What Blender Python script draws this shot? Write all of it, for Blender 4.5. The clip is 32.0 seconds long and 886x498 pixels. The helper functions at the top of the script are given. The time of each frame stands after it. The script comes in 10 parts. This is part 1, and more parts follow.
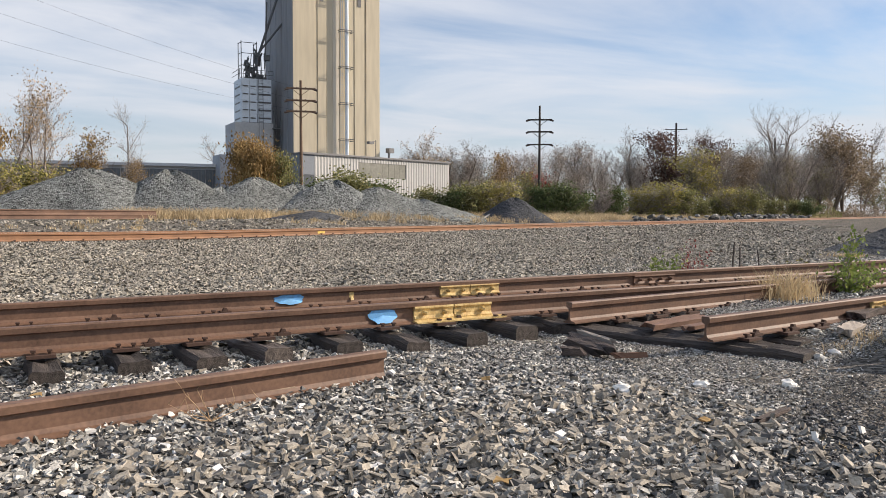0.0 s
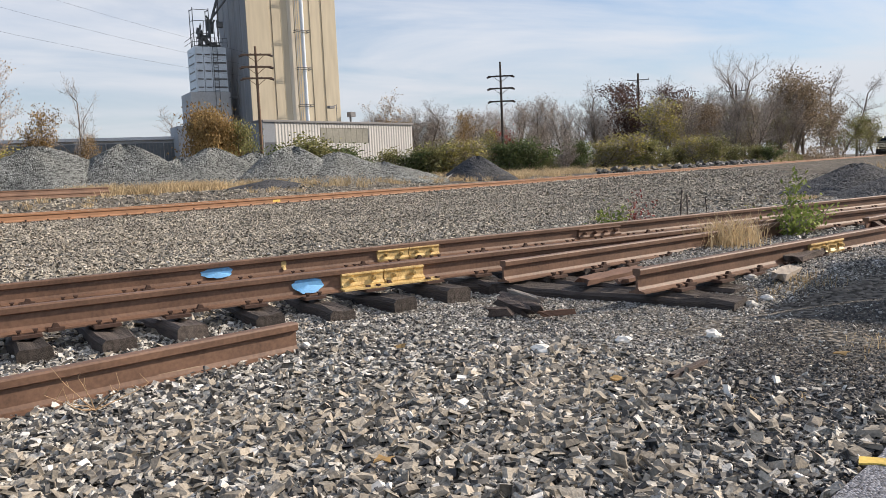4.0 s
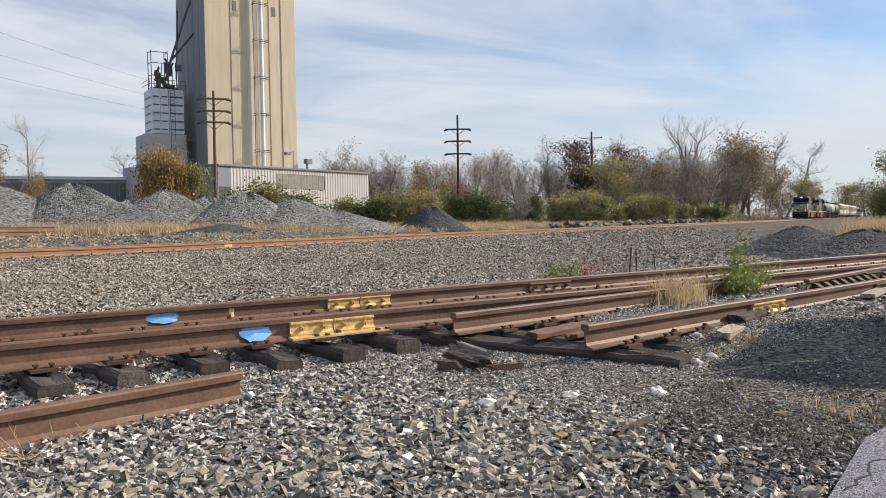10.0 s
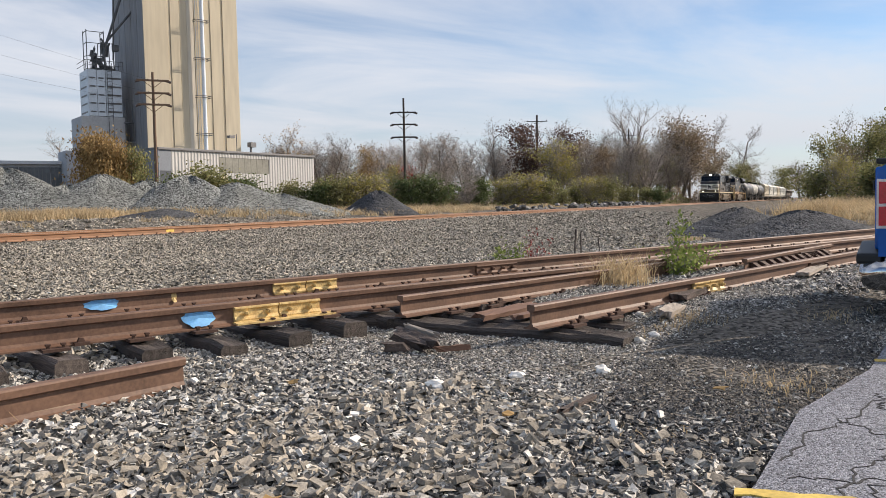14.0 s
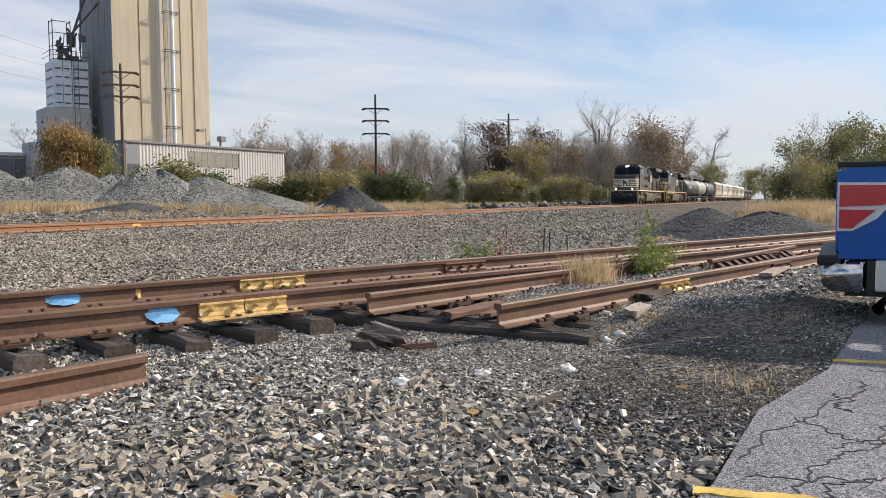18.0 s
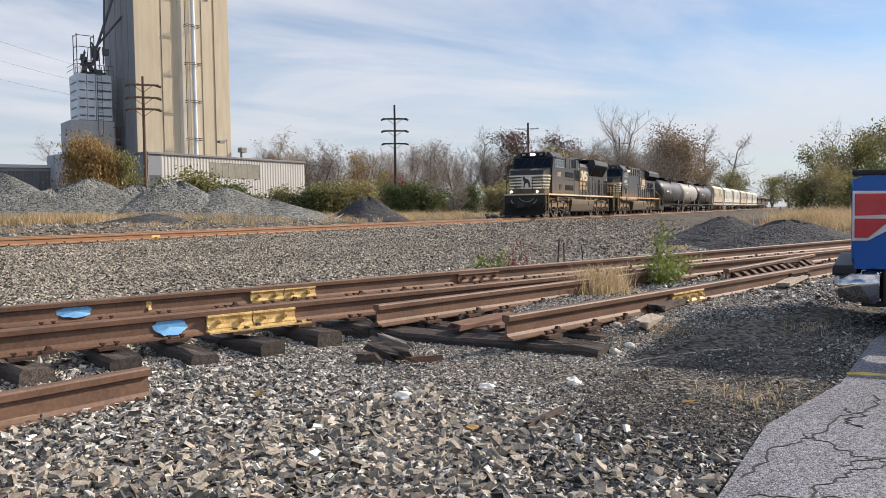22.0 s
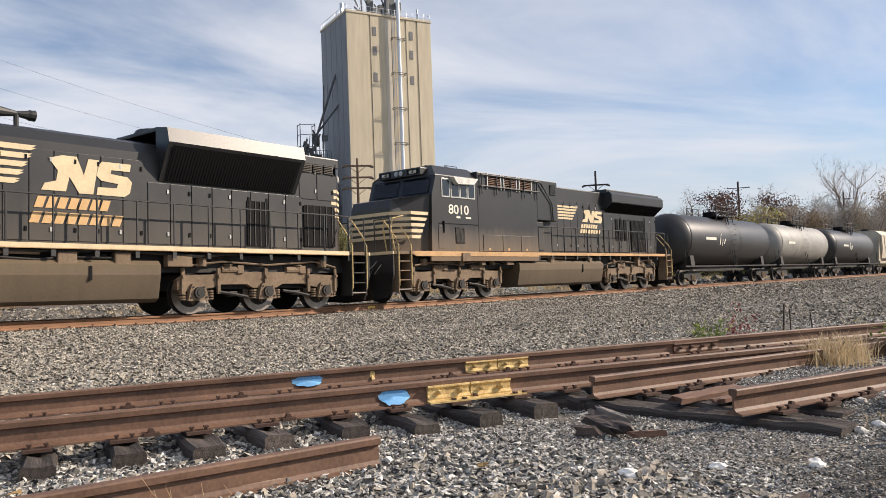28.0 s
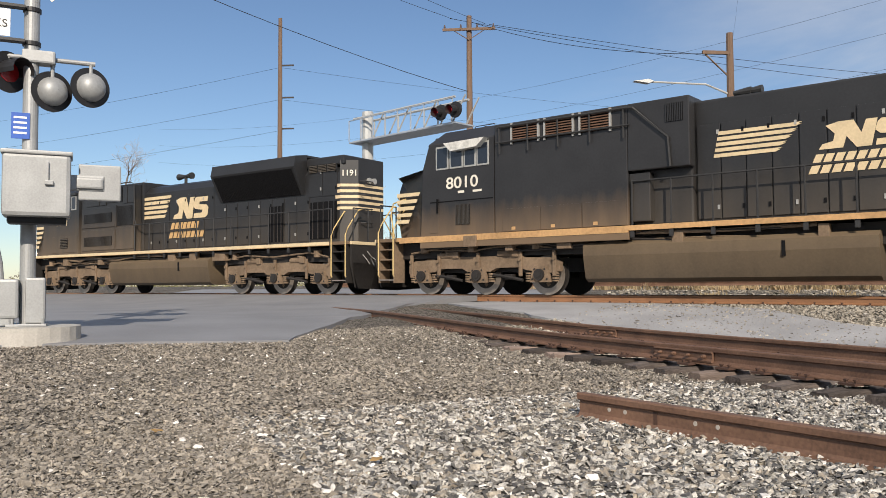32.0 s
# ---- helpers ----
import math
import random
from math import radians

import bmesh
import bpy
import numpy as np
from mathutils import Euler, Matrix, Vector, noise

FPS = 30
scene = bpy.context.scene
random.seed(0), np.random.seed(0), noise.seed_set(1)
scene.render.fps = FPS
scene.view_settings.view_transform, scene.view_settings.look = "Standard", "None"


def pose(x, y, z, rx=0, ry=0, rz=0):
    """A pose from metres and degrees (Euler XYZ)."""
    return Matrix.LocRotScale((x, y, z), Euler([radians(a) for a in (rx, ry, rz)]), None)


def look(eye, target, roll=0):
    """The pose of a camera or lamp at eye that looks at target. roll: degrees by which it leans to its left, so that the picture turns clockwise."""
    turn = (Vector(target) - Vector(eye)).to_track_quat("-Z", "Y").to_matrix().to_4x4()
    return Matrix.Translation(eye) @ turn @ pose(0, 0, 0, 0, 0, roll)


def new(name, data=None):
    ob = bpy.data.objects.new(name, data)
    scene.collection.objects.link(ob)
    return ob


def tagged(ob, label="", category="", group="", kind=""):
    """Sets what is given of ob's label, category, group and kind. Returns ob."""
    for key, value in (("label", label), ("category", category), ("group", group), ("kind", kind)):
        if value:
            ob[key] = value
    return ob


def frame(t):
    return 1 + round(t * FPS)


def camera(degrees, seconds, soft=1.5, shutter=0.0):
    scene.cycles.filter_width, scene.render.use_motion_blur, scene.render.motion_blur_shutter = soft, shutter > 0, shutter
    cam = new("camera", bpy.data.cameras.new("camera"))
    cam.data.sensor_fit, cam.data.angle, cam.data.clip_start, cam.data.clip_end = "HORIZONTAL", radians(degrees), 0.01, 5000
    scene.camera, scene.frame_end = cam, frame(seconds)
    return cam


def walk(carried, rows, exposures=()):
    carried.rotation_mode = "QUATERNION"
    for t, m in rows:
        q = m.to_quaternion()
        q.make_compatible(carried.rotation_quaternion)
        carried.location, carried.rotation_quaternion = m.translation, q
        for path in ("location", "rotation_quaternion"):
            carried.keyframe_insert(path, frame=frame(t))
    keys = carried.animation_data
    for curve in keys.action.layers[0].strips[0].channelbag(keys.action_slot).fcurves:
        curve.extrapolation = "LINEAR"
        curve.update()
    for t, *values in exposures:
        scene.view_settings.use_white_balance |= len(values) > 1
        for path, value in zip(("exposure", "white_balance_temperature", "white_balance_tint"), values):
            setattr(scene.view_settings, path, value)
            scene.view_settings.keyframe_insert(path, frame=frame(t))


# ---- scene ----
cam = camera(57.8, 32.0, soft=0.55)
PATH = [
    (0, (-1.056, -5.731, 0.726), (-0.022, -4.022, 0.636), 0.1),
    (0.5, (-0.932, -5.768, 0.728), (0.16, -4.095, 0.64), 0.8),
    (1, (-0.863, -5.728, 0.723), (0.337, -4.131, 0.622), 1.2),
    (1.5, (-0.818, -5.653, 0.721), (0.442, -4.103, 0.612), 1.2),
    (2, (-0.754, -5.626, 0.719), (0.497, -4.07, 0.6), 0.6),
    (2.5, (-0.587, -5.631, 0.715), (0.6, -4.027, 0.581), -0.3),
    (3, (-0.582, -5.691, 0.721), (0.557, -4.054, 0.564), -1.4),
    (3.5, (-0.617, -5.725, 0.715), (0.492, -4.071, 0.531), -2.3),
    (5.5, (-0.659, -5.727, 0.708), (0.328, -3.994, 0.559), -2.1),
    (6, (-0.654, -5.69, 0.704), (0.249, -3.912, 0.56), -1.9),
    (6.5, (-0.658, -5.687, 0.702), (0.203, -3.887, 0.559), -1.6),
    (7, (-0.668, -5.708, 0.705), (0.213, -3.918, 0.57), -1.4),
    (7.5, (-0.635, -5.712, 0.715), (0.31, -3.953, 0.595), -1.2),
    (8, (-0.654, -5.725, 0.721), (0.374, -4.012, 0.623), -0.8),
    (8.5, (-0.654, -5.731, 0.717), (0.436, -4.056, 0.636), -0.6),
    (9, (-0.643, -5.734, 0.72), (0.491, -4.088, 0.648), -0.6),
    (9.5, (-0.633, -5.733, 0.72), (0.534, -4.11, 0.653), -0.8),
    (10, (-0.632, -5.743, 0.723), (0.561, -4.139, 0.656), -0.9),
    (10.5, (-0.623, -5.743, 0.724), (0.591, -4.155, 0.652), -1.1),
    (11, (-0.62, -5.741, 0.719), (0.61, -4.166, 0.64), -1.2),
    (11.5, (-0.618, -5.745, 0.718), (0.622, -4.178, 0.632), -1.3),
    (12, (-0.623, -5.756, 0.716), (0.629, -4.198, 0.623), -1.2),
    (12.5, (-0.614, -5.749, 0.712), (0.648, -4.2, 0.616), -1.3),
    (13, (-0.613, -5.742, 0.711), (0.661, -4.204, 0.611), -1.4),
    (13.5, (-0.623, -5.743, 0.715), (0.663, -4.215, 0.61), -1.3),
    (14, (-0.62, -5.737, 0.711), (0.674, -4.216, 0.601), -1.2),
    (14.5, (-0.608, -5.735, 0.706), (0.691, -4.219, 0.591), -1.1),
    (16.5, (-0.613, -5.73, 0.71), (0.704, -4.229, 0.594), -0.6),
    (17, (-0.614, -5.734, 0.709), (0.709, -4.238, 0.595), -0.6),
    (17.5, (-0.608, -5.732, 0.71), (0.729, -4.248, 0.594), -0.4),
    (18, (-0.604, -5.75, 0.716), (0.745, -4.277, 0.598), -0.5),
    (18.5, (-0.543, -5.766, 0.713), (0.817, -4.304, 0.59), -0.6),
    (19, (-0.49, -5.785, 0.707), (0.869, -4.323, 0.58), -0.8),
    (19.5, (-0.45, -5.803, 0.708), (0.902, -4.335, 0.576), -1.2),
    (20, (-0.423, -5.817, 0.711), (0.915, -4.337, 0.575), -1.5),
    (20.5, (-0.437, -5.808, 0.715), (0.886, -4.314, 0.583), -1.5),
    (21, (-0.481, -5.796, 0.722), (0.835, -4.294, 0.6), -1.2),
    (21.5, (-0.496, -5.794, 0.723), (0.814, -4.287, 0.615), -1.0),
    (22, (-0.502, -5.781, 0.727), (0.81, -4.274, 0.633), -0.8),
    (22.5, (-0.515, -5.782, 0.73), (0.796, -4.273, 0.647), -0.6),
    (23, (-0.522, -5.781, 0.733), (0.776, -4.261, 0.655), -0.7),
    (23.5, (-0.527, -5.77, 0.733), (0.745, -4.229, 0.653), -0.8),
    (24, (-0.544, -5.773, 0.732), (0.691, -4.202, 0.651), -0.9),
    (24.5, (-0.54, -5.763, 0.74), (0.659, -4.164, 0.66), -1.1),
    (25, (-0.546, -5.774, 0.748), (0.616, -4.148, 0.688), -1.3),
    (25.5, (-0.559, -5.783, 0.751), (0.563, -4.128, 0.719), -1.5),
    (27.5, (-0.591, -5.78, 0.751), (0.358, -4.02, 0.816), -2.5),
    (28, (-0.601, -5.775, 0.758), (0.3, -3.992, 0.845), -2.1),
    (28.5, (-0.617, -5.765, 0.759), (0.209, -3.947, 0.872), -1.5),
    (29, (-0.601, -5.745, 0.759), (-0.113, -3.809, 0.883), -1.2),
    (29.5, (-0.617, -5.739, 0.635), (-0.676, -3.745, 0.774), -0.6),
    (30, (-0.62, -5.943, 0.68), (-1.213, -4.036, 0.78), -2.2),
    (30.5, (-0.704, -6.099, 0.706), (-1.768, -4.407, 0.799), -1.8),
    (31, (-0.82, -6.092, 0.679), (-2.239, -4.686, 0.776), -1.0),
    (31.5, (-0.888, -6.073, 0.674), (-2.555, -4.972, 0.77), -0.4),
    (32, (-0.93, -6.071, 0.667), (-2.74, -5.225, 0.756), -0.3),
]
walk(cam, [(t, look(eye, target, roll)) for t, eye, target, roll in PATH],
     [(0, 0.38, 6620, 13), (30.2, 0.38, 6650, 14), (31.7, 0.14, 6560, 12), (32, 0.12, 6520, 12)])

# ---- sky and sun ----
SUN_AZ, SUN_EL = radians(-18), radians(30)
TO_SUN = Vector((math.cos(SUN_AZ) * math.cos(SUN_EL), math.sin(SUN_AZ) * math.cos(SUN_EL), math.sin(SUN_EL)))
world = bpy.data.worlds.new("sky")
scene.world = world
world.use_nodes = True
wn, wl = world.node_tree.nodes, world.node_tree.links
wn.clear()
sky = wn.new("ShaderNodeTexSky")
sky.sky_type, sky.sun_disc = "NISHITA", False
sky.sun_elevation, sky.sun_rotation = SUN_EL, math.pi / 2 - SUN_AZ
sky.air_density, sky.dust_density, sky.ozone_density = 1.0, 0.15, 3.6
wcoord = wn.new("ShaderNodeTexCoord")
wsep = wn.new("ShaderNodeSeparateXYZ")
wl.new(wcoord.outputs["Generated"], wsep.inputs[0])


def wmath(op, a, b=None, clamp=False):
    n = wn.new("ShaderNodeMath")
    n.operation, n.use_clamp = op, clamp
    for i, v in enumerate((a, b)):
        if v is None:
            continue
        if isinstance(v, (int, float)):
            n.inputs[i].default_value = v
        else:
            wl.new(v, n.inputs[i])
    return n.outputs[0]


# thin streaky high cloud, laid out on a flat layer high above the ground
lift = wmath("ADD", wmath("MAXIMUM", wsep.outputs[2], 0.0), 0.09)
wcomb = wn.new("ShaderNodeCombineXYZ")
wl.new(wmath("DIVIDE", wsep.outputs[0], lift), wcomb.inputs[0])
wl.new(wmath("DIVIDE", wsep.outputs[1], lift), wcomb.inputs[1])
wmap = wn.new("ShaderNodeMapping")
wmap.inputs["Rotation"].default_value = (0, 0, radians(24))
wmap.inputs["Scale"].default_value = (0.34, 0.55, 1.0)
wl.new(wcomb.outputs[0], wmap.inputs[0])
wnoise = wn.new("ShaderNodeTexNoise")
wnoise.inputs["Scale"].default_value, wnoise.inputs["Detail"].default_value = 1.5, 9
wnoise.inputs["Roughness"].default_value, wnoise.inputs["Distortion"].default_value = 0.56, 0.5
wl.new(wmap.outputs[0], wnoise.inputs["Vector"])
wbig = wn.new("ShaderNodeTexNoise")
wbig.inputs["Scale"].default_value, wbig.inputs["Detail"].default_value = 0.22, 3
wl.new(wcomb.outputs[0], wbig.inputs["Vector"])
# the cover thins out towards the west, over the road
west = wn.new("ShaderNodeMapRange")
west.inputs["From Min"].default_value, west.inputs["From Max"].default_value = -0.92, -0.5
west.inputs["To Min"].default_value, west.inputs["To Max"].default_value = -0.42, 0.10
wl.new(wsep.outputs[0], west.inputs["Value"])
dens = wmath("ADD", wmath("ADD", wnoise.outputs[0], wmath("MULTIPLY", wmath("SUBTRACT", wbig.outputs[0], 0.5), 0.5)), west.outputs[0])
cover = wn.new("ShaderNodeMapRange")
cover.interpolation_type = "SMOOTHSTEP"
cover.inputs["From Min"].default_value, cover.inputs["From Max"].default_value = 0.34, 0.80
cover.inputs["To Max"].default_value = 0.9
wl.new(dens, cover.inputs["Value"])
wmix = wn.new("ShaderNodeMix")
wmix.data_type = "RGBA"
# pale haze low over the horizon
haze = wmath("MULTIPLY", wmath("SUBTRACT", 1.0, wmath("MULTIPLY", wmath("MAXIMUM", wsep.outputs[2], 0.0), 5.5), True), wmath("ADD", 0.66, wmath("MULTIPLY", west.outputs[0], 1.5)))
wl.new(cover.outputs[0], wmix.inputs["Factor"])
wl.new(sky.outputs[0], wmix.inputs[6])
wmix.inputs[7].default_value = (6.6, 6.9, 7.3, 1)
wback = wn.new("ShaderNodeBackground")
wback.inputs["Strength"].default_value = 0.096
whaze = wn.new("ShaderNodeMix")
whaze.data_type = "RGBA"
wl.new(haze, whaze.inputs["Factor"])
wl.new(wmix.outputs[2], whaze.inputs[6])
whaze.inputs[7].default_value = (4.5, 4.95, 5.5, 1)
wl.new(whaze.outputs[2], wback.inputs["Color"])
wout = wn.new("ShaderNodeOutputWorld")
wl.new(wback.outputs[0], wout.inputs["Surface"])

sun = new("sun", bpy.data.lights.new("sun", "SUN"))
sun.data.energy, sun.data.angle, sun.data.color = 4.4, radians(0.6), (1.0, 0.89, 0.74)
sun.matrix_world = look(TO_SUN * 200, (0, 0, 0))



# ---- materials ----
def material(name, color, rough=0.8, metal=0.0, vary=0.25, scale=8.0, fine=60.0, bump=0.3, tint=None, islands=0.0, per_object=0.0, spec=0.5, stretch=(1, 1, 1), depth=0.02):
    """A surface of one base colour with variation at two scales, relief, and per-piece differences."""
    m = bpy.data.materials.new(name)
    m.use_nodes = True
    n, l = m.node_tree.nodes, m.node_tree.links
    b = n["Principled BSDF"]
    co = n.new("ShaderNodeTexCoord")
    mp = n.new("ShaderNodeMapping")
    mp.inputs["Scale"].default_value = stretch
    l.new(co.outputs["Object"], mp.inputs[0])
    big, small = n.new("ShaderNodeTexNoise"), n.new("ShaderNodeTexNoise")
    for t, s, d in ((big, scale, 5), (small, fine, 4)):
        t.inputs["Scale"].default_value, t.inputs["Detail"].default_value = s, d
        l.new(mp.outputs[0], t.inputs["Vector"])
    ramp = n.new("ShaderNodeValToRGB")
    dark = [c * (1 - vary) for c in color]
    light = [min(1, c * (1 + vary)) for c in (tint or color)]
    ramp.color_ramp.elements[0].position, ramp.color_ramp.elements[0].color = 0.3, (*dark, 1)
    ramp.color_ramp.elements[1].position, ramp.color_ramp.elements[1].color = 0.7, (*light, 1)
    mix = n.new("ShaderNodeMath")
    mix.operation = "MULTIPLY_ADD"
    mix.inputs[1].default_value = 0.45
    l.new(small.outputs[0], mix.inputs[0])
    half = n.new("ShaderNodeMath")
    half.operation = "MULTIPLY"
    half.inputs[1].default_value = 0.55
    l.new(big.outputs[0], half.inputs[0])
    l.new(half.outputs[0], mix.inputs[2])
    l.new(mix.outputs[0], ramp.inputs[0])
    out = ramp.outputs[0]
    for amount, node, sock in ((islands, "ShaderNodeNewGeometry", "Random Per Island"), (per_object, "ShaderNodeObjectInfo", "Random")):
        if amount:
            r = n.new(node)
            mr = n.new("ShaderNodeMapRange")
            mr.inputs["To Min"].default_value, mr.inputs["To Max"].default_value = 1 - amount, 1 + amount
            l.new(r.outputs[sock], mr.inputs["Value"])
            mm = n.new("ShaderNodeMix")
            mm.data_type, mm.blend_type = "RGBA", "MULTIPLY"
            mm.inputs["Factor"].default_value = 1
            l.new(out, mm.inputs[6])
            l.new(mr.outputs[0], mm.inputs[7])
            out = mm.outputs[2]
    l.new(out, b.inputs["Base Color"])
    b.inputs["Roughness"].default_value, b.inputs["Metallic"].default_value = rough, metal
    b.inputs["Specular IOR Level"].default_value = spec
    if bump:
        bp = n.new("ShaderNodeBump")
        bp.inputs["Strength"].default_value, bp.inputs["Distance"].default_value = bump, depth
        l.new(mix.outputs[0], bp.inputs["Height"])
        l.new(bp.outputs[0], b.inputs["Normal"])
    return m


def stony(name, color, cells, spread=0.6, depth=0.05, patch=0.25, rough=0.85):
    """Loose broken stone too far off to pick apart: cells of differing grey with relief between them."""
    m = bpy.data.materials.new(name)
    m.use_nodes = True
    n, l = m.node_tree.nodes, m.node_tree.links
    b = n["Principled BSDF"]
    co = n.new("ShaderNodeTexCoord")
    vor = n.new("ShaderNodeTexVoronoi")
    vor.inputs["Scale"].default_value = cells
    l.new(co.outputs["Object"], vor.inputs["Vector"])
    sep = n.new("ShaderNodeSeparateColor")
    l.new(vor.outputs["Color"], sep.inputs[0])
    mr = n.new("ShaderNodeMapRange")
    mr.inputs["To Min"].default_value, mr.inputs["To Max"].default_value = 1 - spread, 1 + spread
    l.new(sep.outputs[0], mr.inputs["Value"])
    noi = n.new("ShaderNodeTexNoise")
    noi.inputs["Scale"].default_value, noi.inputs["Detail"].default_value = 0.45, 5
    l.new(co.outputs["Object"], noi.inputs["Vector"])
    m2 = n.new("ShaderNodeMapRange")
    m2.inputs["From Min"].default_value, m2.inputs["From Max"].default_value = 0.3, 0.7
    m2.inputs["To Min"].default_value, m2.inputs["To Max"].default_value = 1 - patch, 1 + patch
    l.new(noi.outputs[0], m2.inputs["Value"])
    mul = n.new("ShaderNodeMath")
    mul.operation = "MULTIPLY"
    l.new(mr.outputs[0], mul.inputs[0])
    l.new(m2.outputs[0], mul.inputs[1])
    mm = n.new("ShaderNodeMix")
    mm.data_type, mm.blend_type = "RGBA", "MULTIPLY"
    mm.inputs["Factor"].default_value, mm.inputs[6].default_value = 1, (*color, 1)
    l.new(mul.outputs[0], mm.inputs[7])
    l.new(mm.outputs[2], b.inputs["Base Color"])
    b.inputs["Roughness"].default_value, b.inputs["Specular IOR Level"].default_value = rough, 0.12
    bp = n.new("ShaderNodeBump")
    bp.invert = True
    bp.inputs["Strength"].default_value, bp.inputs["Distance"].default_value = 1.0, depth
    l.new(vor.outputs["Distance"], bp.inputs["Height"])
    l.new(bp.outputs[0], b.inputs["Normal"])
    return m


def glass(name, color=(0.02, 0.03, 0.035), rough=0.06):
    m = bpy.data.materials.new(name)
    m.use_nodes = True
    b = m.node_tree.nodes["Principled BSDF"]
    b.inputs["Base Color"].default_value = (*color, 1)
    b.inputs["Roughness"].default_value, b.inputs["Specular IOR Level"].default_value = rough, 0.8
    return m


def glow(name, color, strength):
    m = bpy.data.materials.new(name)
    m.use_nodes = True
    b = m.node_tree.nodes["Principled BSDF"]
    b.inputs["Base Color"].default_value = (*color, 1)
    b.inputs["Emission Color"].default_value = (*color, 1)
    b.inputs["Emission Strength"].default_value = strength
    return m


# ---- building helpers ----
def bm_new():
    return bmesh.new()


def box(bm, x0, x1, y0, y1, z0, z1, m=None, bevel=0.0):
    """A box between the given planes, with bevelled edges if asked."""
    vs = [bm.verts.new((x, y, z)) for x in (x0, x1) for y in (y0, y1) for z in (z0, z1)]
    fs = [bm.faces.new([vs[i] for i in q]) for q in ((0, 1, 3, 2), (4, 6, 7, 5), (0, 4, 5, 1), (2, 3, 7, 6), (0, 2, 6, 4), (1, 5, 7, 3))]
    if bevel:
        es = {e for f in fs for e in f.edges}
        r = bmesh.ops.bevel(bm, geom=list(es), offset=bevel, segments=2, affect="EDGES", profile=0.6)
        vs = list({v for f in r["faces"] for v in f.verts} | {v for v in vs if v.is_valid})
    if m is not None:
        bmesh.ops.transform(bm, matrix=m, verts=vs)
    return vs


def tube(bm, p, q, r0, r1=None, n=10, caps=True):
    """A round bar from p to q."""
    r1 = r0 if r1 is None else r1
    p, q = Vector(p), Vector(q)
    d = (q - p)
    if d.length < 1e-6:
        return
    rot = d.to_track_quat("Z", "Y")
    rings = []
    for c, r in ((p, r0), (q, r1)):
        rings.append([bm.verts.new(c + rot @ Vector((r * math.cos(2 * math.pi * i / n), r * math.sin(2 * math.pi * i / n), 0))) for i in range(n)])
    for i in range(n):
        j = (i + 1) % n
        bm.faces.new((rings[0][i], rings[0][j], rings[1][j], rings[1][i]))
    if caps:
        bm.faces.new(rings[0][::-1])
        bm.faces.new(rings[1])


def pipe(bm, pts, r, n=7):
    """A bent round bar through the points."""
    pts = [Vector(p) for p in pts]
    rings = []
    for i, p in enumerate(pts):
        d = (pts[min(i + 1, len(pts) - 1)] - pts[max(i - 1, 0)]).normalized()
        u = d.cross(Vector((0, 0, 1)) if abs(d.z) < 0.85 else Vector((0, 1, 0))).normalized()
        w = u.cross(d)
        rings.append([bm.verts.new(p + u * r * math.cos(2 * math.pi * k / n) + w * r * math.sin(2 * math.pi * k / n)) for k in range(n)])
    for a, b in zip(rings, rings[1:]):
        for k in range(n):
            bm.faces.new((a[k], a[(k + 1) % n], b[(k + 1) % n], b[k]))
    bm.faces.new(rings[0][::-1])
    bm.faces.new(rings[-1])


def prism(bm, poly, a, b, axis="y"):
    """A polygon of (u, v) pushed from a to b along an axis: y takes (x, z), x takes (y, z), z takes (x, y)."""
    put = {"y": lambda u, v, w: (u, w, v), "x": lambda u, v, w: (w, u, v), "z": lambda u, v, w: (u, v, w)}[axis]
    one = [bm.verts.new(put(u, v, a)) for u, v in poly]
    two = [bm.verts.new(put(u, v, b)) for u, v in poly]
    k = len(poly)
    bm.faces.new(one)
    bm.faces.new(two[::-1])
    for i in range(k):
        j = (i + 1) % k
        bm.faces.new((one[j], one[i], two[i], two[j]))
    return one + two


def finish(bm, name, mat, smooth=False):
    bmesh.ops.recalc_face_normals(bm, faces=bm.faces)
    me = bpy.data.meshes.new(name)
    bm.to_mesh(me)
    bm.free()
    me.materials.append(mat)
    if smooth:
        me.shade_smooth()
    return me


def part(name, bm, mat, parent, label="", smooth=False, kind="", m=None):
    """Links a bmesh as one mesh object under a thing or a part."""
    ob = new(name, bm if isinstance(bm, bpy.types.Mesh) else finish(bm, name, mat, smooth))
    ob.parent = parent
    if m is not None:
        ob.matrix_basis = m
    if label or kind:
        tagged(ob, label, kind=kind)
    return ob


def thing(name, label, category, m=None, group="", kind=""):
    """An Empty at the thing's base that carries its parts."""
    ob = new(name)
    ob.empty_display_size = 0.2
    if m is not None:
        ob.matrix_basis = m
    return tagged(ob, label, category, group, kind)


def solid(name, bm, mat, label, category, m=None, group="", kind="", smooth=False):
    """A thing that is one mesh."""
    ob = new(name, bm if isinstance(bm, bpy.types.Mesh) else finish(bm, name, mat, smooth))
    if m is not None:
        ob.matrix_basis = m
    return tagged(ob, label, category, group, kind)


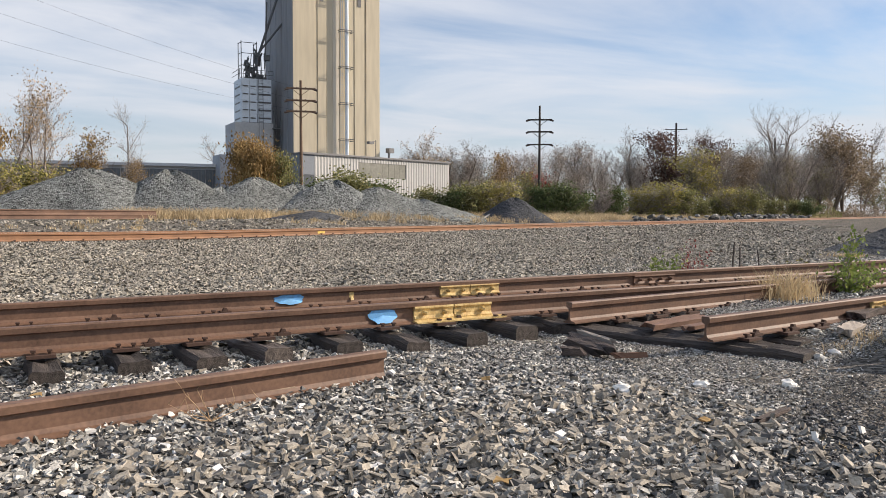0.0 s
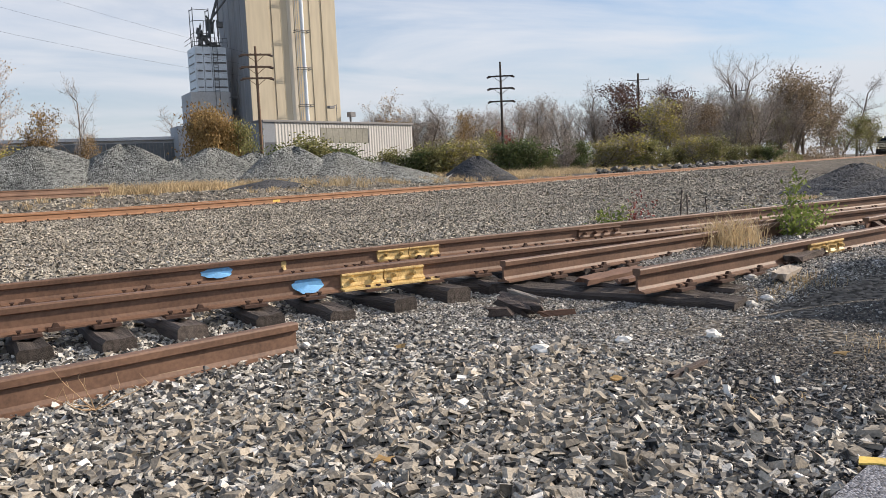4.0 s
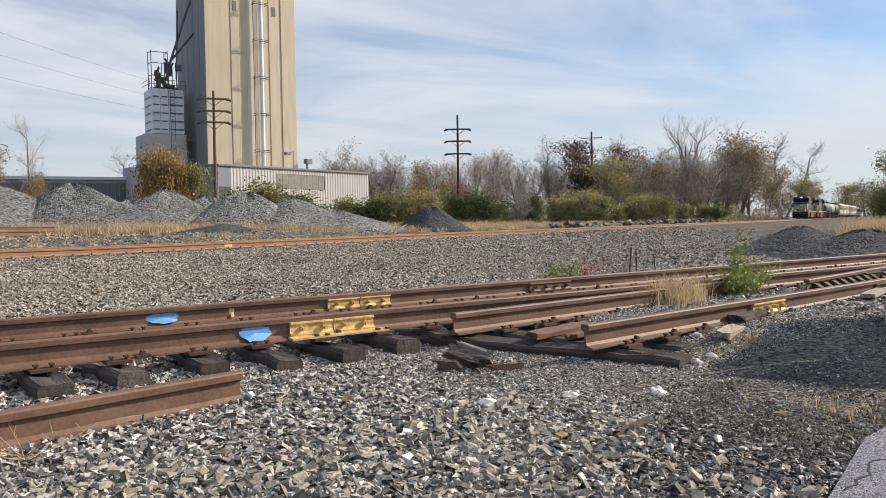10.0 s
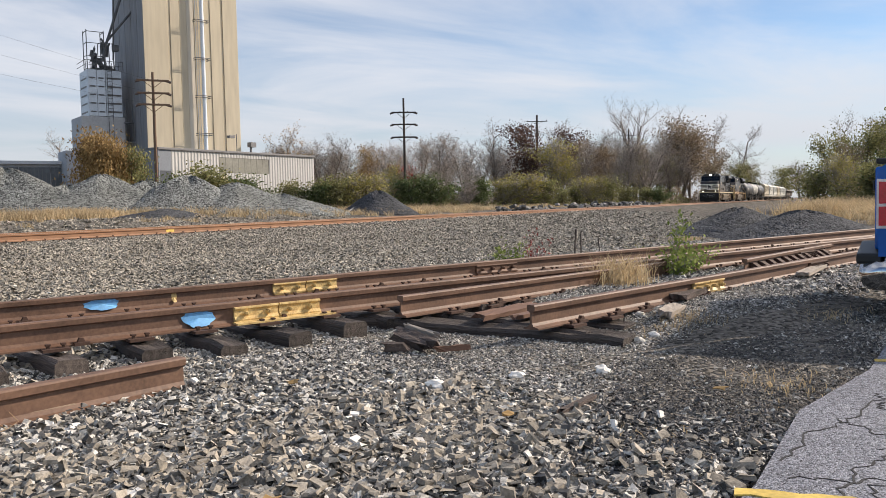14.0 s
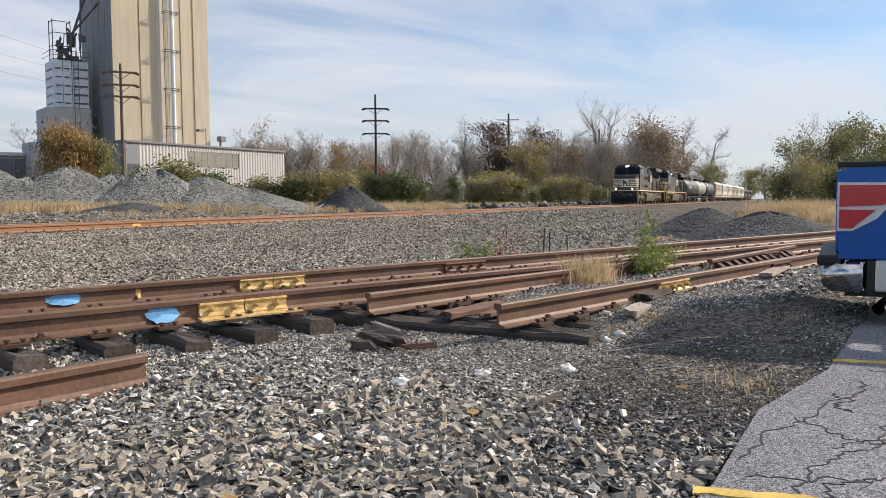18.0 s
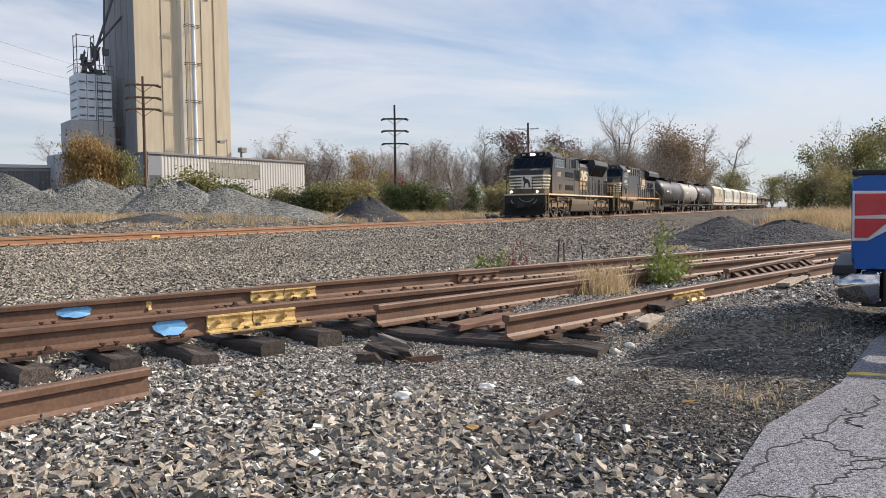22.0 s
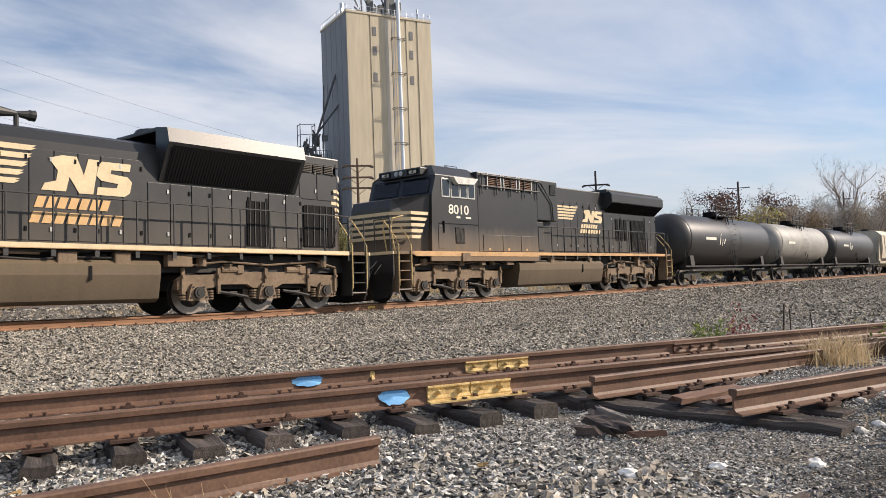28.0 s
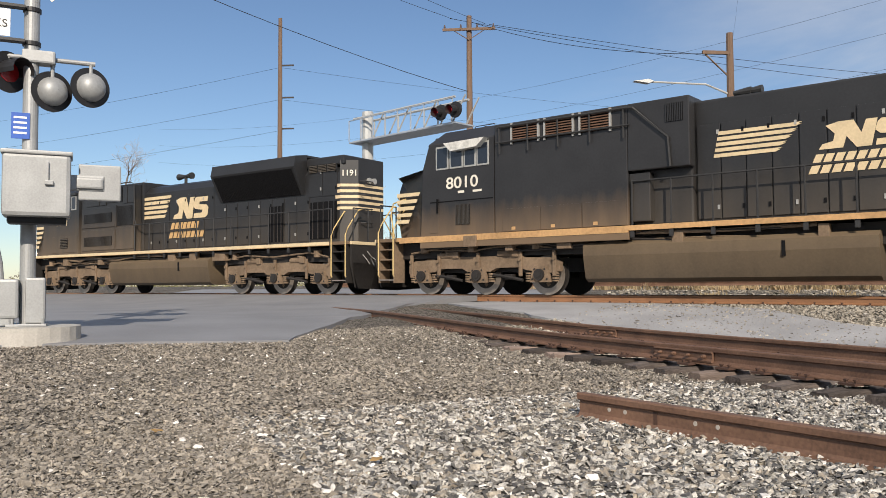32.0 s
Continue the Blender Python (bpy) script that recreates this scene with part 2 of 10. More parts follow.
def mesh_np(name, verts, faces, mat, smooth=False):
    """A mesh from arrays of places and of equal-sized faces."""
    me = bpy.data.meshes.new(name)
    k = faces.shape[1]
    me.vertices.add(len(verts))
    me.vertices.foreach_set("co", np.asarray(verts, dtype=np.float32).ravel())
    me.loops.add(faces.size)
    me.loops.foreach_set("vertex_index", faces.astype(np.int32).ravel())
    me.polygons.add(len(faces))
    me.polygons.foreach_set("loop_start", np.arange(0, faces.size, k, dtype=np.int32))
    me.update(calc_edges=True)
    me.validate()
    if smooth:
        me.shade_smooth()
    else:
        me.shade_flat()
    me.materials.append(mat)
    return me


# ---- the plan: the main line and the lie of the land ----
HEAD = radians(23.33)
ALONG, ACROSS, MAIN_O, BEND = np.array((math.cos(HEAD), math.sin(HEAD))), np.array((-math.sin(HEAD), math.cos(HEAD))), np.array((0.0, 14.26)), 380.0


def main_z(s):
    """The height of the main line's rail tops."""
    k = min(1, max(0, (6 - s) / 16))
    return 0.2 + 0.18 * k * k * (3 - 2 * k)


def main_at(s, off=0.0, z=0.0):
    """The place s metres along the main line's near rail, off metres beyond it, z above the rail tops."""
    if s >= 0:
        q, n = MAIN_O + ALONG * s, ACROSS
    else:
        a = -s / BEND
        q = MAIN_O - ALONG * BEND * math.sin(a) - ACROSS * BEND * (1 - math.cos(a))
        n = ACROSS * math.cos(a) - ALONG * math.sin(a)
    q = q + n * off
    return Vector((q[0], q[1], main_z(s) + z))


def main_coords(x, y):
    """Arrays of s and off for places."""
    dx, dy = x - MAIN_O[0], y - MAIN_O[1]
    s, o = dx * ALONG[0] + dy * ALONG[1], dx * ACROSS[0] + dy * ACROSS[1]
    c = o + BEND
    o2, s2 = np.hypot(s, c) - BEND, np.arctan2(s, c) * BEND
    return np.where(s < 0, s2, s), np.where(s < 0, o2, o)


def ramp01(v, a, b):
    k = np.clip((v - a) / (b - a), 0, 1)
    return k * k * (3 - 2 * k)


def land(x, y):
    """The height of the ground."""
    x, y = np.asarray(x, float), np.asarray(y, float)
    s, o = main_coords(x, y)
    zr = 0.2 + 0.18 * ramp01(-s, -6, 10)
    base = -0.28 + 0.27 * ramp01(-x, 9, 18) + 0.12 * ramp01(-x, 17, 24) * ramp01(y, -6, 3)
    bed = zr - 0.215
    z = base + (bed - base) * ramp01(o, -6.2, -1.3)
    back = -0.05 + ramp01(o, 5.5, 11) * ramp01(-o, -52, -44) * (0.18 + 0.27 * ramp01(-s, -42, -24))
    z = np.where(o > 3.0, back + (bed - back) * ramp01(-o, -6.0, -3.0), z)
    z = z - 0.035 * ramp01(x, 2.6, 3.1) * ramp01(-x, -6.0, -4.8) * ramp01(y, -2.9, -2.4) * ramp01(-y, -0.4, 0.2)
    z = z - 0.03 * ramp01(-x, -4, -2) * ramp01(y, -1.0, -0.6) * ramp01(-y, -0.4, 0.0)
    z = z + 0.085 * ramp01(x, 4.3, 5.1) * ramp01(-x, -13, -10) * ramp01(y, -2.7, -2.1) * ramp01(-y, -0.1, 0.2)
    z = z + 0.03 * ramp01(-x, 0.6, 2.4) * ramp01(y, -1.5, -0.7) * ramp01(-y, -2.8, -2.3)
    far = np.hypot(x, y)
    return z + 0.5 * ramp01(far, 80, 130) * ramp01(o, 10, 60)


def land_z(x, y):
    return float(land(np.array([x]), np.array([y]))[0])



# ---- materials of the place ----
M_DIRT = stony("gravel bed", (0.15, 0.135, 0.115), 30.0, 0.8, 0.03, patch=0.3, rough=0.95)
M_STONE = material("ballast stone", (0.33, 0.315, 0.285), 0.7, vary=0.6, scale=26, fine=110, bump=0.7, islands=0.85, spec=0.45, depth=0.01)
M_STONE_FINE = material("fine brown gravel", (0.235, 0.21, 0.175), 0.85, vary=0.3, scale=0.5, fine=40, bump=0.25, islands=0.6, depth=0.01)
M_STONE_SLOPE = material("shoulder ballast", (0.31, 0.28, 0.23), 0.85, vary=0.3, scale=0.5, fine=40, bump=0.25, islands=0.5, depth=0.01)
M_STONE_PALE = material("pale stone", (0.72, 0.69, 0.64), 0.75, vary=0.2, scale=5, fine=50, bump=0.3, islands=0.25, depth=0.01)
M_STONE_TAN = material("tan stone", (0.31, 0.275, 0.225), 0.85, vary=0.5, scale=24, fine=100, bump=0.6, islands=0.4, depth=0.01)
M_STONE_DARK = material("dark fines", (0.085, 0.082, 0.08), 0.7, vary=0.4, scale=20, fine=50, bump=0.3, islands=0.5, depth=0.01)
M_PILE = material("grey crushed stone", (0.20, 0.21, 0.215), 0.85, vary=0.35, scale=1.2, fine=14, bump=0.9, depth=0.05)
M_RAIL = material("brown rusted rail", (0.125, 0.068, 0.045), 0.62, vary=0.35, scale=2.5, fine=45, bump=0.15, tint=(0.17, 0.096, 0.062), depth=0.004)
M_RAIL_MAIN = material("tan rusted rail", (0.25, 0.125, 0.062), 0.6, vary=0.3, scale=2.5, fine=45, bump=0.15, depth=0.004)
M_SHINE = material("worn bright rail head", (0.30, 0.27, 0.25), 0.32, metal=0.85, vary=0.2, scale=3, fine=30, bump=0.05)
M_TIE = material("weathered black tie", (0.024, 0.021, 0.020), 0.85, vary=0.6, scale=3, fine=26, bump=1.0, tint=(0.092, 0.074, 0.064), per_object=0.5, stretch=(9, 1, 9), depth=0.02)
M_TIE_RED = material("reddish worn tie", (0.19, 0.145, 0.12), 0.9, vary=0.45, scale=3, fine=24, bump=0.8, per_object=0.4, stretch=(8, 1, 8), depth=0.012)
M_YELLOW = material("yellow sprayed paint", (0.36, 0.20, 0.06), 0.55, vary=0.15, scale=16, fine=70, bump=0.3, tint=(0.78, 0.60, 0.27), depth=0.006)
M_BLUE = material("blue sprayed paint", (0.16, 0.42, 0.74), 0.6, vary=0.25, scale=14, fine=60, bump=0.1, depth=0.003)
M_SPIKE = material("dark rusted spike", (0.075, 0.04, 0.028), 0.8, vary=0.3, scale=20, fine=80, bump=0.2, depth=0.003)
M_ASPHALT = stony("worn grey asphalt", (0.23, 0.236, 0.262), 130.0, 0.7, 0.006, patch=0.28, rough=0.7)
M_ROAD = material("grey road surface", (0.225, 0.228, 0.238), 0.75, vary=0.2, scale=0.7, fine=50, bump=0.4, depth=0.006)
M_LINE = material("worn yellow road paint", (0.62, 0.44, 0.10), 0.7, vary=0.4, scale=7, fine=50, bump=0.2, depth=0.003)
M_PALEWOOD = material("weathered plank", (0.33, 0.25, 0.18), 0.85, vary=0.35, scale=4, fine=40, bump=0.5, stretch=(1, 9, 9), depth=0.006)


# ---- ground ----
def spaced(lo, hi, near_lo, near_hi, fine, grow=1.16):
    """Coordinates that lie close in the middle and ever wider outwards."""
    v = list(np.arange(near_lo, near_hi + fine / 2, fine))
    step, a = fine, near_lo
    low = []
    while a > lo:
        step *= grow
        a -= step
        low.append(max(a, lo))
    step, b = fine, near_hi
    while b < hi:
        step *= grow
        b += step
        v.append(min(b, hi))
    return np.array(low[::-1] + v)


def ground():
    xs, ys = spaced(-2500, 2500, -32, 46, 0.45), spaced(-900, 2500, -10, 34, 0.45)
    X, Y = np.meshgrid(xs, ys, indexing="ij")
    Z = land(X, Y)
    rng = np.random.default_rng(4)
    Z = Z + rng.normal(0, 0.0025, Z.shape)
    Z = Z - 0.07 * (inside(LOT, X, Y) | inside(ROAD, X, Y))
    nx, ny = X.shape
    idx = np.arange(nx * ny).reshape(nx, ny)
    f = np.stack([idx[:-1, :-1], idx[1:, :-1], idx[1:, 1:], idx[:-1, 1:]], -1).reshape(-1, 4)
    me = mesh_np("ground", np.stack([X, Y, Z], -1).reshape(-1, 3), f, M_DIRT, smooth=True)
    return tagged(new("ground", me), "grey gravel and bare earth of a railway yard", "ground", kind="structure")


def inside(poly, x, y):
    """Which places lie in a polygon."""
    r = np.zeros(x.shape, bool)
    for (x0, y0), (x1, y1) in zip(poly, poly[1:] + poly[:1]):
        c = (y0 > y) != (y1 > y)
        with np.errstate(divide="ignore", invalid="ignore"):
            r ^= c & (x < (x1 - x0) * (y - y0) / (y1 - y0) + x0)
    return r


def sheet(name, poly, rise, mat, label, category, step=0.3, rough=0.1, skirt=0.12, seed=1):
    """A paved slab over the ground within an uneven outline."""
    p = []
    rng = random.Random(seed)
    for (x0, y0), (x1, y1) in zip(poly, poly[1:] + poly[:1]):
        d = math.hypot(x1 - x0, y1 - y0)
        k = max(1, int(d / (step * 2)))
        for i in range(k):
            t = i / k
            p.append((x0 + (x1 - x0) * t + rng.uniform(-rough, rough), y0 + (y1 - y0) * t + rng.uniform(-rough, rough)))
    bm = bm_new()
    top = [bm.verts.new((x, y, 0)) for x, y in p]
    face = bm.faces.new(top)
    bmesh.ops.triangulate(bm, faces=[face])
    for _ in range(3):
        es = [e for e in bm.edges if e.calc_length() > step * 5]
        if not es:
            break
        bmesh.ops.subdivide_edges(bm, edges=es, cuts=1)
        bmesh.ops.triangulate(bm, faces=bm.faces)
    for v in bm.verts:
        v.co.z = land_z(v.co.x, v.co.y) + rise
    edge = [e for e in bm.edges if e.is_boundary]
    r = bmesh.ops.extrude_edge_only(bm, edges=edge)
    for v in [g for g in r["geom"] if isinstance(g, bmesh.types.BMVert)]:
        v.co.z -= skirt
    return solid(name, bm, mat, label, category, kind="structure")


LOT = [(0.6, -4.72), (1.9, -4.33), (3.0, -4.06), (4.1, -3.86), (5.6, -3.45), (7.7, -2.92), (10.5, -2.2), (15, -1.0), (30, 2.5), (34, -14), (-0.9, -14), (-0.55, -6.2), (-0.1, -5.2)]
sheet("pavement", LOT, 0.02, M_ASPHALT, "cracked grey asphalt of a parking lot", "pavement", rough=0.05, seed=3)
ROAD = [(-12.8, -3.1), (-13.4, -6.4), (-13.0, -12), (-40, -14), (-62, 20), (-38, 30), (-25.8, 7.6), (-19.6, 1.7), (-16.5, -0.9)]
ground()
sheet("road", ROAD, 0.035, M_ROAD, "grey asphalt road that crosses the tracks", "road", rough=0.06, seed=5)


# ---- rails ----
RAIL_SHAPE = [(-0.070, 0), (0.070, 0), (0.070, 0.011), (0.022, 0.024), (0.0085, 0.045), (0.0085, 0.125), (0.034, 0.137), (0.0365, 0.170), (0.030, 0.180), (-0.030, 0.180), (-0.0365, 0.170), (-0.034, 0.137), (-0.0085, 0.125), (-0.0085, 0.045), (-0.022, 0.024), (-0.070, 0.011)]


def rail_mesh(pts, mat, name="rail", top=None):
    """A rail of the usual section along points that give its head's top; top is a second material for the running face."""
    bm = bm_new()
    rings = []
    for i, p in enumerate(pts):
        a, b = pts[max(0, i - 1)], pts[min(len(pts) - 1, i + 1)]
        d = (Vector(b) - Vector(a)).normalized()
        side = Vector((-d.y, d.x, 0)).normalized()
        rings.append([bm.verts.new(Vector(p) + side * u + Vector((0, 0, v - 0.18))) for u, v in RAIL_SHAPE])
    k = len(RAIL_SHAPE)
    for r0, r1 in zip(rings, rings[1:]):
        for i in range(k):
            j = (i + 1) % k
            bm.faces.new((r0[i], r0[j], r1[j], r1[i])).material_index = 1 if (top and i == 8) else 0
    bm.faces.new(rings[0][::-1])
    bm.faces.new(rings[-1])
    me = finish(bm, name, mat)
    if top:
        me.materials.append(top)
    return me


def line_points(a, b, n=2):
    a, b = Vector(a), Vector(b)
    return [a.lerp(b, i / (n - 1)) for i in range(n)]



# ---- main line ----
def main_track():
    t = thing("railway_track", "main line with tan rusted rails on grey ballast", "railway track", kind="structure")
    ss = [-70 + 2.5 * i for i in range(33)] + [20, 40, 80, 160, 320, 640, 1200]
    for off in (0.0, 1.505):
        part("rail", rail_mesh([main_at(s, off) for s in ss], M_RAIL_MAIN, top=M_SHINE), None, t)
    bm = bm_new()
    box(bm, -0.11, 0.11, -0.62, 2.12, -0.36, -0.185, bevel=0.01)
    tie = finish(bm, "tie", M_TIE)
    bm = bm_new()
    box(bm, -0.09, 0.09, -0.13, 0.13, -0.186, -0.172)
    for sy in (-0.10, 0.10):
        box(bm, -0.012, 0.012, sy - 0.012, sy + 0.012, -0.175, -0.135)
        box(bm, -0.02, 0.02, sy - 0.02, sy + 0.02, -0.14, -0.125)
    plate = finish(bm, "tie_plate", M_SPIKE)
    rng = random.Random(2)
    for i in range(150):
        s = -26 + i * 0.53
        if -24.5 < s < -23:
            continue
        a, b = main_at(s), main_at(s, 1)
        d = b - a
        m = Matrix.Translation(a + Vector((0, 0, rng.uniform(-0.015, 0.004)))) @ Matrix.Rotation(math.atan2(d.y, d.x) - math.pi / 2 + rng.uniform(-0.02, 0.02), 4, "Z")
        k = part("tie", tie, None, t, m=m)
        part("tie_plate", plate, None, k)
    # paint marks on the web
    for s in (-5.3, -3.2, 9.6):
        bm = bm_new()
        box(bm, -0.16, 0.16, -0.0125, -0.0095, -0.135, -0.06)
        a, b = main_at(s), main_at(s, 1)
        d = b - a
        part("paint_mark", bm, M_LINE, t, m=Matrix.Translation(a) @ Matrix.Rotation(math.atan2(d.y, d.x) - math.pi / 2, 4, "Z"), label="dab of worn yellow paint")
    return t


main_track()


# ---- siding ----
def siding_z(x):
    return 0.12 * float(ramp01(-x, 9, 19))


def joint_bar(parent, x0, x1, y, z, side, mat, label, bolts=4, name="joint_bar"):
    """A bolted bar against a rail's web."""
    bm = bm_new()
    n = 2 if mat is M_YELLOW else 1
    w = (x1 - x0) / n
    for i in range(n):
        a, b = x0 + i * w + 0.006 * i, x0 + (i + 1) * w - 0.006 * (n - 1 - i)
        prism(bm, [(side * 0.010, -0.150), (side * 0.048, -0.158), (side * 0.052, -0.140), (side * 0.030, -0.118), (side * 0.030, -0.072), (side * 0.046, -0.055), (side * 0.044, -0.043), (side * 0.010, -0.040)], a, b, "x")
    bar = part(name, bm, mat, parent, label, m=pose(0, y, z))
    for i in range(bolts):
        x = x0 + (x1 - x0) * (i + 0.5) / bolts
        bm = bm_new()
        tube(bm, (x, side * 0.028, -0.095), (x, side * 0.070, -0.095), 0.022 if i % 2 else 0.017, n=6)
        tube(bm, (x, side * 0.07, -0.095), (x, side * 0.085, -0.095), 0.011, n=6)
        part("bolt", bm, mat, bar)
    return bar


def spray(parent, x, y, w, h, side, mat, label, z=-0.09, seed=1):
    """A ragged patch of sprayed paint on a rail's web and foot."""
    rng = random.Random(seed)
    bm = bm_new()
    k = 22
    ring = []
    for i in range(k):
        a = 2 * math.pi * i / k
        r = 1 + rng.uniform(-0.16, 0.12)
        ring.append((x + w * math.cos(a) * r, z + min(h * 1.0, max(-h, h * math.sin(a) * r))))
    c = bm.verts.new((x, y + side * 0.0125, z))
    vs = [bm.verts.new((u, y + side * (0.0115 if v > -0.125 else 0.03 + (-0.125 - v) * 0.9), v)) for u, v in ring]
    for i in range(k):
        bm.faces.new((c, vs[i], vs[(i + 1) % k]))
    part("paint_mark", bm, mat, parent, label)


def tie_set():
    out = []
    for v in range(5):
        rng = random.Random(40 + v)
        bm = bm_new()
        n = 13
        rows = []
        for i in range(n):
            y = i / (n - 1)
            w, top = 0.112 + rng.uniform(-0.022, 0.016), rng.uniform(-0.022, 0.006)
            rows.append([bm.verts.new((u, y, z)) for u, z in ((-w, -0.17), (w, -0.17), (w, -0.02 + top), (w - 0.02, top), (0.02, top - rng.uniform(0, 0.032)), (-w + 0.025, top), (-w, -0.025 + top))])
        for a, b in zip(rows, rows[1:]):
            for i in range(7):
                bm.faces.new((a[i], a[(i + 1) % 7], b[(i + 1) % 7], b[i]))
        bm.faces.new(rows[0][::-1])
        bm.faces.new(rows[-1])
        out.append(finish(bm, "tie", M_TIE if v < 3 else M_TIE_RED))
    return out


TIES = tie_set()
bm = bm_new()
box(bm, -0.085, 0.085, -0.155, 0.155, -0.198, -0.178)
for sy, sx in ((-0.105, -0.045), (0.105, 0.045), (-0.105, 0.05)):
    box(bm, sx - 0.009, sx + 0.009, sy - 0.009, sy + 0.009, -0.18, -0.158)
    box(bm, sx - 0.015, sx + 0.015, sy - 0.018, sy + 0.018, -0.16, -0.148)
PLATE = finish(bm, "tie_plate", M_SPIKE)
bm = bm_new()
prism(bm, [(-0.035, 0), (0.035, 0), (0.012, 0.045), (-0.012, 0.048)], -0.075, -0.045, "y")
box(bm, -0.05, 0.05, -0.09, -0.03, -0.004, 0.018)
ANCHOR = finish(bm, "rail_anchor", M_SPIKE)


def siding():
    t = thing("siding_track", "rusted siding with worn black ties and painted joint bars", "railway track", kind="structure")
    xs = [-22 + 1.5 * i for i in range(15)] + [3, 8, 14, 24, 40]
    for y in (0.0, 1.505):
        part("rail", rail_mesh([(x, y + 0.012 * math.sin(x * 0.7 + y), siding_z(x)) for x in xs], M_RAIL), None, t)
    rng = random.Random(7)
    x = -19.0
    while x < 15.5:
        lo = -0.42 + rng.uniform(-0.12, 0.06)
        if 1.5 < x < 3.0:
            lo -= 0.12
        length = 2.42 - lo + rng.uniform(-0.1, 0.1)
        m = pose(x, lo, siding_z(x) - 0.196 + rng.uniform(-0.012, 0.0), rng.uniform(-0.5, 0.5), rng.uniform(-3, 3), rng.uniform(-3.5, 3.5)) @ Matrix.Diagonal((rng.uniform(0.85, 1.12), length, 1, 1))
        part("tie", TIES[rng.randrange(5) if x < -0.5 else rng.randrange(3)], None, t, m=m)
        for y in (0.0, 1.505):
            part("tie_plate", PLATE, None, t, m=pose(x, y, siding_z(x) + 0.004, 0, 0, rng.uniform(-3, 3)))
            if rng.random() < 0.3:
                part("rail_anchor", ANCHOR, None, t, m=pose(x + rng.choice((-0.17, 0.17)), y, siding_z(x) - 0.178))
        x += rng.uniform(0.46, 0.56)
    joint_bar(t, 2.12, 2.88, 0.0, 0, -1, M_YELLOW, "joint bar sprayed with yellow paint")
    joint_bar(t, 3.27, 4.02, 1.505, 0, -1, M_YELLOW, "joint bar sprayed with yellow paint")
    bm = bm_new()
    prism(bm, [(-0.012, -0.165), (-0.125, -0.172), (-0.125, -0.160), (-0.05, -0.150)], 2.10, 2.98, "x")
    part("yellow_flange", bm, M_YELLOW, t, "rail foot with yellow overspray")
    joint_bar(t, -2.06, -1.42, 1.505, 0, -1, M_RAIL, "rust-brown joint bar")
    joint_bar(t, -8.2, -7.3, 0.0, 0, -1, M_RAIL, "rust-brown joint bar")
    joint_bar(t, -11.6, -10.9, 1.505, siding_z(-11), -1, M_RAIL, "rust-brown joint bar")
    joint_bar(t, 6.05, 6.75, 1.505, 0, -1, M_RAIL, "rust-brown joint bar")
    joint_bar(t, 11.4, 12.1, 0.0, 0, -1, M_SPIKE, "dark joint bar")
    # bond wires looping round the joint
    M_WIRE = material("orange bond wire", (0.42, 0.22, 0.09), 0.6, vary=0.2)
    for k, (xa, xb) in enumerate(((-2.35, -1.25), (-2.2, -1.15))):
        bm = bm_new()
        pts = [(xa + (xb - xa) * i / 12, 1.505 - 0.055 - 0.02 * math.sin(i), -0.10 - 0.035 * math.sin(math.pi * i / 12) + 0.02 * math.sin(i * 2.1 + k)) for i in range(13)]
        pipe(bm, pts, 0.008, 5)
        part("bond_wire", bm, M_WIRE, t)
    spray(t, 1.62, 1.505, 0.15, 0.052, -1, M_BLUE, "patch of sky-blue spray paint", seed=3)
    spray(t, 1.84, 0.0, 0.14, 0.06, -1, M_BLUE, "patch of sky-blue spray paint", z=-0.095, seed=4)
    spray(t, 2.26, 1.505, 0.026, 0.05, -1, M_YELLOW, "small ring of yellow paint", seed=5)
    return t


siding()


# ---- the loose rail in front of the siding ----
def loose_rail():
    a, b = Vector((-5.75, -2.74, -0.105)), Vector((1.14, -1.40, -0.105))
    t = thing("loose_rail", "cut length of brown rusted rail lying on the ballast", "rail")
    part("rail", rail_mesh(line_points(a, b, 4), M_RAIL), None, t)
    d = (b - a).normalized()
    s = Vector((d.y, -d.x, 0))
    M_HOLE = material("daylit bolt hole", (0.45, 0.42, 0.38), 0.8)
    for u in (0.28, 0.42, 0.98, 1.14):
        bm = bm_new()
        c = a + d * u + Vector((0, 0, -0.09))
        tube(bm, c + s * 0.004, c + s * 0.0105, 0.015, n=10)
        part("bolt_hole", bm, M_HOLE, t)
    bm = bm_new()
    box(bm, 0.66, 0.69, -0.012, 0.012, -0.14, -0.04)
    part("weld_mark", bm, M_SPIKE, t, m=Matrix.Translation(a) @ Matrix.Rotation(math.atan2(d.y, d.x), 4, "Z"))


loose_rail()


# ---- the stub track that leads off the siding ----
STUB_A0, STUB_DIR = Vector((3.40, -0.45, -0.035)), Vector((1, 0.088, 0)).normalized()
STUB_N = Vector((STUB_DIR.y, -STUB_DIR.x, 0))


def stub_at(u, v, z=0.0):
    """u metres along the stub's first rail, v metres from it towards the lot."""
    return STUB_A0 + STUB_DIR * u + STUB_N * v + Vector((0, 0, z))


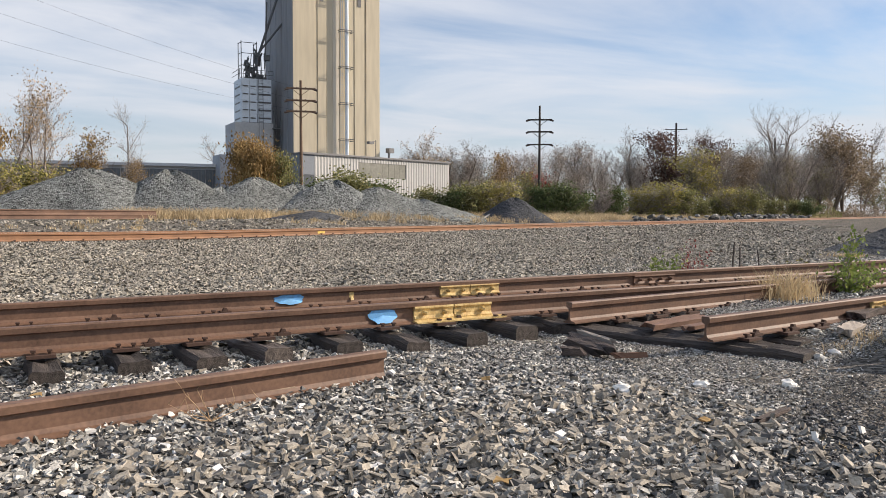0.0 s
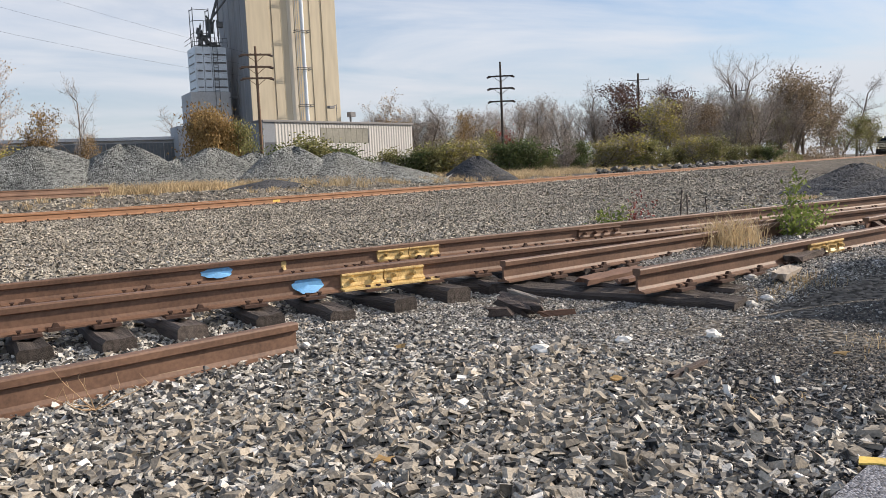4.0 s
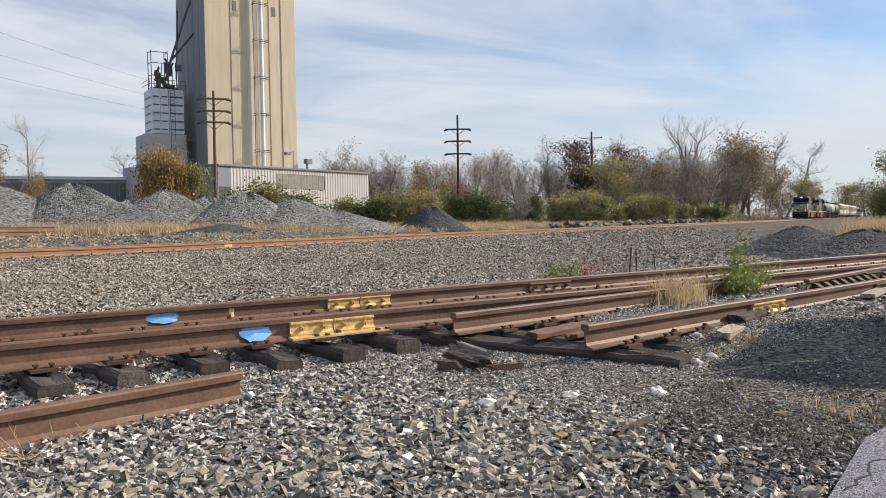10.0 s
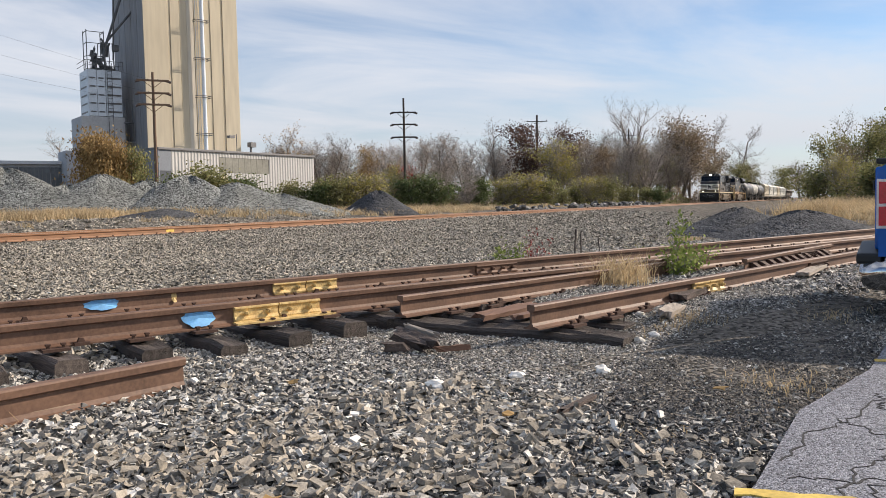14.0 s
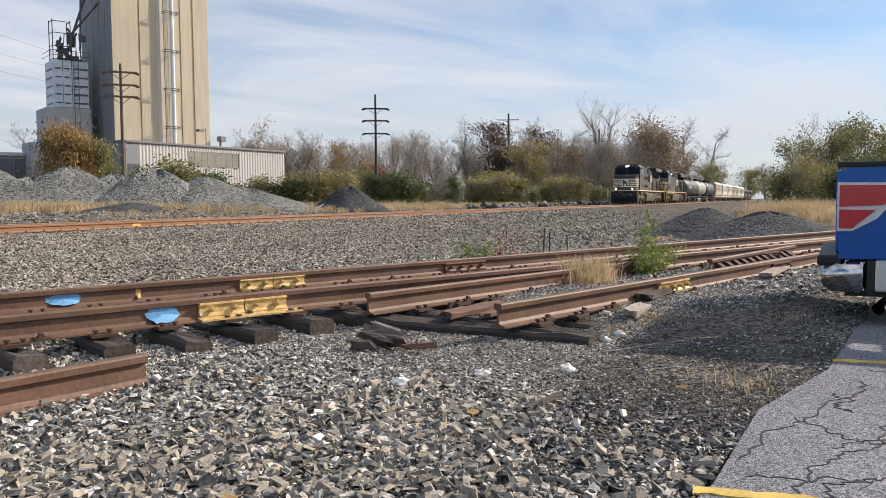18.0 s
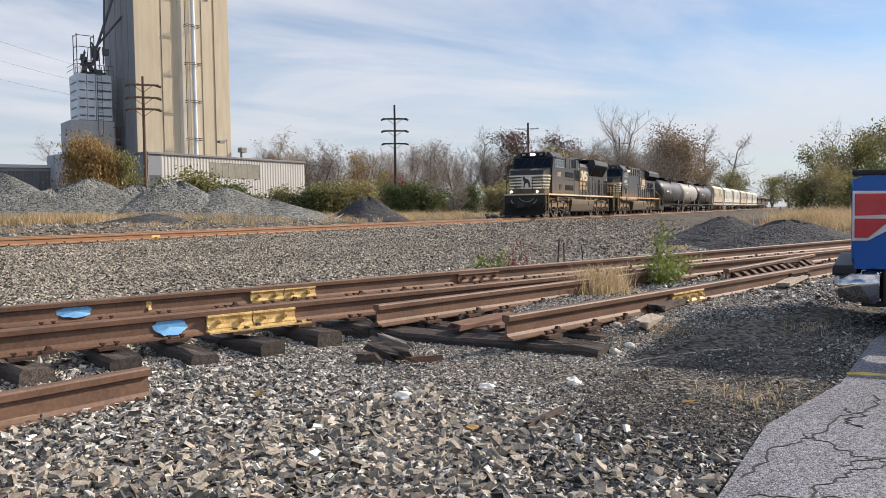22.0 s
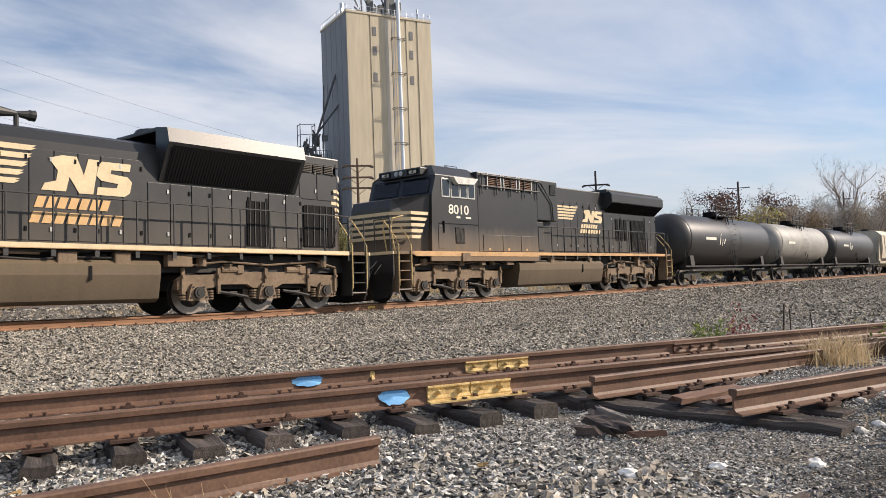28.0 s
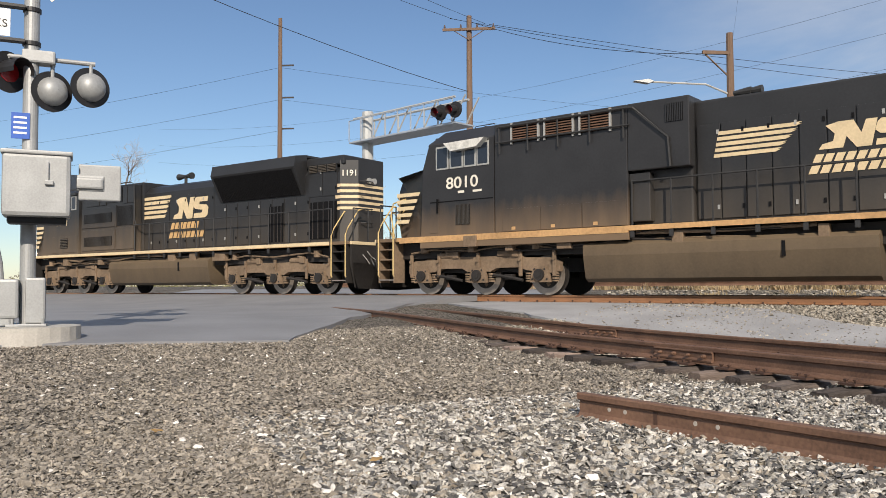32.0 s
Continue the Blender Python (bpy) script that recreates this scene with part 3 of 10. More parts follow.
def stub_track():
    t = thing("stub_track", "end of a disused track with two rails on rotten black ties", "railway track", kind="structure")
    part("rail", rail_mesh([stub_at(0, 0), stub_at(3.4, 0), stub_at(6.5, 0.02)], M_RAIL), None, t)
    part("rail", rail_mesh([stub_at(0.13, 1.27), stub_at(3.2, 1.27), stub_at(8, 1.25), stub_at(20, 0.9)], M_RAIL), None, t)
    part("rail", rail_mesh([stub_at(5.2, 0.62, -0.0), stub_at(9.5, 0.30), stub_at(20, -0.35)], M_RAIL), None, t)
    rng = random.Random(11)
    for i in range(20):
        u = 0.0 + i * 0.52 + rng.uniform(-0.06, 0.06)
        lo = 1.27 + rng.uniform(0.2, 0.6)
        hi = -0.45 + rng.uniform(-0.2, 0.2)
        skew = rng.uniform(-4, 4)
        if i == 0:
            u, lo, hi, skew = 0.52, 1.85, -0.65, 12
        p = stub_at(u, lo)
        ang = math.degrees(math.atan2(-STUB_N.y, -STUB_N.x)) - 90 + skew
        m = pose(p.x, p.y, -0.222 + rng.uniform(-0.03, 0.004), rng.uniform(-0.6, 0.6), rng.uniform(-4, 4), ang) @ Matrix.Diagonal((rng.uniform(0.95, 1.3), lo - hi, 1, 1))
        part("tie", TIES[rng.randrange(3)], None, t, m=m)
        if i == 0:
            continue
        for v in (0.0, 1.27):
            q = stub_at(u, v)
            part("tie_plate", PLATE, None, t, m=pose(q.x, q.y, q.z + 0.003, 0, 0, 5))
            if rng.random() < 0.7:
                q = stub_at(u + 0.15, v)
                part("rail_anchor", ANCHOR, None, t, m=pose(q.x, q.y, q.z - 0.18, 0, 0, 5))
    bar = joint_bar(t, 0, 0.62, 0, 0, -1, M_YELLOW, "joint bar with flaking yellow paint")
    q = stub_at(2.56, 1.27)
    bar.matrix_basis = pose(q.x, q.y, q.z, 0, 0, 5)
    for o in bar.children:
        o.matrix_basis = Matrix()
    for u, v in ((5.5, 1.26), (7.3, 0.47)):
        bar = joint_bar(t, 0, 0.55, 0, 0, -1, M_SPIKE, "dark rusted joint bar")
        q = stub_at(u, v)
        bar.matrix_basis = pose(q.x, q.y, q.z, 0, 0, 4)
    # row of rail braces beside the closure rail
    bm = bm_new()
    prism(bm, [(-0.02, 0), (-0.20, 0), (-0.20, 0.03), (-0.06, 0.12), (-0.02, 0.12)], -0.05, 0.05, "x")
    tube(bm, (0, -0.13, 0.02), (0, -0.13, 0.075), 0.022, n=6)
    brace = finish(bm, "rail_brace", M_SPIKE)
    for i in range(11):
        q = stub_at(5.4 + i * 0.30, 0.60 - i * 0.022, -0.18)
        part("rail_brace", brace, None, t, m=pose(q.x, q.y, q.z, 0, 0, 3))


stub_track()



# ---- ballast ----
# the part of a broken stone that stands out of the bed: a lopsided block, a ridge, or a chip, open below
CHUNK = (np.array([(-1, -0.85, -0.7), (1, -0.9, -0.7), (0.95, 0.9, -0.7), (-0.9, 0.85, -0.7), (-0.85, -0.7, 0.55), (0.8, -0.72, 0.65), (0.82, 0.7, 0.5), (-0.75, 0.75, 0.6)], float),
         np.array([(4, 5, 6), (4, 6, 7), (0, 1, 5), (0, 5, 4), (1, 2, 6), (1, 6, 5), (2, 3, 7), (2, 7, 6), (3, 0, 4), (3, 4, 7)]))
RIDGE = (np.array([(-1, -0.85, -0.6), (1, -0.9, -0.6), (0.95, 0.9, -0.6), (-0.9, 0.85, -0.6), (-0.7, 0.2, 0.6), (0.72, -0.2, 0.55)], float),
         np.array([(0, 1, 5), (0, 5, 4), (1, 2, 5), (2, 3, 4), (2, 4, 5), (3, 0, 4)]))
CHIP = (np.array([(-1, -0.8, -0.6), (1, -0.9, -0.6), (0.8, 0.9, -0.6), (-0.8, 0.8, -0.6), (0.1, 0.05, 0.6)], float),
        np.array([(0, 1, 4), (1, 2, 4), (2, 3, 4), (3, 0, 4)]))


def fine_share(x, y):
    """Where the ballast turns from coarse to fine, towards the lot and the stub track."""
    return ramp01(x + 0.2 * (y + 2), 1.9, 2.8) * ramp01(-y, 0.1, 0.5)


def stones(name, where, n, size, mat, label, seed, flat=0.62, sink=0.25, surface=None, shape=CHUNK, bias=2.2, tilt=0.25):
    """Thousands of broken stones strewn over the ground, each with its own shape and turn."""
    rng = np.random.default_rng(seed)
    xy = where(rng, n)
    n = len(xy)
    base, tris = shape
    nv = len(base)
    r = size[0] + (size[1] - size[0]) * rng.random(n) ** bias
    if size[1] < 0.06:
        r = r * (1 - 0.48 * fine_share(xy[:, 0], xy[:, 1]))
    ext = np.stack([np.ones(n), rng.uniform(0.45, 0.95, n), rng.uniform(0.24, 0.52, n) * flat / 0.62], -1) * r[:, None] * 0.56
    v = (base[None] + rng.uniform(-0.26, 0.26, (n, nv, 3))) * ext[:, None, :]
    q = rng.normal(0, 1, (n, 4)) * np.array([1, tilt, tilt, 1])
    q /= np.linalg.norm(q, axis=1)[:, None]
    w, x, y, z = q.T
    R = np.stack([1 - 2 * (y * y + z * z), 2 * (x * y - z * w), 2 * (x * z + y * w), 2 * (x * y + z * w), 1 - 2 * (x * x + z * z), 2 * (y * z - x * w), 2 * (x * z - y * w), 2 * (y * z + x * w), 1 - 2 * (x * x + y * y)], -1).reshape(n, 3, 3)
    v = np.einsum("nij,nkj->nki", R, v)
    zz = (surface or land)(xy[:, 0], xy[:, 1]) + r * (0.5 - sink) * rng.uniform(0.2, 1.0, n)
    v += np.concatenate([xy, zz[:, None]], 1)[:, None, :]
    f = (tris[None] + nv * np.arange(n)[:, None, None]).reshape(-1, 3)
    me = mesh_np(name, v.reshape(-1, 3), f, mat)
    return tagged(new(name, me), label, "gravel", kind="stuff")


def off_paving(xy):
    return ~inside(LOT, xy[:, 0], xy[:, 1]) & ~inside(ROAD, xy[:, 0], xy[:, 1])


def area(x0, x1, y0, y1, keep=None):
    def pick(rng, n):
        xy = np.stack([rng.uniform(x0, x1, n), rng.uniform(y0, y1, n)], -1)
        ok = off_paving(xy)
        if keep is not None:
            ok &= keep(xy[:, 0], xy[:, 1], rng)
        return xy[ok]
    return pick


def slope(s0, s1, o0, o1):
    def pick(rng, n):
        s, o = rng.uniform(s0, s1, n), rng.uniform(o0, o1, n)
        q = np.array([main_at(a, b)[:2] for a, b in zip(s, o)])
        return q[off_paving(q)]
    return pick


def dark_share(x, y):
    """How dark the fines lie: most along the lot's edge, fading towards the open ballast and the track."""
    d = np.hypot((x - 3.8) / 2.4, (y + 3.35 - 0.30 * (x - 3.8)) / 0.75)
    return 1 - ramp01(d, 0.6, 1.35)


def dark_zone(x, y, rng):
    return rng.random(x.shape) < dark_share(x, y)


def open_zone(x, y, rng):
    return rng.random(x.shape) > 0.9 * dark_share(x, y)


def near_view(x, y, rng):
    """Clear of the spot where the lot begins, and thinner over the dark patch."""
    return open_zone(x, y, rng) & (np.hypot(x + 0.7, y + 5.8) > 2.3)


def off_stub(x, y, rng):
    """Thin where the stub track's ties lie bare."""
    return near_view(x, y, rng) & ((rng.random(x.shape) < 0.65) | ~((x > 2.9) & (x < 4.9) & (y > -2.05 + 0.1 * (x - 3)) & (y < -0.15)))


stones("ballast_stones", area(-6.8, 5.5, -5.0, 0.0, off_stub), 125000, (0.012, 0.049), M_STONE, "broken grey and brown ballast stones", 1)
stones("stone_chips", area(-6.8, 7.0, -5.4, 0.0, near_view), 90000, (0.008, 0.024), M_STONE, "small grey chips between the ballast stones", 30, sink=0.1, shape=CHIP)
stones("stone_chips", area(1.6, 6.5, -4.3, -0.2, open_zone), 70000, (0.012, 0.034), M_STONE, "small grey chips beside the stub track", 31, sink=0.15, shape=RIDGE)
stones("pale_stones", area(-6.8, 7.0, -5.0, 0.0, off_stub), 6500, (0.012, 0.052), M_STONE_PALE, "pale limestone pieces among the ballast", 2, sink=0.12)
stones("tan_stones", area(-6.8, 6.0, -5.0, 0.0, off_stub), 11000, (0.014, 0.058), M_STONE_TAN, "tan and rusty stones among the ballast", 3, sink=0.15)
stones("tan_stones", area(-0.6, 2.4, -4.4, -2.3, near_view), 4000, (0.02, 0.062), M_STONE_TAN, "tan ballast stones in a low spread", 33, sink=0.1, bias=1.8)
stones("dark_stones", area(-6.8, 9.0, -5.0, 0.4, off_stub), 46000, (0.013, 0.050), M_STONE_DARK, "blackish stones among the ballast", 13)
# darker small stones, thickest along the lot's edge as dark_share sets
stones("dark_fines", area(1.2, 7.6, -4.6, -1.9, dark_zone), 130000, (0.009, 0.028), M_STONE_DARK, "darker fine gravel along the lot's edge", 4, shape=CHIP)
stones("tan_stones", area(1.4, 8.2, -4.4, -1.6, dark_zone), 2600, (0.010, 0.030), M_STONE_TAN, "tan chips in the dark gravel", 14, shape=RIDGE)
stones("ballast_stones", area(-13, 12, 0.0, 6.0), 75000, (0.032, 0.072), M_STONE_SLOPE, "broken grey ballast stones between the tracks", 5, shape=RIDGE, bias=1.4)
def below_slope(x, y, rng):
    return main_coords(x, y)[1] < -6.8


stones("ballast_stones", area(-4, 16, 5.6, 13.5, below_slope), 70000, (0.040, 0.075), M_STONE_SLOPE, "broken grey ballast stones between the tracks", 35, shape=RIDGE, bias=1.2)
stones("pale_stones", area(-13, 15, 0.0, 7.0), 1100, (0.03, 0.06), M_STONE_PALE, "pale limestone pieces among the ballast", 12, sink=0.12, shape=RIDGE)
stones("ballast_stones", slope(-18, 16, -7.2, -0.2), 125000, (0.040, 0.078), M_STONE_SLOPE, "grey ballast on the main line's shoulder", 6, shape=RIDGE, bias=1.2)
stones("ballast_stones", slope(16, 32, -7.2, -0.2), 22000, (0.06, 0.12), M_STONE_SLOPE, "grey ballast on the main line's shoulder", 36, shape=RIDGE, bias=1.2)
stones("ballast_stones", slope(-22, 22, 0.15, 3.5), 6000, (0.05, 0.10), M_STONE_SLOPE, "grey ballast within the main line", 7, shape=RIDGE)
stones("ballast_stones", slope(-24, 32, 3.6, 11.0), 14000, (0.06, 0.16), M_STONE_SLOPE, "grey ballast beyond the main line", 19, shape=RIDGE)
stones("ballast_stones", slope(28, 58, -8.0, -0.3), 14000, (0.08, 0.18), M_STONE_SLOPE, "grey ballast on the main line's shoulder", 22, shape=CHIP)
stones("ballast_stones", slope(6, 40, -15, -6.5), 22000, (0.04, 0.11), M_STONE_SLOPE, "scattered grey ballast beside the siding", 23, shape=CHIP)
stones("fine_gravel", area(-14.5, -6.0, -7.6, 0.6), 80000, (0.016, 0.046), M_STONE_FINE, "fine grey and brown gravel", 8, shape=RIDGE)
stones("fine_gravel", area(-6.8, -2.0, -7.4, -4.7, near_view), 60000, (0.010, 0.038), M_STONE_FINE, "fine grey and brown gravel", 18, shape=RIDGE)
stones("tan_stones", area(-14.5, -2.5, -7.5, 0.2), 15000, (0.014, 0.045), M_STONE_TAN, "tan and rusty stones in the gravel", 38, sink=0.15, shape=RIDGE)
stones("pale_stones", area(-14.5, -3.0, -7.5, 0.2), 800, (0.018, 0.045), M_STONE_PALE, "pale limestone pieces in the gravel", 9, sink=0.12)
stones("pale_stones", area(3.6, 9.5, -2.7, -0.3, open_zone), 8000, (0.012, 0.040), M_STONE_PALE, "pale chips beside the stub track", 20, sink=0.12, shape=RIDGE)
stones("ballast_stones", area(5.4, 9.0, -2.9, -0.1, open_zone), 14000, (0.016, 0.05), M_STONE, "grey chips beside the stub track", 21, shape=RIDGE)
stones("ballast_stones", area(7.0, 19, -3.0, 5.0), 22000, (0.03, 0.065), M_STONE, "grey gravel beside the turnout", 10, shape=RIDGE)


def big_stone(x, y, r, mat, label, seed):
    rng = random.Random(seed)
    bm = bm_new()
    bmesh.ops.create_icosphere(bm, subdivisions=2, radius=r)
    for v in bm.verts:
        v.co = Vector((v.co.x, v.co.y * 0.8, v.co.z * 0.55)) * (1 + 0.5 * (noise.noise(v.co * (2.2 / r) * 0.6 + Vector((seed, 0, 0)))))
    solid("rock", bm, mat, label, "rock", m=pose(x, y, land_z(x, y) + r * 0.32, 0, 0, rng.uniform(0, 360)))


for i, (x, y, r, m, lab) in enumerate(((2.12, -2.44, 0.06, M_STONE_PALE, "white rock among the ballast"), (3.08, -2.80, 0.05, M_STONE_PALE, "flat pale rock on the gravel"), (2.62, -2.55, 0.045, M_STONE_PALE, "flat pale rock on the gravel"), (4.9, -1.75, 0.045, M_STONE, "grey rock beside the stub track"), (4.45, -2.2, 0.045, M_STONE_PALE, "pale rock beside the stub track"), (-5.8, -5.37, 0.03, M_STONE_PALE, "white rock in the gravel"), (4.2, -2.25, 0.045, M_STONE, "grey rock beside the stub track"))):
    big_stone(x, y, r, m, lab, i)



# ---- the grain elevator and its yard ----
M_CONC = material("tan stained concrete", (0.55, 0.475, 0.35), 0.85, vary=0.16, scale=0.10, fine=1.6, bump=0.15, stretch=(1, 1, 0.12), tint=(0.61, 0.535, 0.40))
M_CONC_PALE = material("bleached concrete strip", (0.62, 0.56, 0.46), 0.85, vary=0.15, scale=0.2, fine=2, bump=0.1, stretch=(1, 1, 0.1))
# darker, greyer concrete for the unlit wall: shade in the base colour, plus stains
M_CONC_SHADE = material("stained concrete with shade in its grey", (0.27, 0.275, 0.285), 0.85, vary=0.25, scale=0.12, fine=2, bump=0.1, stretch=(1, 1, 0.15))
M_GALV = material("galvanised steel", (0.50, 0.55, 0.60), 0.45, metal=0.55, vary=0.18, scale=0.5, fine=6, bump=0.08)
M_GALV_DARK = material("grimy steel", (0.12, 0.125, 0.13), 0.6, metal=0.4, vary=0.3, scale=1, fine=8, bump=0.1)
M_SHED = material("white corrugated steel", (0.47, 0.46, 0.44), 0.55, vary=0.10, scale=0.3, fine=3, bump=0.05)
M_TRIM = material("dark roof trim", (0.16, 0.16, 0.165), 0.6, vary=0.2, scale=2, fine=20)
M_FIBRE = material("dull fibreglass window", (0.22, 0.215, 0.18), 0.5, vary=0.3, scale=0.5, fine=3)
M_DOOR = material("dark blue-grey door", (0.06, 0.07, 0.085), 0.6, vary=0.2)
M_WINDOW = material("grimy dark panes", (0.10, 0.115, 0.13), 0.3, vary=0.5, scale=0.3, fine=2)
M_POLE = material("brown wooden pole", (0.17, 0.11, 0.075), 0.85, vary=0.3, scale=1.5, fine=20, stretch=(4, 4, 0.4))
M_POLE_DARK = material("dark wooden pole", (0.055, 0.045, 0.04), 0.85, vary=0.3, scale=1.5, fine=20, stretch=(4, 4, 0.4))
M_STEEL = material("pale steel pole", (0.50, 0.51, 0.50), 0.5, metal=0.3, vary=0.12, scale=0.5, fine=6)
M_CABLE = material("black cable", (0.02, 0.02, 0.022), 0.6, vary=0.1, bump=0)
M_INSUL = material("glazed insulator", (0.10, 0.075, 0.07), 0.25, vary=0.2)


def grain_silo():
    t = thing("grain_elevator", "tall tan concrete grain elevator with ribs and a white downpipe", "grain elevator", pose(39.6, 102.1, 0.3, 0, 0, 2))
    W, D, H = 13.8, 10.5, 40.3
    bm = bm_new()
    box(bm, 0.2, W - 0.2, 0.2, D - 0.2, 0, H)
    part("core", bm, M_CONC, t)
    # panels of the front, proud of the grooves between them
    edges = [0.0, 3.4, 3.75, 5.1, 6.1, 7.2, 8.0, 9.6, 11.2, 11.5, W]
    for i, (a, b) in enumerate(zip(edges, edges[1:])):
        proud = (0.0, 0.10, 0.02, 0.03, 0.08, 0.04, 0.10, 0.02, 0.10, 0.0)[i]
        bm = bm_new()
        box(bm, a + 0.02, b - 0.02, proud, 0.3, 0, H, bevel=0.03)
        part("wall_panel", bm, M_CONC_PALE if i == 4 else M_CONC, t)
    # panels at x = 0 get the shade-coloured concrete, those at x = W the tan
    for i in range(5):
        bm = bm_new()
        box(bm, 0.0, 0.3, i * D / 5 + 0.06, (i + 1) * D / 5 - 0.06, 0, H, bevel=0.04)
        part("wall_panel", bm, M_CONC_SHADE, t)
        bm = bm_new()
        box(bm, W - 0.3, W, i * D / 5 + 0.06, (i + 1) * D / 5 - 0.06, 0, H, bevel=0.04)
        part("wall_panel", bm, M_CONC, t)
    for x in (4.4, 10.4):
        for z in (30.5, 34.4, 37.3):
            bm = bm_new()
            box(bm, x - 0.28, x + 0.28, -0.04, 0.2, z, z + 1.3)
            part("window", bm, M_TRIM, t)
    bm = bm_new()
    box(bm, -0.1, W + 0.1, -0.1, D + 0.1, H, H + 0.35, bevel=0.05)
    part("roof_slab", bm, M_CONC, t)
    bm = bm_new()
    tube(bm, (8.0, -0.7, 3), (8.0, -0.7, H + 3.5), 0.28, n=12)
    part("downpipe", bm, material("white painted pipe", (0.72, 0.78, 0.84), 0.4, vary=0.1), t, "white downpipe on the front")
    for k in range(7):
        z = 5.6 + k * 5.2
        bm = bm_new()
        for dz in (0, 0.25):
            tube(bm, (6.9, -0.1, z + dz), (6.9, -1.1, z + dz), 0.05, n=5)
            tube(bm, (8.8, -0.1, z + dz), (8.8, -1.1, z + dz), 0.05, n=5)
            tube(bm, (6.8, -1.1, z + dz), (8.9, -1.1, z + dz), 0.05, n=5)
        part("pipe_bracket", bm, M_GALV_DARK, t)
    bm = bm_new()
    for x in (7.2, 7.55):
        tube(bm, (x, -0.35, 2), (x, -0.35, H + 1), 0.04, n=5)
    for k in range(120):
        tube(bm, (7.2, -0.35, 2 + k * 0.32), (7.55, -0.35, 2 + k * 0.32), 0.02, n=4)
    part("ladder", bm, M_GALV, t)
    bm = bm_new()
    for x in np.linspace(0.1, W - 0.1, 15):
        tube(bm, (x, 0.1, H), (x, 0.1, H + 1.3), 0.035, n=5)
    for z in (0.6, 1.25):
        tube(bm, (0.1, 0.1, H + z), (W - 0.1, 0.1, H + z), 0.035, n=5)
        tube(bm, (0.1, 0.1, H + z), (0.1, D - 0.1, H + z), 0.035, n=5)
        tube(bm, (W - 0.1, 0.1, H + z), (W - 0.1, D - 0.1, H + z), 0.035, n=5)
    for y in np.linspace(0.1, D - 0.1, 12):
        tube(bm, (0.1, y, H), (0.1, y, H + 1.3), 0.035, n=5)
    part("roof_railing", bm, M_GALV, t)
    rng = random.Random(5)
    for k in range(14):
        bm = bm_new()
        x, y = rng.uniform(4.5, 9.5), rng.uniform(2, 6)
        box(bm, x, x + rng.uniform(0.4, 1.4), y, y + rng.uniform(0.4, 1.2), H + 0.3, H + rng.uniform(1.2, 4.6), bevel=0.04)
        part("roof_machine", bm, M_GALV_DARK, t)
    for k in range(12):
        bm = bm_new()
        a = (rng.uniform(4, 10), rng.uniform(1, 6), H + rng.uniform(0.3, 1))
        tube(bm, a, (a[0] + rng.uniform(-2.5, 2.5), a[1], H + rng.uniform(2.5, 5)), 0.12, n=6)
        part("roof_strut", bm, M_GALV_DARK, t)
    bm = bm_new()
    tube(bm, (0.8, 3.6, H), (0.8, 3.6, H + 2.5), 0.3, n=8)
    part("vent_pipe", bm, M_GALV, t)
    bm = bm_new()
    tube(bm, (11.8, 0.4, H), (11.8, 0.4, H + 2.0), 0.15, n=8)
    part("vent_pipe", bm, M_GALV, t)


grain_silo()


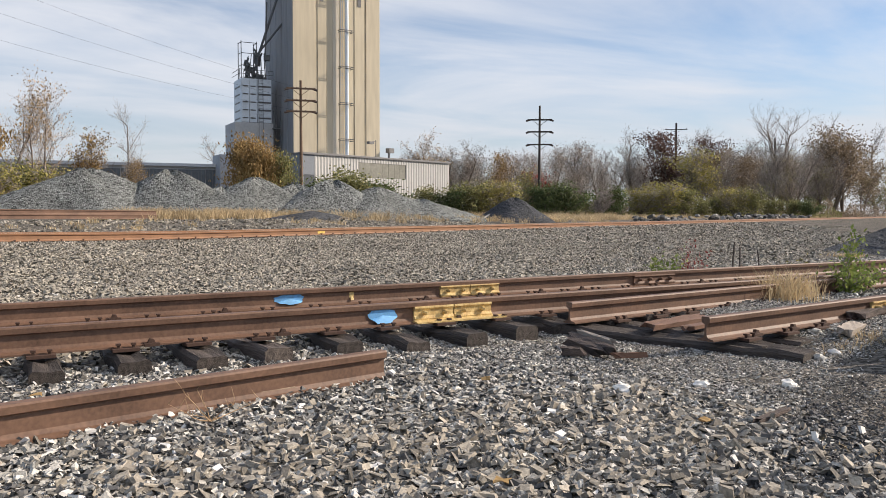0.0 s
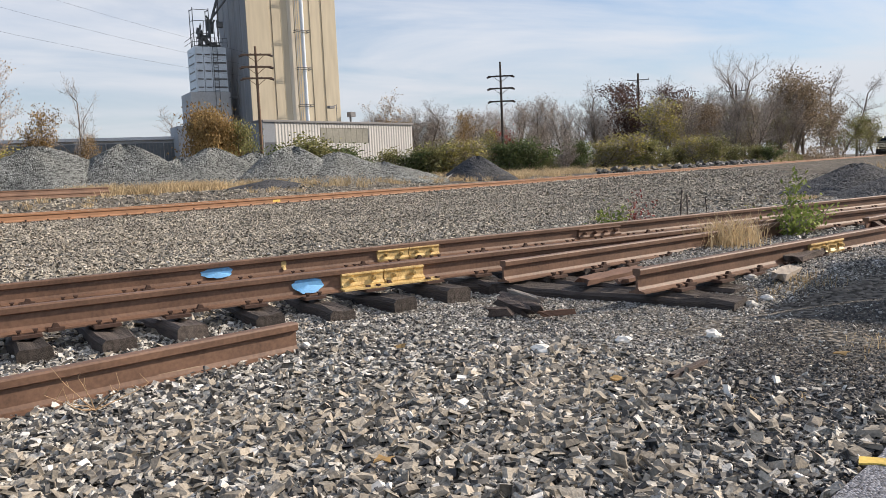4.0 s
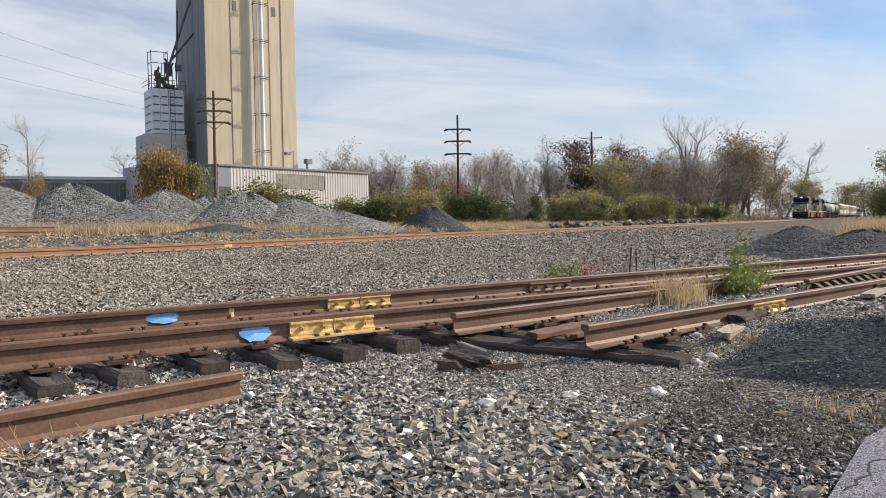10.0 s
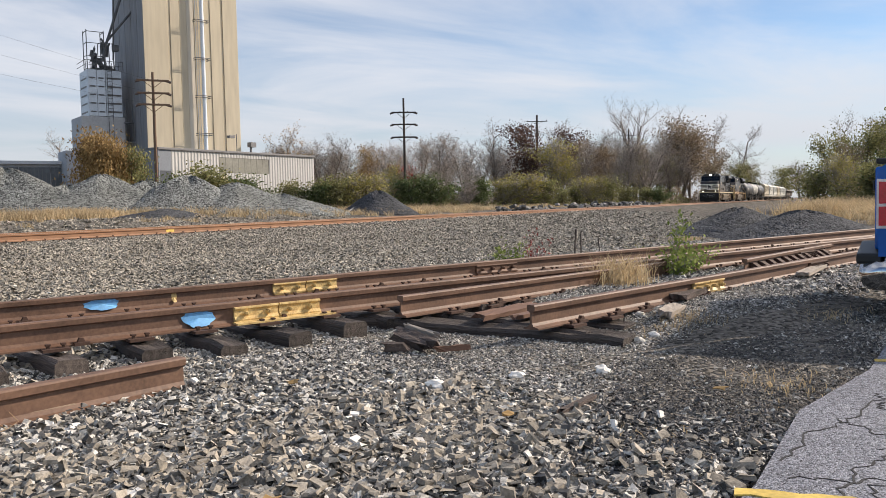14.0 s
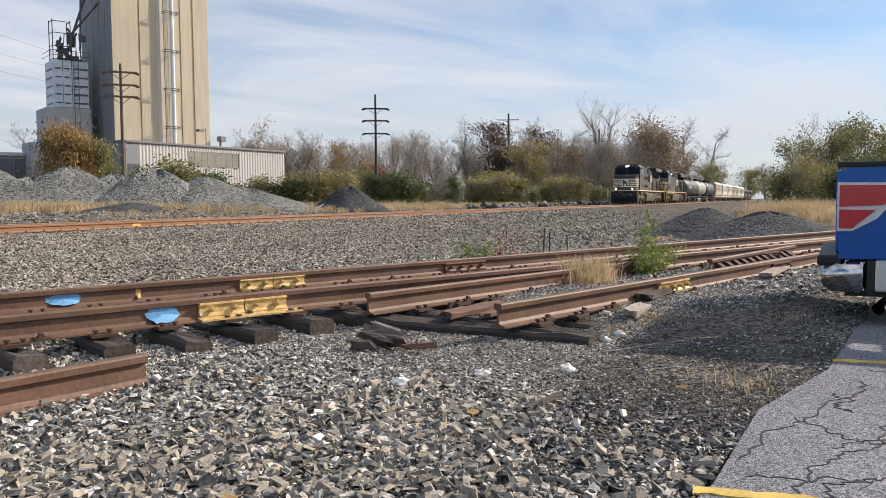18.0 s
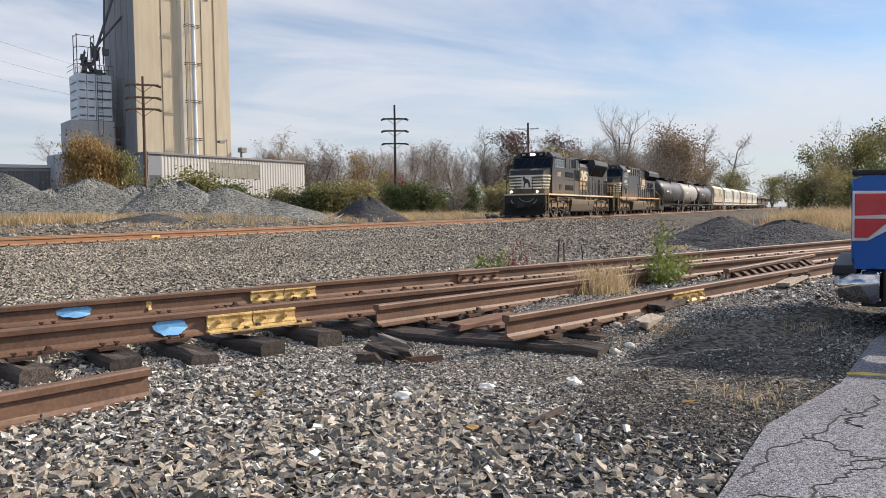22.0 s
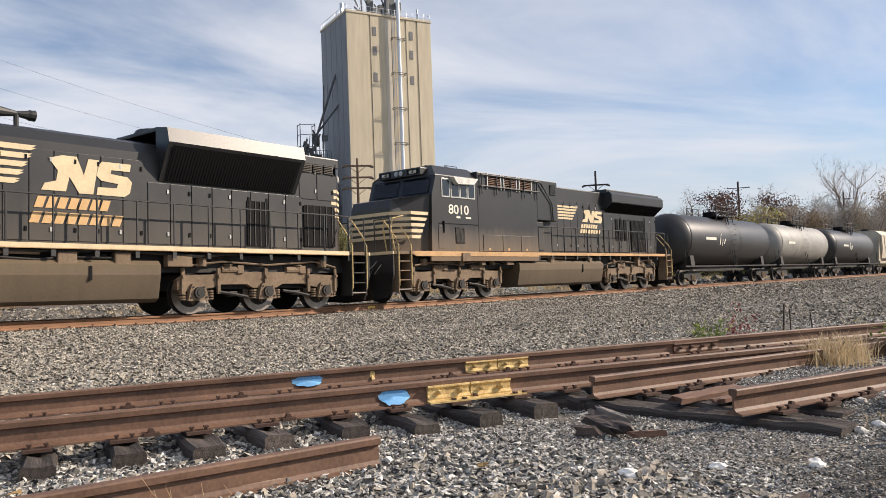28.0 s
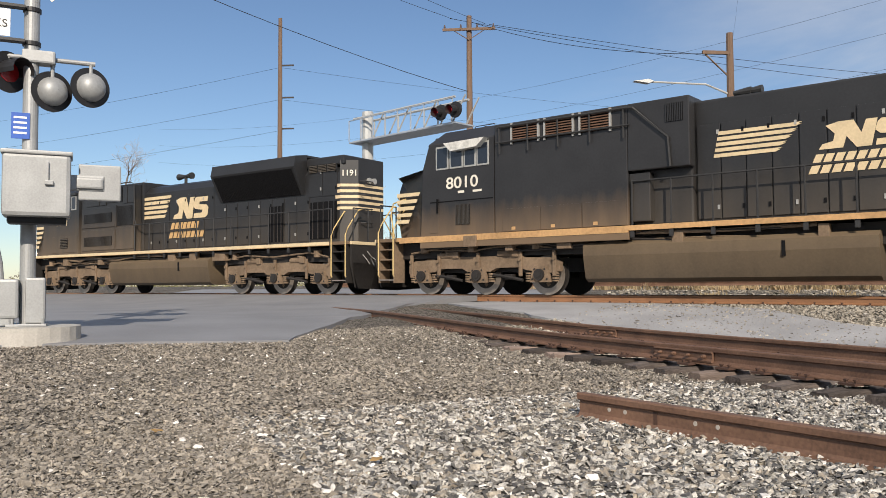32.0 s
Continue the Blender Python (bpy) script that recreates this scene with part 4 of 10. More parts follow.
def hopper_tower():
    t = thing("hopper_tower", "galvanised hopper tower with dark machinery on a grey block base", "tower", pose(33.6, 106.2, 0.3, 0, 0, -3))
    bm = bm_new()
    box(bm, -1.0, 4.6, 0.3, 6.0, 0, 13.2, bevel=0.05)
    part("base_block", bm, material("grey block wall", (0.42, 0.43, 0.44), 0.85, vary=0.15, scale=0.5, fine=4, bump=0.1), t)
    bm = bm_new()
    box(bm, 0.15, 4.15, 0.45, 4.6, 13.2, 19.4)
    part("tower_core", bm, M_GALV_DARK, t)
    for a, b in ((0.0, 1.08), (1.12, 2.2), (2.25, 4.3)):
        bm = bm_new()
        box(bm, a, b, 0.32, 0.46, 13.25, 19.4, bevel=0.03)
        part("cladding_panel", bm, M_GALV, t)
    bm = bm_new()
    box(bm, -0.02, 0.16, 0.47, 4.6, 13.25, 19.4, bevel=0.03)
    part("cladding_panel", bm, M_GALV, t)
    for i in range(5):
        z = 13.75 + i * 1.12
        for a, b, h in ((0.2, 0.9, 0.2), (1.3, 2.0, 0.2), (2.4, 4.2, 0.26)):
            bm = bm_new()
            box(bm, a, b, 0.27, 0.34, z, z + h)
            slot = part("vent_slot", bm, M_TRIM, t)
            bm = bm_new()
            prism(bm, [(0.32, z + h), (0.14, z + h - 0.05), (0.14, z + h - 0.02), (0.32, z + h + 0.04)], a - 0.05, b + 0.05, "x")
            part("slot_hood", bm, M_GALV, slot)
        bm = bm_new()
        box(bm, -0.06, 0.0, 1.0, 3.9, z - 0.05, z + 0.15)
        part("vent_slot", bm, M_TRIM, t)
    bm = bm_new()
    for z in np.arange(13.4, 19.4, 0.45):
        tube(bm, (2.4, 0.05, z), (3.0, 0.05, z), 0.025, n=5)
    for x in (2.4, 3.0):
        tube(bm, (x, 0.05, 9.0), (x, 0.05, 20.4), 0.035, n=5)
    part("cage_ladder", bm, M_GALV_DARK, t)
    bm = bm_new()
    box(bm, -3.0, -1.02, 0.8, 5.5, 0, 8.6, bevel=0.05)
    part("annex_block", bm, material("grey annex wall", (0.40, 0.41, 0.43), 0.85, vary=0.15, scale=0.5, fine=4, bump=0.1), t)
    bm = bm_new()
    for x in np.linspace(-0.3, 4.5, 9):
        tube(bm, (x, 0.1, 19.4), (x, 0.1, 20.6), 0.04, n=5)
    for z in (20.0, 20.6):
        tube(bm, (-0.3, 0.1, z), (4.5, 0.1, z), 0.04, n=5)
        tube(bm, (-0.3, 0.1, z), (-0.3, 4.5, z), 0.04, n=5)
    part("railing", bm, M_GALV_DARK, t)
    rng = random.Random(8)
    for k in range(26):
        bm = bm_new()
        x, y, z = rng.uniform(0.6, 3.9), rng.uniform(0.6, 3.0), 19.4 + rng.uniform(0, 2.9)
        if k % 2:
            tube(bm, (x, y, z), (x + rng.uniform(-0.9, 0.9), y, z + rng.uniform(0.8, 1.8)), rng.uniform(0.10, 0.30), n=8)
            part("duct", bm, M_GALV_DARK, t)
        else:
            box(bm, x, x + rng.uniform(0.3, 0.9), y, y + 0.7, z, z + rng.uniform(0.25, 0.8), bevel=0.03)
            part("motor", bm, M_GALV_DARK, t)
    for u in range(6):
        bm = bm_new()
        tube(bm, (0.6 + u * 0.6, 0.7, 19.4), (1.1 + u * 0.45, 0.7, 22.6 + 0.3 * (u % 3)), 0.06, n=5)
        part("strut", bm, M_GALV_DARK, t)
    bm = bm_new()
    for z in (19.5, 21.2, 22.9, 24.4):
        for a, b in (((0, 0.3), (2.2, 0.3)), ((0, 0.3), (0, 2.0)), ((2.2, 0.3), (2.2, 2.0))):
            tube(bm, (*a, z), (*b, z), 0.05, n=5)
    for x, y in ((0, 0.3), (2.2, 0.3), (0, 2.0), (2.2, 2.0)):
        tube(bm, (x, y, 19.4), (x, y, 24.6), 0.06, n=5)
    part("scaffold", bm, M_GALV_DARK, t)
    for a, b, r in (((2.6, 1.4, 22.5), (5.4, 1.0, 31.2), 0.17), ((2.4, 1.6, 22.8), (8.2, -0.6, 30.6), 0.15), ((5.4, 1.0, 31.2), (6.4, 1.0, 33.4), 0.17), ((3.6, 1.2, 21.0), (3.9, 1.0, 30.5), 0.12)):
        bm = bm_new()
        tube(bm, a, b, r, n=8)
        part("spout", bm, M_GALV_DARK, t)
    bm = bm_new()
    for k in range(5):
        box(bm, 4.35, 5.6, -0.1, 0.5, 2.0 + k * 2.6, 2.12 + k * 2.6)
    for x in (4.5, 5.5):
        tube(bm, (x, 0.0, 0), (x, 0.0, 15), 0.06, n=5)
    part("fire_stair", bm, M_GALV_DARK, t)


hopper_tower()


def corrugated(bm, x0, x1, y, z0, z1, pitch=0.5, deep=0.06):
    """A ribbed steel wall."""
    n = int((x1 - x0) / pitch) * 4
    low = [bm.verts.new((x0 + (x1 - x0) * i / n, y - (deep if i % 4 in (1, 2) else 0), z0)) for i in range(n + 1)]
    top = [bm.verts.new((v.co.x, v.co.y, z1)) for v in low]
    for i in range(n):
        bm.faces.new((low[i], low[i + 1], top[i + 1], top[i]))


def metal_shed():
    t = thing("metal_shed", "long white corrugated steel shed with a dull window strip", "shed", pose(37.4, 93.0, 0.3, 0, 0, 16.2))
    L, D, H = 28.2, 9.0, 8.0
    bm = bm_new()
    box(bm, 0.1, L - 0.1, 0.1, D, 0, H - 0.1)
    part("core", bm, M_TRIM, t)
    for a, b in ((1.9, 9.6), (9.6, 18.8), (18.8, L)):
        bm = bm_new()
        if a == 9.6:
            corrugated(bm, a, b, 0, 0, 5.3)
            corrugated(bm, a, b, 0, 7.4, H)
        else:
            corrugated(bm, a, b, 0, 0, H)
        part("wall_sheet", bm, M_SHED, t)
    for k in range(8):
        bm = bm_new()
        box(bm, 9.7 + k * 1.13, 9.7 + k * 1.13 + 1.09, 0.02, 0.08, 5.3, 7.4)
        part("window_pane", bm, M_FIBRE, t, "dull yellowed fibreglass pane")
    bm = bm_new()
    box(bm, -0.1, L + 0.1, -0.25, D + 0.1, H, H + 0.28, bevel=0.04)
    part("roof_edge", bm, M_TRIM, t)
    bm = bm_new()
    box(bm, 0.1, 1.8, -0.02, 0.1, 0.1, 5.4)
    part("door", bm, M_DOOR, t, "dark blue-grey sliding door")
    bm = bm_new()
    box(bm, -0.05, 0.1, -0.1, D, 0, H)
    box(bm, 0.0, 1.9, -0.05, 0.1, 5.4, H)
    part("end_wall", bm, material("blue-grey end wall", (0.20, 0.22, 0.25), 0.7, vary=0.15), t)
    bm = bm_new()
    tube(bm, (15.6, 3, H), (15.6, 3, H + 3.0), 0.06, n=6)
    tube(bm, (15.6, 3, H + 2.9), (14.6, 3, H + 2.7), 0.05, n=6)
    box(bm, 14.1, 15.0, 2.7, 3.3, H + 2.4, H + 2.75)
    part("yard_lamp", bm, M_TRIM, t)
    bm = bm_new()
    tube(bm, (19.2, 4, H), (19.2, 4, H + 1.6), 0.16, n=8)
    box(bm, 18.9, 19.9, 3.6, 4.4, H + 1.4, H + 2.1)
    part("roof_vent", bm, M_TRIM, t)


metal_shed()


def warehouse():
    t = thing("warehouse", "long low grey warehouse with a band of dark panes", "warehouse", pose(-30, 120.0, 0.2, 0, 0, -9.3))
    L, H = 64, 7.0
    bm = bm_new()
    box(bm, 0, L, 0.3, 14, 0, H)
    part("wall", bm, material("pale grey wall", (0.45, 0.46, 0.48), 0.8, vary=0.12, scale=0.2, fine=2), t)
    bm = bm_new()
    box(bm, -0.3, L + 0.3, -0.3, 14.3, H, H + 0.45, bevel=0.05)
    part("roof", bm, material("pale roof edge", (0.50, 0.52, 0.55), 0.6, vary=0.1), t)
    bm = bm_new()
    box(bm, -1.0, 2.6, 0, 0.1, 3.7, 6.6)
    pane = finish(bm, "window", M_WINDOW)
    bm = bm_new()
    box(bm, -0.03, 0.03, -0.03, 0.02, 3.7, 6.6)
    mullion = finish(bm, "mullion", M_TRIM)
    for k in range(17):
        w = part("window", pane, None, t, m=pose(1.3 + k * 3.75, 0.15, 0))
        for i in range(9):
            part("mullion", mullion, None, w, m=pose(-1.0 + i * 0.45, 0, 0))
    bm = bm_new()
    box(bm, 0, 2.4, 0, 0.16, 0, 4.4, bevel=0.02)
    door = finish(bm, "loading_door", material("white loading door", (0.55, 0.56, 0.58), 0.6, vary=0.2, scale=0.6, fine=3))
    for k in range(5):
        part("loading_door", door, None, t, m=pose(20 + k * 8.4, 0.06, 0))


warehouse()


# ---- stone heaps ----
def heap(name, x, y, r, h, mat, label, seed, squash=1.0, turn=0.0, category="stone heap"):
    """A loose conical heap with slumped, lumpy flanks."""
    rng = np.random.default_rng(seed)
    nr, na = 26, 64
    vs, fs = [(0, 0, h * 0.97)], []
    ph = rng.uniform(0, 6.28, 4)
    for i in range(1, nr + 1):
        k = i / nr
        for j in range(na):
            a = 2 * math.pi * j / na
            rr = r * k * (1 + 0.10 * math.sin(2 * a + ph[0]) + 0.06 * math.sin(5 * a + ph[1]))
            z = 1.08 * h * (1.05 - 1.035 * math.sqrt(k * k + 0.022)) * (1 + 0.06 * math.sin(3 * a + ph[2] + 4 * k)) + rng.normal(0, 0.02) * min(1, h / 2)
            vs.append((rr * math.cos(a), rr * math.sin(a) * squash, z - (0.25 if i == nr else 0)))
    for j in range(na):
        fs.append((0, 1 + j, 1 + (j + 1) % na, 1 + (j + 1) % na))
    q = []
    for i in range(nr - 1):
        for j in range(na):
            a, b = 1 + i * na + j, 1 + i * na + (j + 1) % na
            q.append((a, a + na, b + na, b))
    me = bpy.data.meshes.new(name)
    me.from_pydata(vs, [], [f[:3] for f in fs] + q)
    me.materials.append(mat)
    ob = tagged(new(name, me), label, category)
    ob.matrix_basis = pose(x, y, land_z(x, y) - 0.05, 0, 0, turn)
    return ob


M_HEAP = stony("blue-grey crushed stone", (0.185, 0.193, 0.183), 12.0, 0.8, 0.09)
M_HEAP_DARK = stony("dark screenings", (0.075, 0.077, 0.082), 20.0, 0.7, 0.04)
for i, (x, y, r, h) in enumerate(((5.2, 43.8, 6.2, 2.85), (9.7, 43.2, 5.6, 2.85), (12.4, 41.4, 5.0, 1.85), (14.5, 42.4, 5.4, 2.5), (17.4, 43.2, 5.0, 2.2), (18.9, 40.4, 5.4, 2.4), (21.4, 39.4, 5.2, 2.0), (24.0, 38.4, 4.4, 1.35))):
    heap("stone_heap", x, y, r, h, M_HEAP, "heap of blue-grey crushed stone beyond the main line", 20 + i, 0.95, i * 40)
heap("stone_heap", 32.2, 39.7, 3.1, 1.7, M_HEAP_DARK, "smooth dark heap of fine screenings", 31)
heap("stone_heap", 21.0, 6.4, 2.9, 0.78, M_HEAP_DARK, "low dark heap of gravel beside the siding", 32, 0.8, 20)
heap("stone_heap", 19.0, 3.6, 3.0, 0.72, M_HEAP_DARK, "low dark heap of gravel beside the siding", 33, 0.8, 50)
heap("stone_heap", 14.5, 33.0, 3.2, 0.45, M_HEAP_DARK, "low spread of dark gravel before the heaps", 34, 0.5, 20)


def rubble(x0, y0, x1, y1, n, r, seed):
    rng = random.Random(seed)
    for i in range(n):
        k = rng.random()
        x, y = x0 + (x1 - x0) * k + rng.normalvariate(0, 0.8), y0 + (y1 - y0) * k + rng.normalvariate(0, 0.8)
        s = rng.uniform(0.4, 1) ** 1.5 * r
        up = rng.random() ** 2 * 1.2 * r
        bm = bm_new()
        box(bm, -s, s, -s * rng.uniform(0.5, 1), s * 0.6, -s * 0.4, s * 0.55, bevel=s * 0.2)
        bmesh.ops.rotate(bm, verts=bm.verts, matrix=Euler((rng.uniform(-0.6, 0.6), rng.uniform(-0.6, 0.6), rng.uniform(0, 6))).to_matrix())
        solid("rubble_block", bm, M_RUBBLE, "broken block of grey concrete rubble", "rubble", m=pose(x, y, land_z(x, y) + s * 0.35 + up), group="rubble beside the main line")


M_RUBBLE = material("grey rubble", (0.185, 0.175, 0.16), 0.85, vary=0.45, scale=2, fine=12, bump=0.5, per_object=0.85)
rubble(62.3, 47.6, 97.8, 62.9, 300, 0.36, 4)
rubble(47.6, 42.4, 51.2, 41.6, 70, 0.30, 5)
# a disused track behind the heaps' foot
for off, z in ((12.0, 0.36), (12.17, 0.36), (12.08, 0.54), (13.5, 0.40)):
    a, b = main_at(-40, off, z), main_at(12, off, z + 0.06)
    solid("old_rail", rail_mesh([a, main_at(-14, off, z + 0.03), b], M_RAIL), M_RAIL, "old rusted rail lying in dry grass", "rail")
bm = bm_new()
for k in range(4):
    box(bm, 0, 11, k * 0.5, k * 0.5 + 0.28, 0, 0.22 + 0.06 * (k % 2), bevel=0.02)
solid("tie_stack", bm, M_TIE, "low stack of old dark ties", "ties", m=pose(25.5, 42.6, land_z(25.5, 42.6), 0, 0, 12))
bm = bm_new()
tube(bm, (0, 0, 0), (2.3, 0.4, 0.95), 0.06, n=8)
solid("white_pipe", bm, M_SHED, "white plastic pipe leaning on the dark heap", "pipe", m=pose(29.2, 39.6, land_z(29.2, 39.6), 0, 0, 0))


# ---- poles and wires ----
def sag(a, b, drop, n=14):
    a, b = Vector(a), Vector(b)
    return [a.lerp(b, i / n) - Vector((0, 0, drop * 4 * (i / n) * (1 - i / n))) for i in range(n + 1)]


def wire(a, b, drop=1.0, r=0.02, name="overhead_wire"):
    bm = bm_new()
    rings = []
    r = r * 0.6
    for p in sag(a, b, drop):
        rings.append([bm.verts.new(p + Vector(o)) for o in ((0, 0, r), (r * 0.7, -r * 0.7, 0), (-r * 0.7, r * 0.7, -r))])
    for u, v in zip(rings, rings[1:]):
        for i in range(3):
            bm.faces.new((u[i], u[(i + 1) % 3], v[(i + 1) % 3], v[i]))
    solid(name, bm, M_CABLE, "thin dark overhead wire strung between poles", "wire", group="overhead wires")


def power_pole(x, y, top, arms, half, turn, mat, label, lean=0.0, r=0.16, insul=3):
    z0 = land_z(x, y)
    t = thing("utility_pole", label, "utility pole", pose(x, y, z0 - 0.2, lean, 0, turn))
    h = top - z0 + 0.2
    bm = bm_new()
    tube(bm, (0, 0, 0), (0, 0, h), r * 1.3, r * 0.8, n=10)
    part("pole", bm, mat, t)
    for z in arms:
        bm = bm_new()
        box(bm, -half, half, -0.12 - r, -r + 0.02, z - z0, z - z0 + 0.2, bevel=0.02)
        arm = part("crossarm", bm, mat, t)
        bm = bm_new()
        tube(bm, (-half * 0.55, -r, z - z0), (0, -r, z - z0 - 0.7), 0.035, n=5)
        tube(bm, (half * 0.55, -r, z - z0), (0, -r, z - z0 - 0.7), 0.035, n=5)
        part("brace", bm, mat, arm)
        for k in range(insul):
            u = -half * 0.92 + 2 * half * 0.92 * k / max(1, insul - 1)
            if abs(u) < 0.2:
                continue
            bm = bm_new()
            if len(arms) == 3 and k in (0, insul - 1):
                d = 1 if u > 0 else -1
                tube(bm, (u - d * 0.25, -r, z - z0 + 0.10), (u + d * 0.32, -r, z - z0 - 0.06), 0.11, 0.13, n=8)
            elif len(arms) == 3:
                tube(bm, (u, -r, z - z0 + 0.18), (u, -r, z - z0 + 0.26), 0.06, 0.05, n=8)
            else:
                tube(bm, (u, -r, z - z0 + 0.2), (u, -r, z - z0 + 0.5), 0.09, 0.05, n=8)
            part("insulator", bm, M_INSUL, arm)
    return t


power_pole(66.2, 80.4, 15.1, (13.3, 11.7, 10.0), 1.65, -35, M_POLE_DARK, "dark wooden pole with three crossarms", 0.6, insul=4)
power_pole(159.8, 142.8, 24.2, (22.6,), 2.8, -45, M_POLE_DARK, "tall dark wooden pole with one crossarm", r=0.3)
power_pole(272, 196, 30.0, (27.5, 25.0), 3.6, -50, M_POLE_DARK, "distant dark pole with crossarms", r=0.4)
power_pole(31.5, 78.3, 15.2, (14.4, 13.1, 11.9), 1.6, -18, M_POLE, "brown wooden pole with three crossarms", insul=4)
power_pole(-54.4, 21.2, 21.0, (20.0,), 2.0, 60, M_POLE, "brown wooden pole with one crossarm", r=0.24, insul=4)
tp = power_pole(-36.3, 29.3, 15.5, (), 1, 0, M_POLE, "brown wooden pole with a street lamp arm", r=0.24)
bm = bm_new()
box(bm, -1.7, 0.1, -0.12, 0.05, 14.0, 14.2)
tube(bm, (-1.5, 0, 14.0), (0, 0, 12.6), 0.05, n=5)
part("crossarm", bm, M_POLE, tp, m=pose(0, 0, 0, 0, 0, 70))
bm = bm_new()
pipe(bm, [(0, 0, 11.6), (-1.5, 0, 12.2), (-5.0, 0, 12.3)], 0.06, 6)
part("lamp_arm", bm, M_STEEL, tp, m=pose(0, 0, 0, 0, 0, 70))
bm = bm_new()
prism(bm, [(-5.9, 12.3), (-5.0, 12.42), (-4.7, 12.3), (-5.0, 12.18)], -0.2, 0.2, "y")
part("lamp_head", bm, M_STEEL, tp, m=pose(0, 0, 0, 0, 0, 70))
th = power_pole(-69.0, 10.3, 23.8, (), 1, 0, M_POLE, "slim brown pole with short side brackets", r=0.2)
for z in (19.4, 16.6, 13.9):
    bm = bm_new()
    box(bm, -0.1, 1.2, -0.06, 0.06, z, z + 0.12)
    part("bracket", bm, M_POLE_DARK, th, m=pose(0, 0, 0, 0, 0, 60))


def monopole():
    t = thing("steel_monopole", "tall pale steel transmission pole with upswept arms", "transmission pole", pose(-37.8, 76.0, 0.0, 0, 0, -14))
    bm = bm_new()
    tube(bm, (0, 0, 0), (0, 0, 40), 0.85, 0.42, n=14)
    part("shaft", bm, M_STEEL, t)
    for z in (24.4, 28.2, 31.9, 36.0):
        for s in (-1, 1):
            bm = bm_new()
            tube(bm, (s * 0.4, 0, z), (s * 4.9, 0, z + 0.45), 0.22, 0.11, n=8)
            arm = part("arm", bm, M_STEEL, t)
            bm = bm_new()
            tube(bm, (s * 4.9, 0, z + 0.45), (s * 6.8, -0.5, z - 0.15), 0.06, n=6)
            tube(bm, (s * 4.9, 0, z + 0.45), (s * 6.6, 0.6, z + 0.2), 0.06, n=6)
            part("insulator_string", bm, M_GALV, arm)


monopole()
MP = Matrix(pose(-37.8, 76.0, 0.0, 0, 0, -14))
for z, zz in ((24.4, 11.9), (28.2, 13.1), (31.9, 14.4)):
    wire(MP @ Vector((6.8, 0, z)), (30.6, 78.0, zz), 1.6, 0.012)
    for s in (-1, 1):
        if s < 0:
            wire(MP @ Vector((s * 6.8, 0, z)), (-190, 20 + 8 * s, z + 4), 5, 0.02)
        else:
            wire(MP @ Vector((s * 6.8, 0, z)), (40, -60, z + 12), 3, 0.02)
for a, b, d, r in (((-54.4, 21.2, 20.6), (-36.3, 29.3, 14.3), 0.8, 0.03), ((-36.3, 29.3, 14.2), (-6, 0.5, 14.5), 1.8, 0.035), ((-54.4, 21.2, 15.2), (-40, -22, 22), 1.2, 0.035),
                   ((-54.4, 22.6, 20.6), (-30, -30, 26), 1.5, 0.025), ((-54.4, 19.8, 20.6), (-34, -30, 26), 1.5, 0.025), ((-54.4, 22.9, 20.6), (-45, 120, 24), 2, 0.03), ((-54.4, 19.6, 20.6), (-52, 120, 24), 2, 0.03),
                   ((-69.0, 10.3, 19.5), (-150, -60, 20), 2, 0.016), ((-69.0, 10.3, 16.7), (-150, -60, 17), 2, 0.016), ((-69.0, 10.3, 14.0), (-150, -60, 14), 2, 0.016), ((-69.0, 10.3, 16.7), (-60, 110, 19), 2, 0.016), ((-69.0, 10.3, 19.5), (-62, 110, 22), 2, 0.016)):
    wire(a, b, d, r)


def signal_bridge():
    t = thing("signal_cantilever", "galvanised cantilever signal bridge with two signal heads", "signal bridge", pose(-43.3, 9.1, 0.0, 0, 0, 21))
    bm = bm_new()
    tube(bm, (0, 0, 0), (0, 0, 10.4), 0.32, n=10)
    part("mast", bm, M_STEEL, t)
    bm = bm_new()
    for y in (-0.5, 0.5):
        for z in (8.7, 10.0):
            tube(bm, (-0.6, y, z), (7.2, y, z), 0.07, n=6)
        for k in range(8):
            tube(bm, (k, y, 8.7), (k + (0.9 if k % 2 else 0), y, 10.0), 0.045, n=5)
    part("truss", bm, M_STEEL, t)
    bm = bm_new()
    for k in range(9):
        tube(bm, (-0.8 + k, -0.7, 8.75), (-0.8 + k, -0.7, 9.9), 0.03, n=5)
    tube(bm, (-0.8, -0.7, 9.9), (7.4, -0.7, 9.9), 0.035, n=5)
    box(bm, -0.8, 7.4, -0.7, 0.7, 8.62, 8.7)
    part("walkway", bm, M_GALV, t)
    for x in (6.5, 7.5):
        bm = bm_new()
        tube(bm, (x, -0.75, 9.25), (x, -0.85, 9.25), 0.40, n=18)
        head = part("signal_head", bm, M_CABLE, t)
        bm = bm_new()
        tube(bm, (x, -0.85, 9.25), (x, -1.3, 9.2), 0.2, 0.24, n=12, caps=False)
        part("hood", bm, M_CABLE, head)
        bm = bm_new()
        tube(bm, (x, -0.86, 9.25), (x, -0.9, 9.25), 0.17, n=12)
        part("lens", bm, glow("red signal lens", (0.7, 0.03, 0.04), 1.2), head, "lit red lens")


signal_bridge()



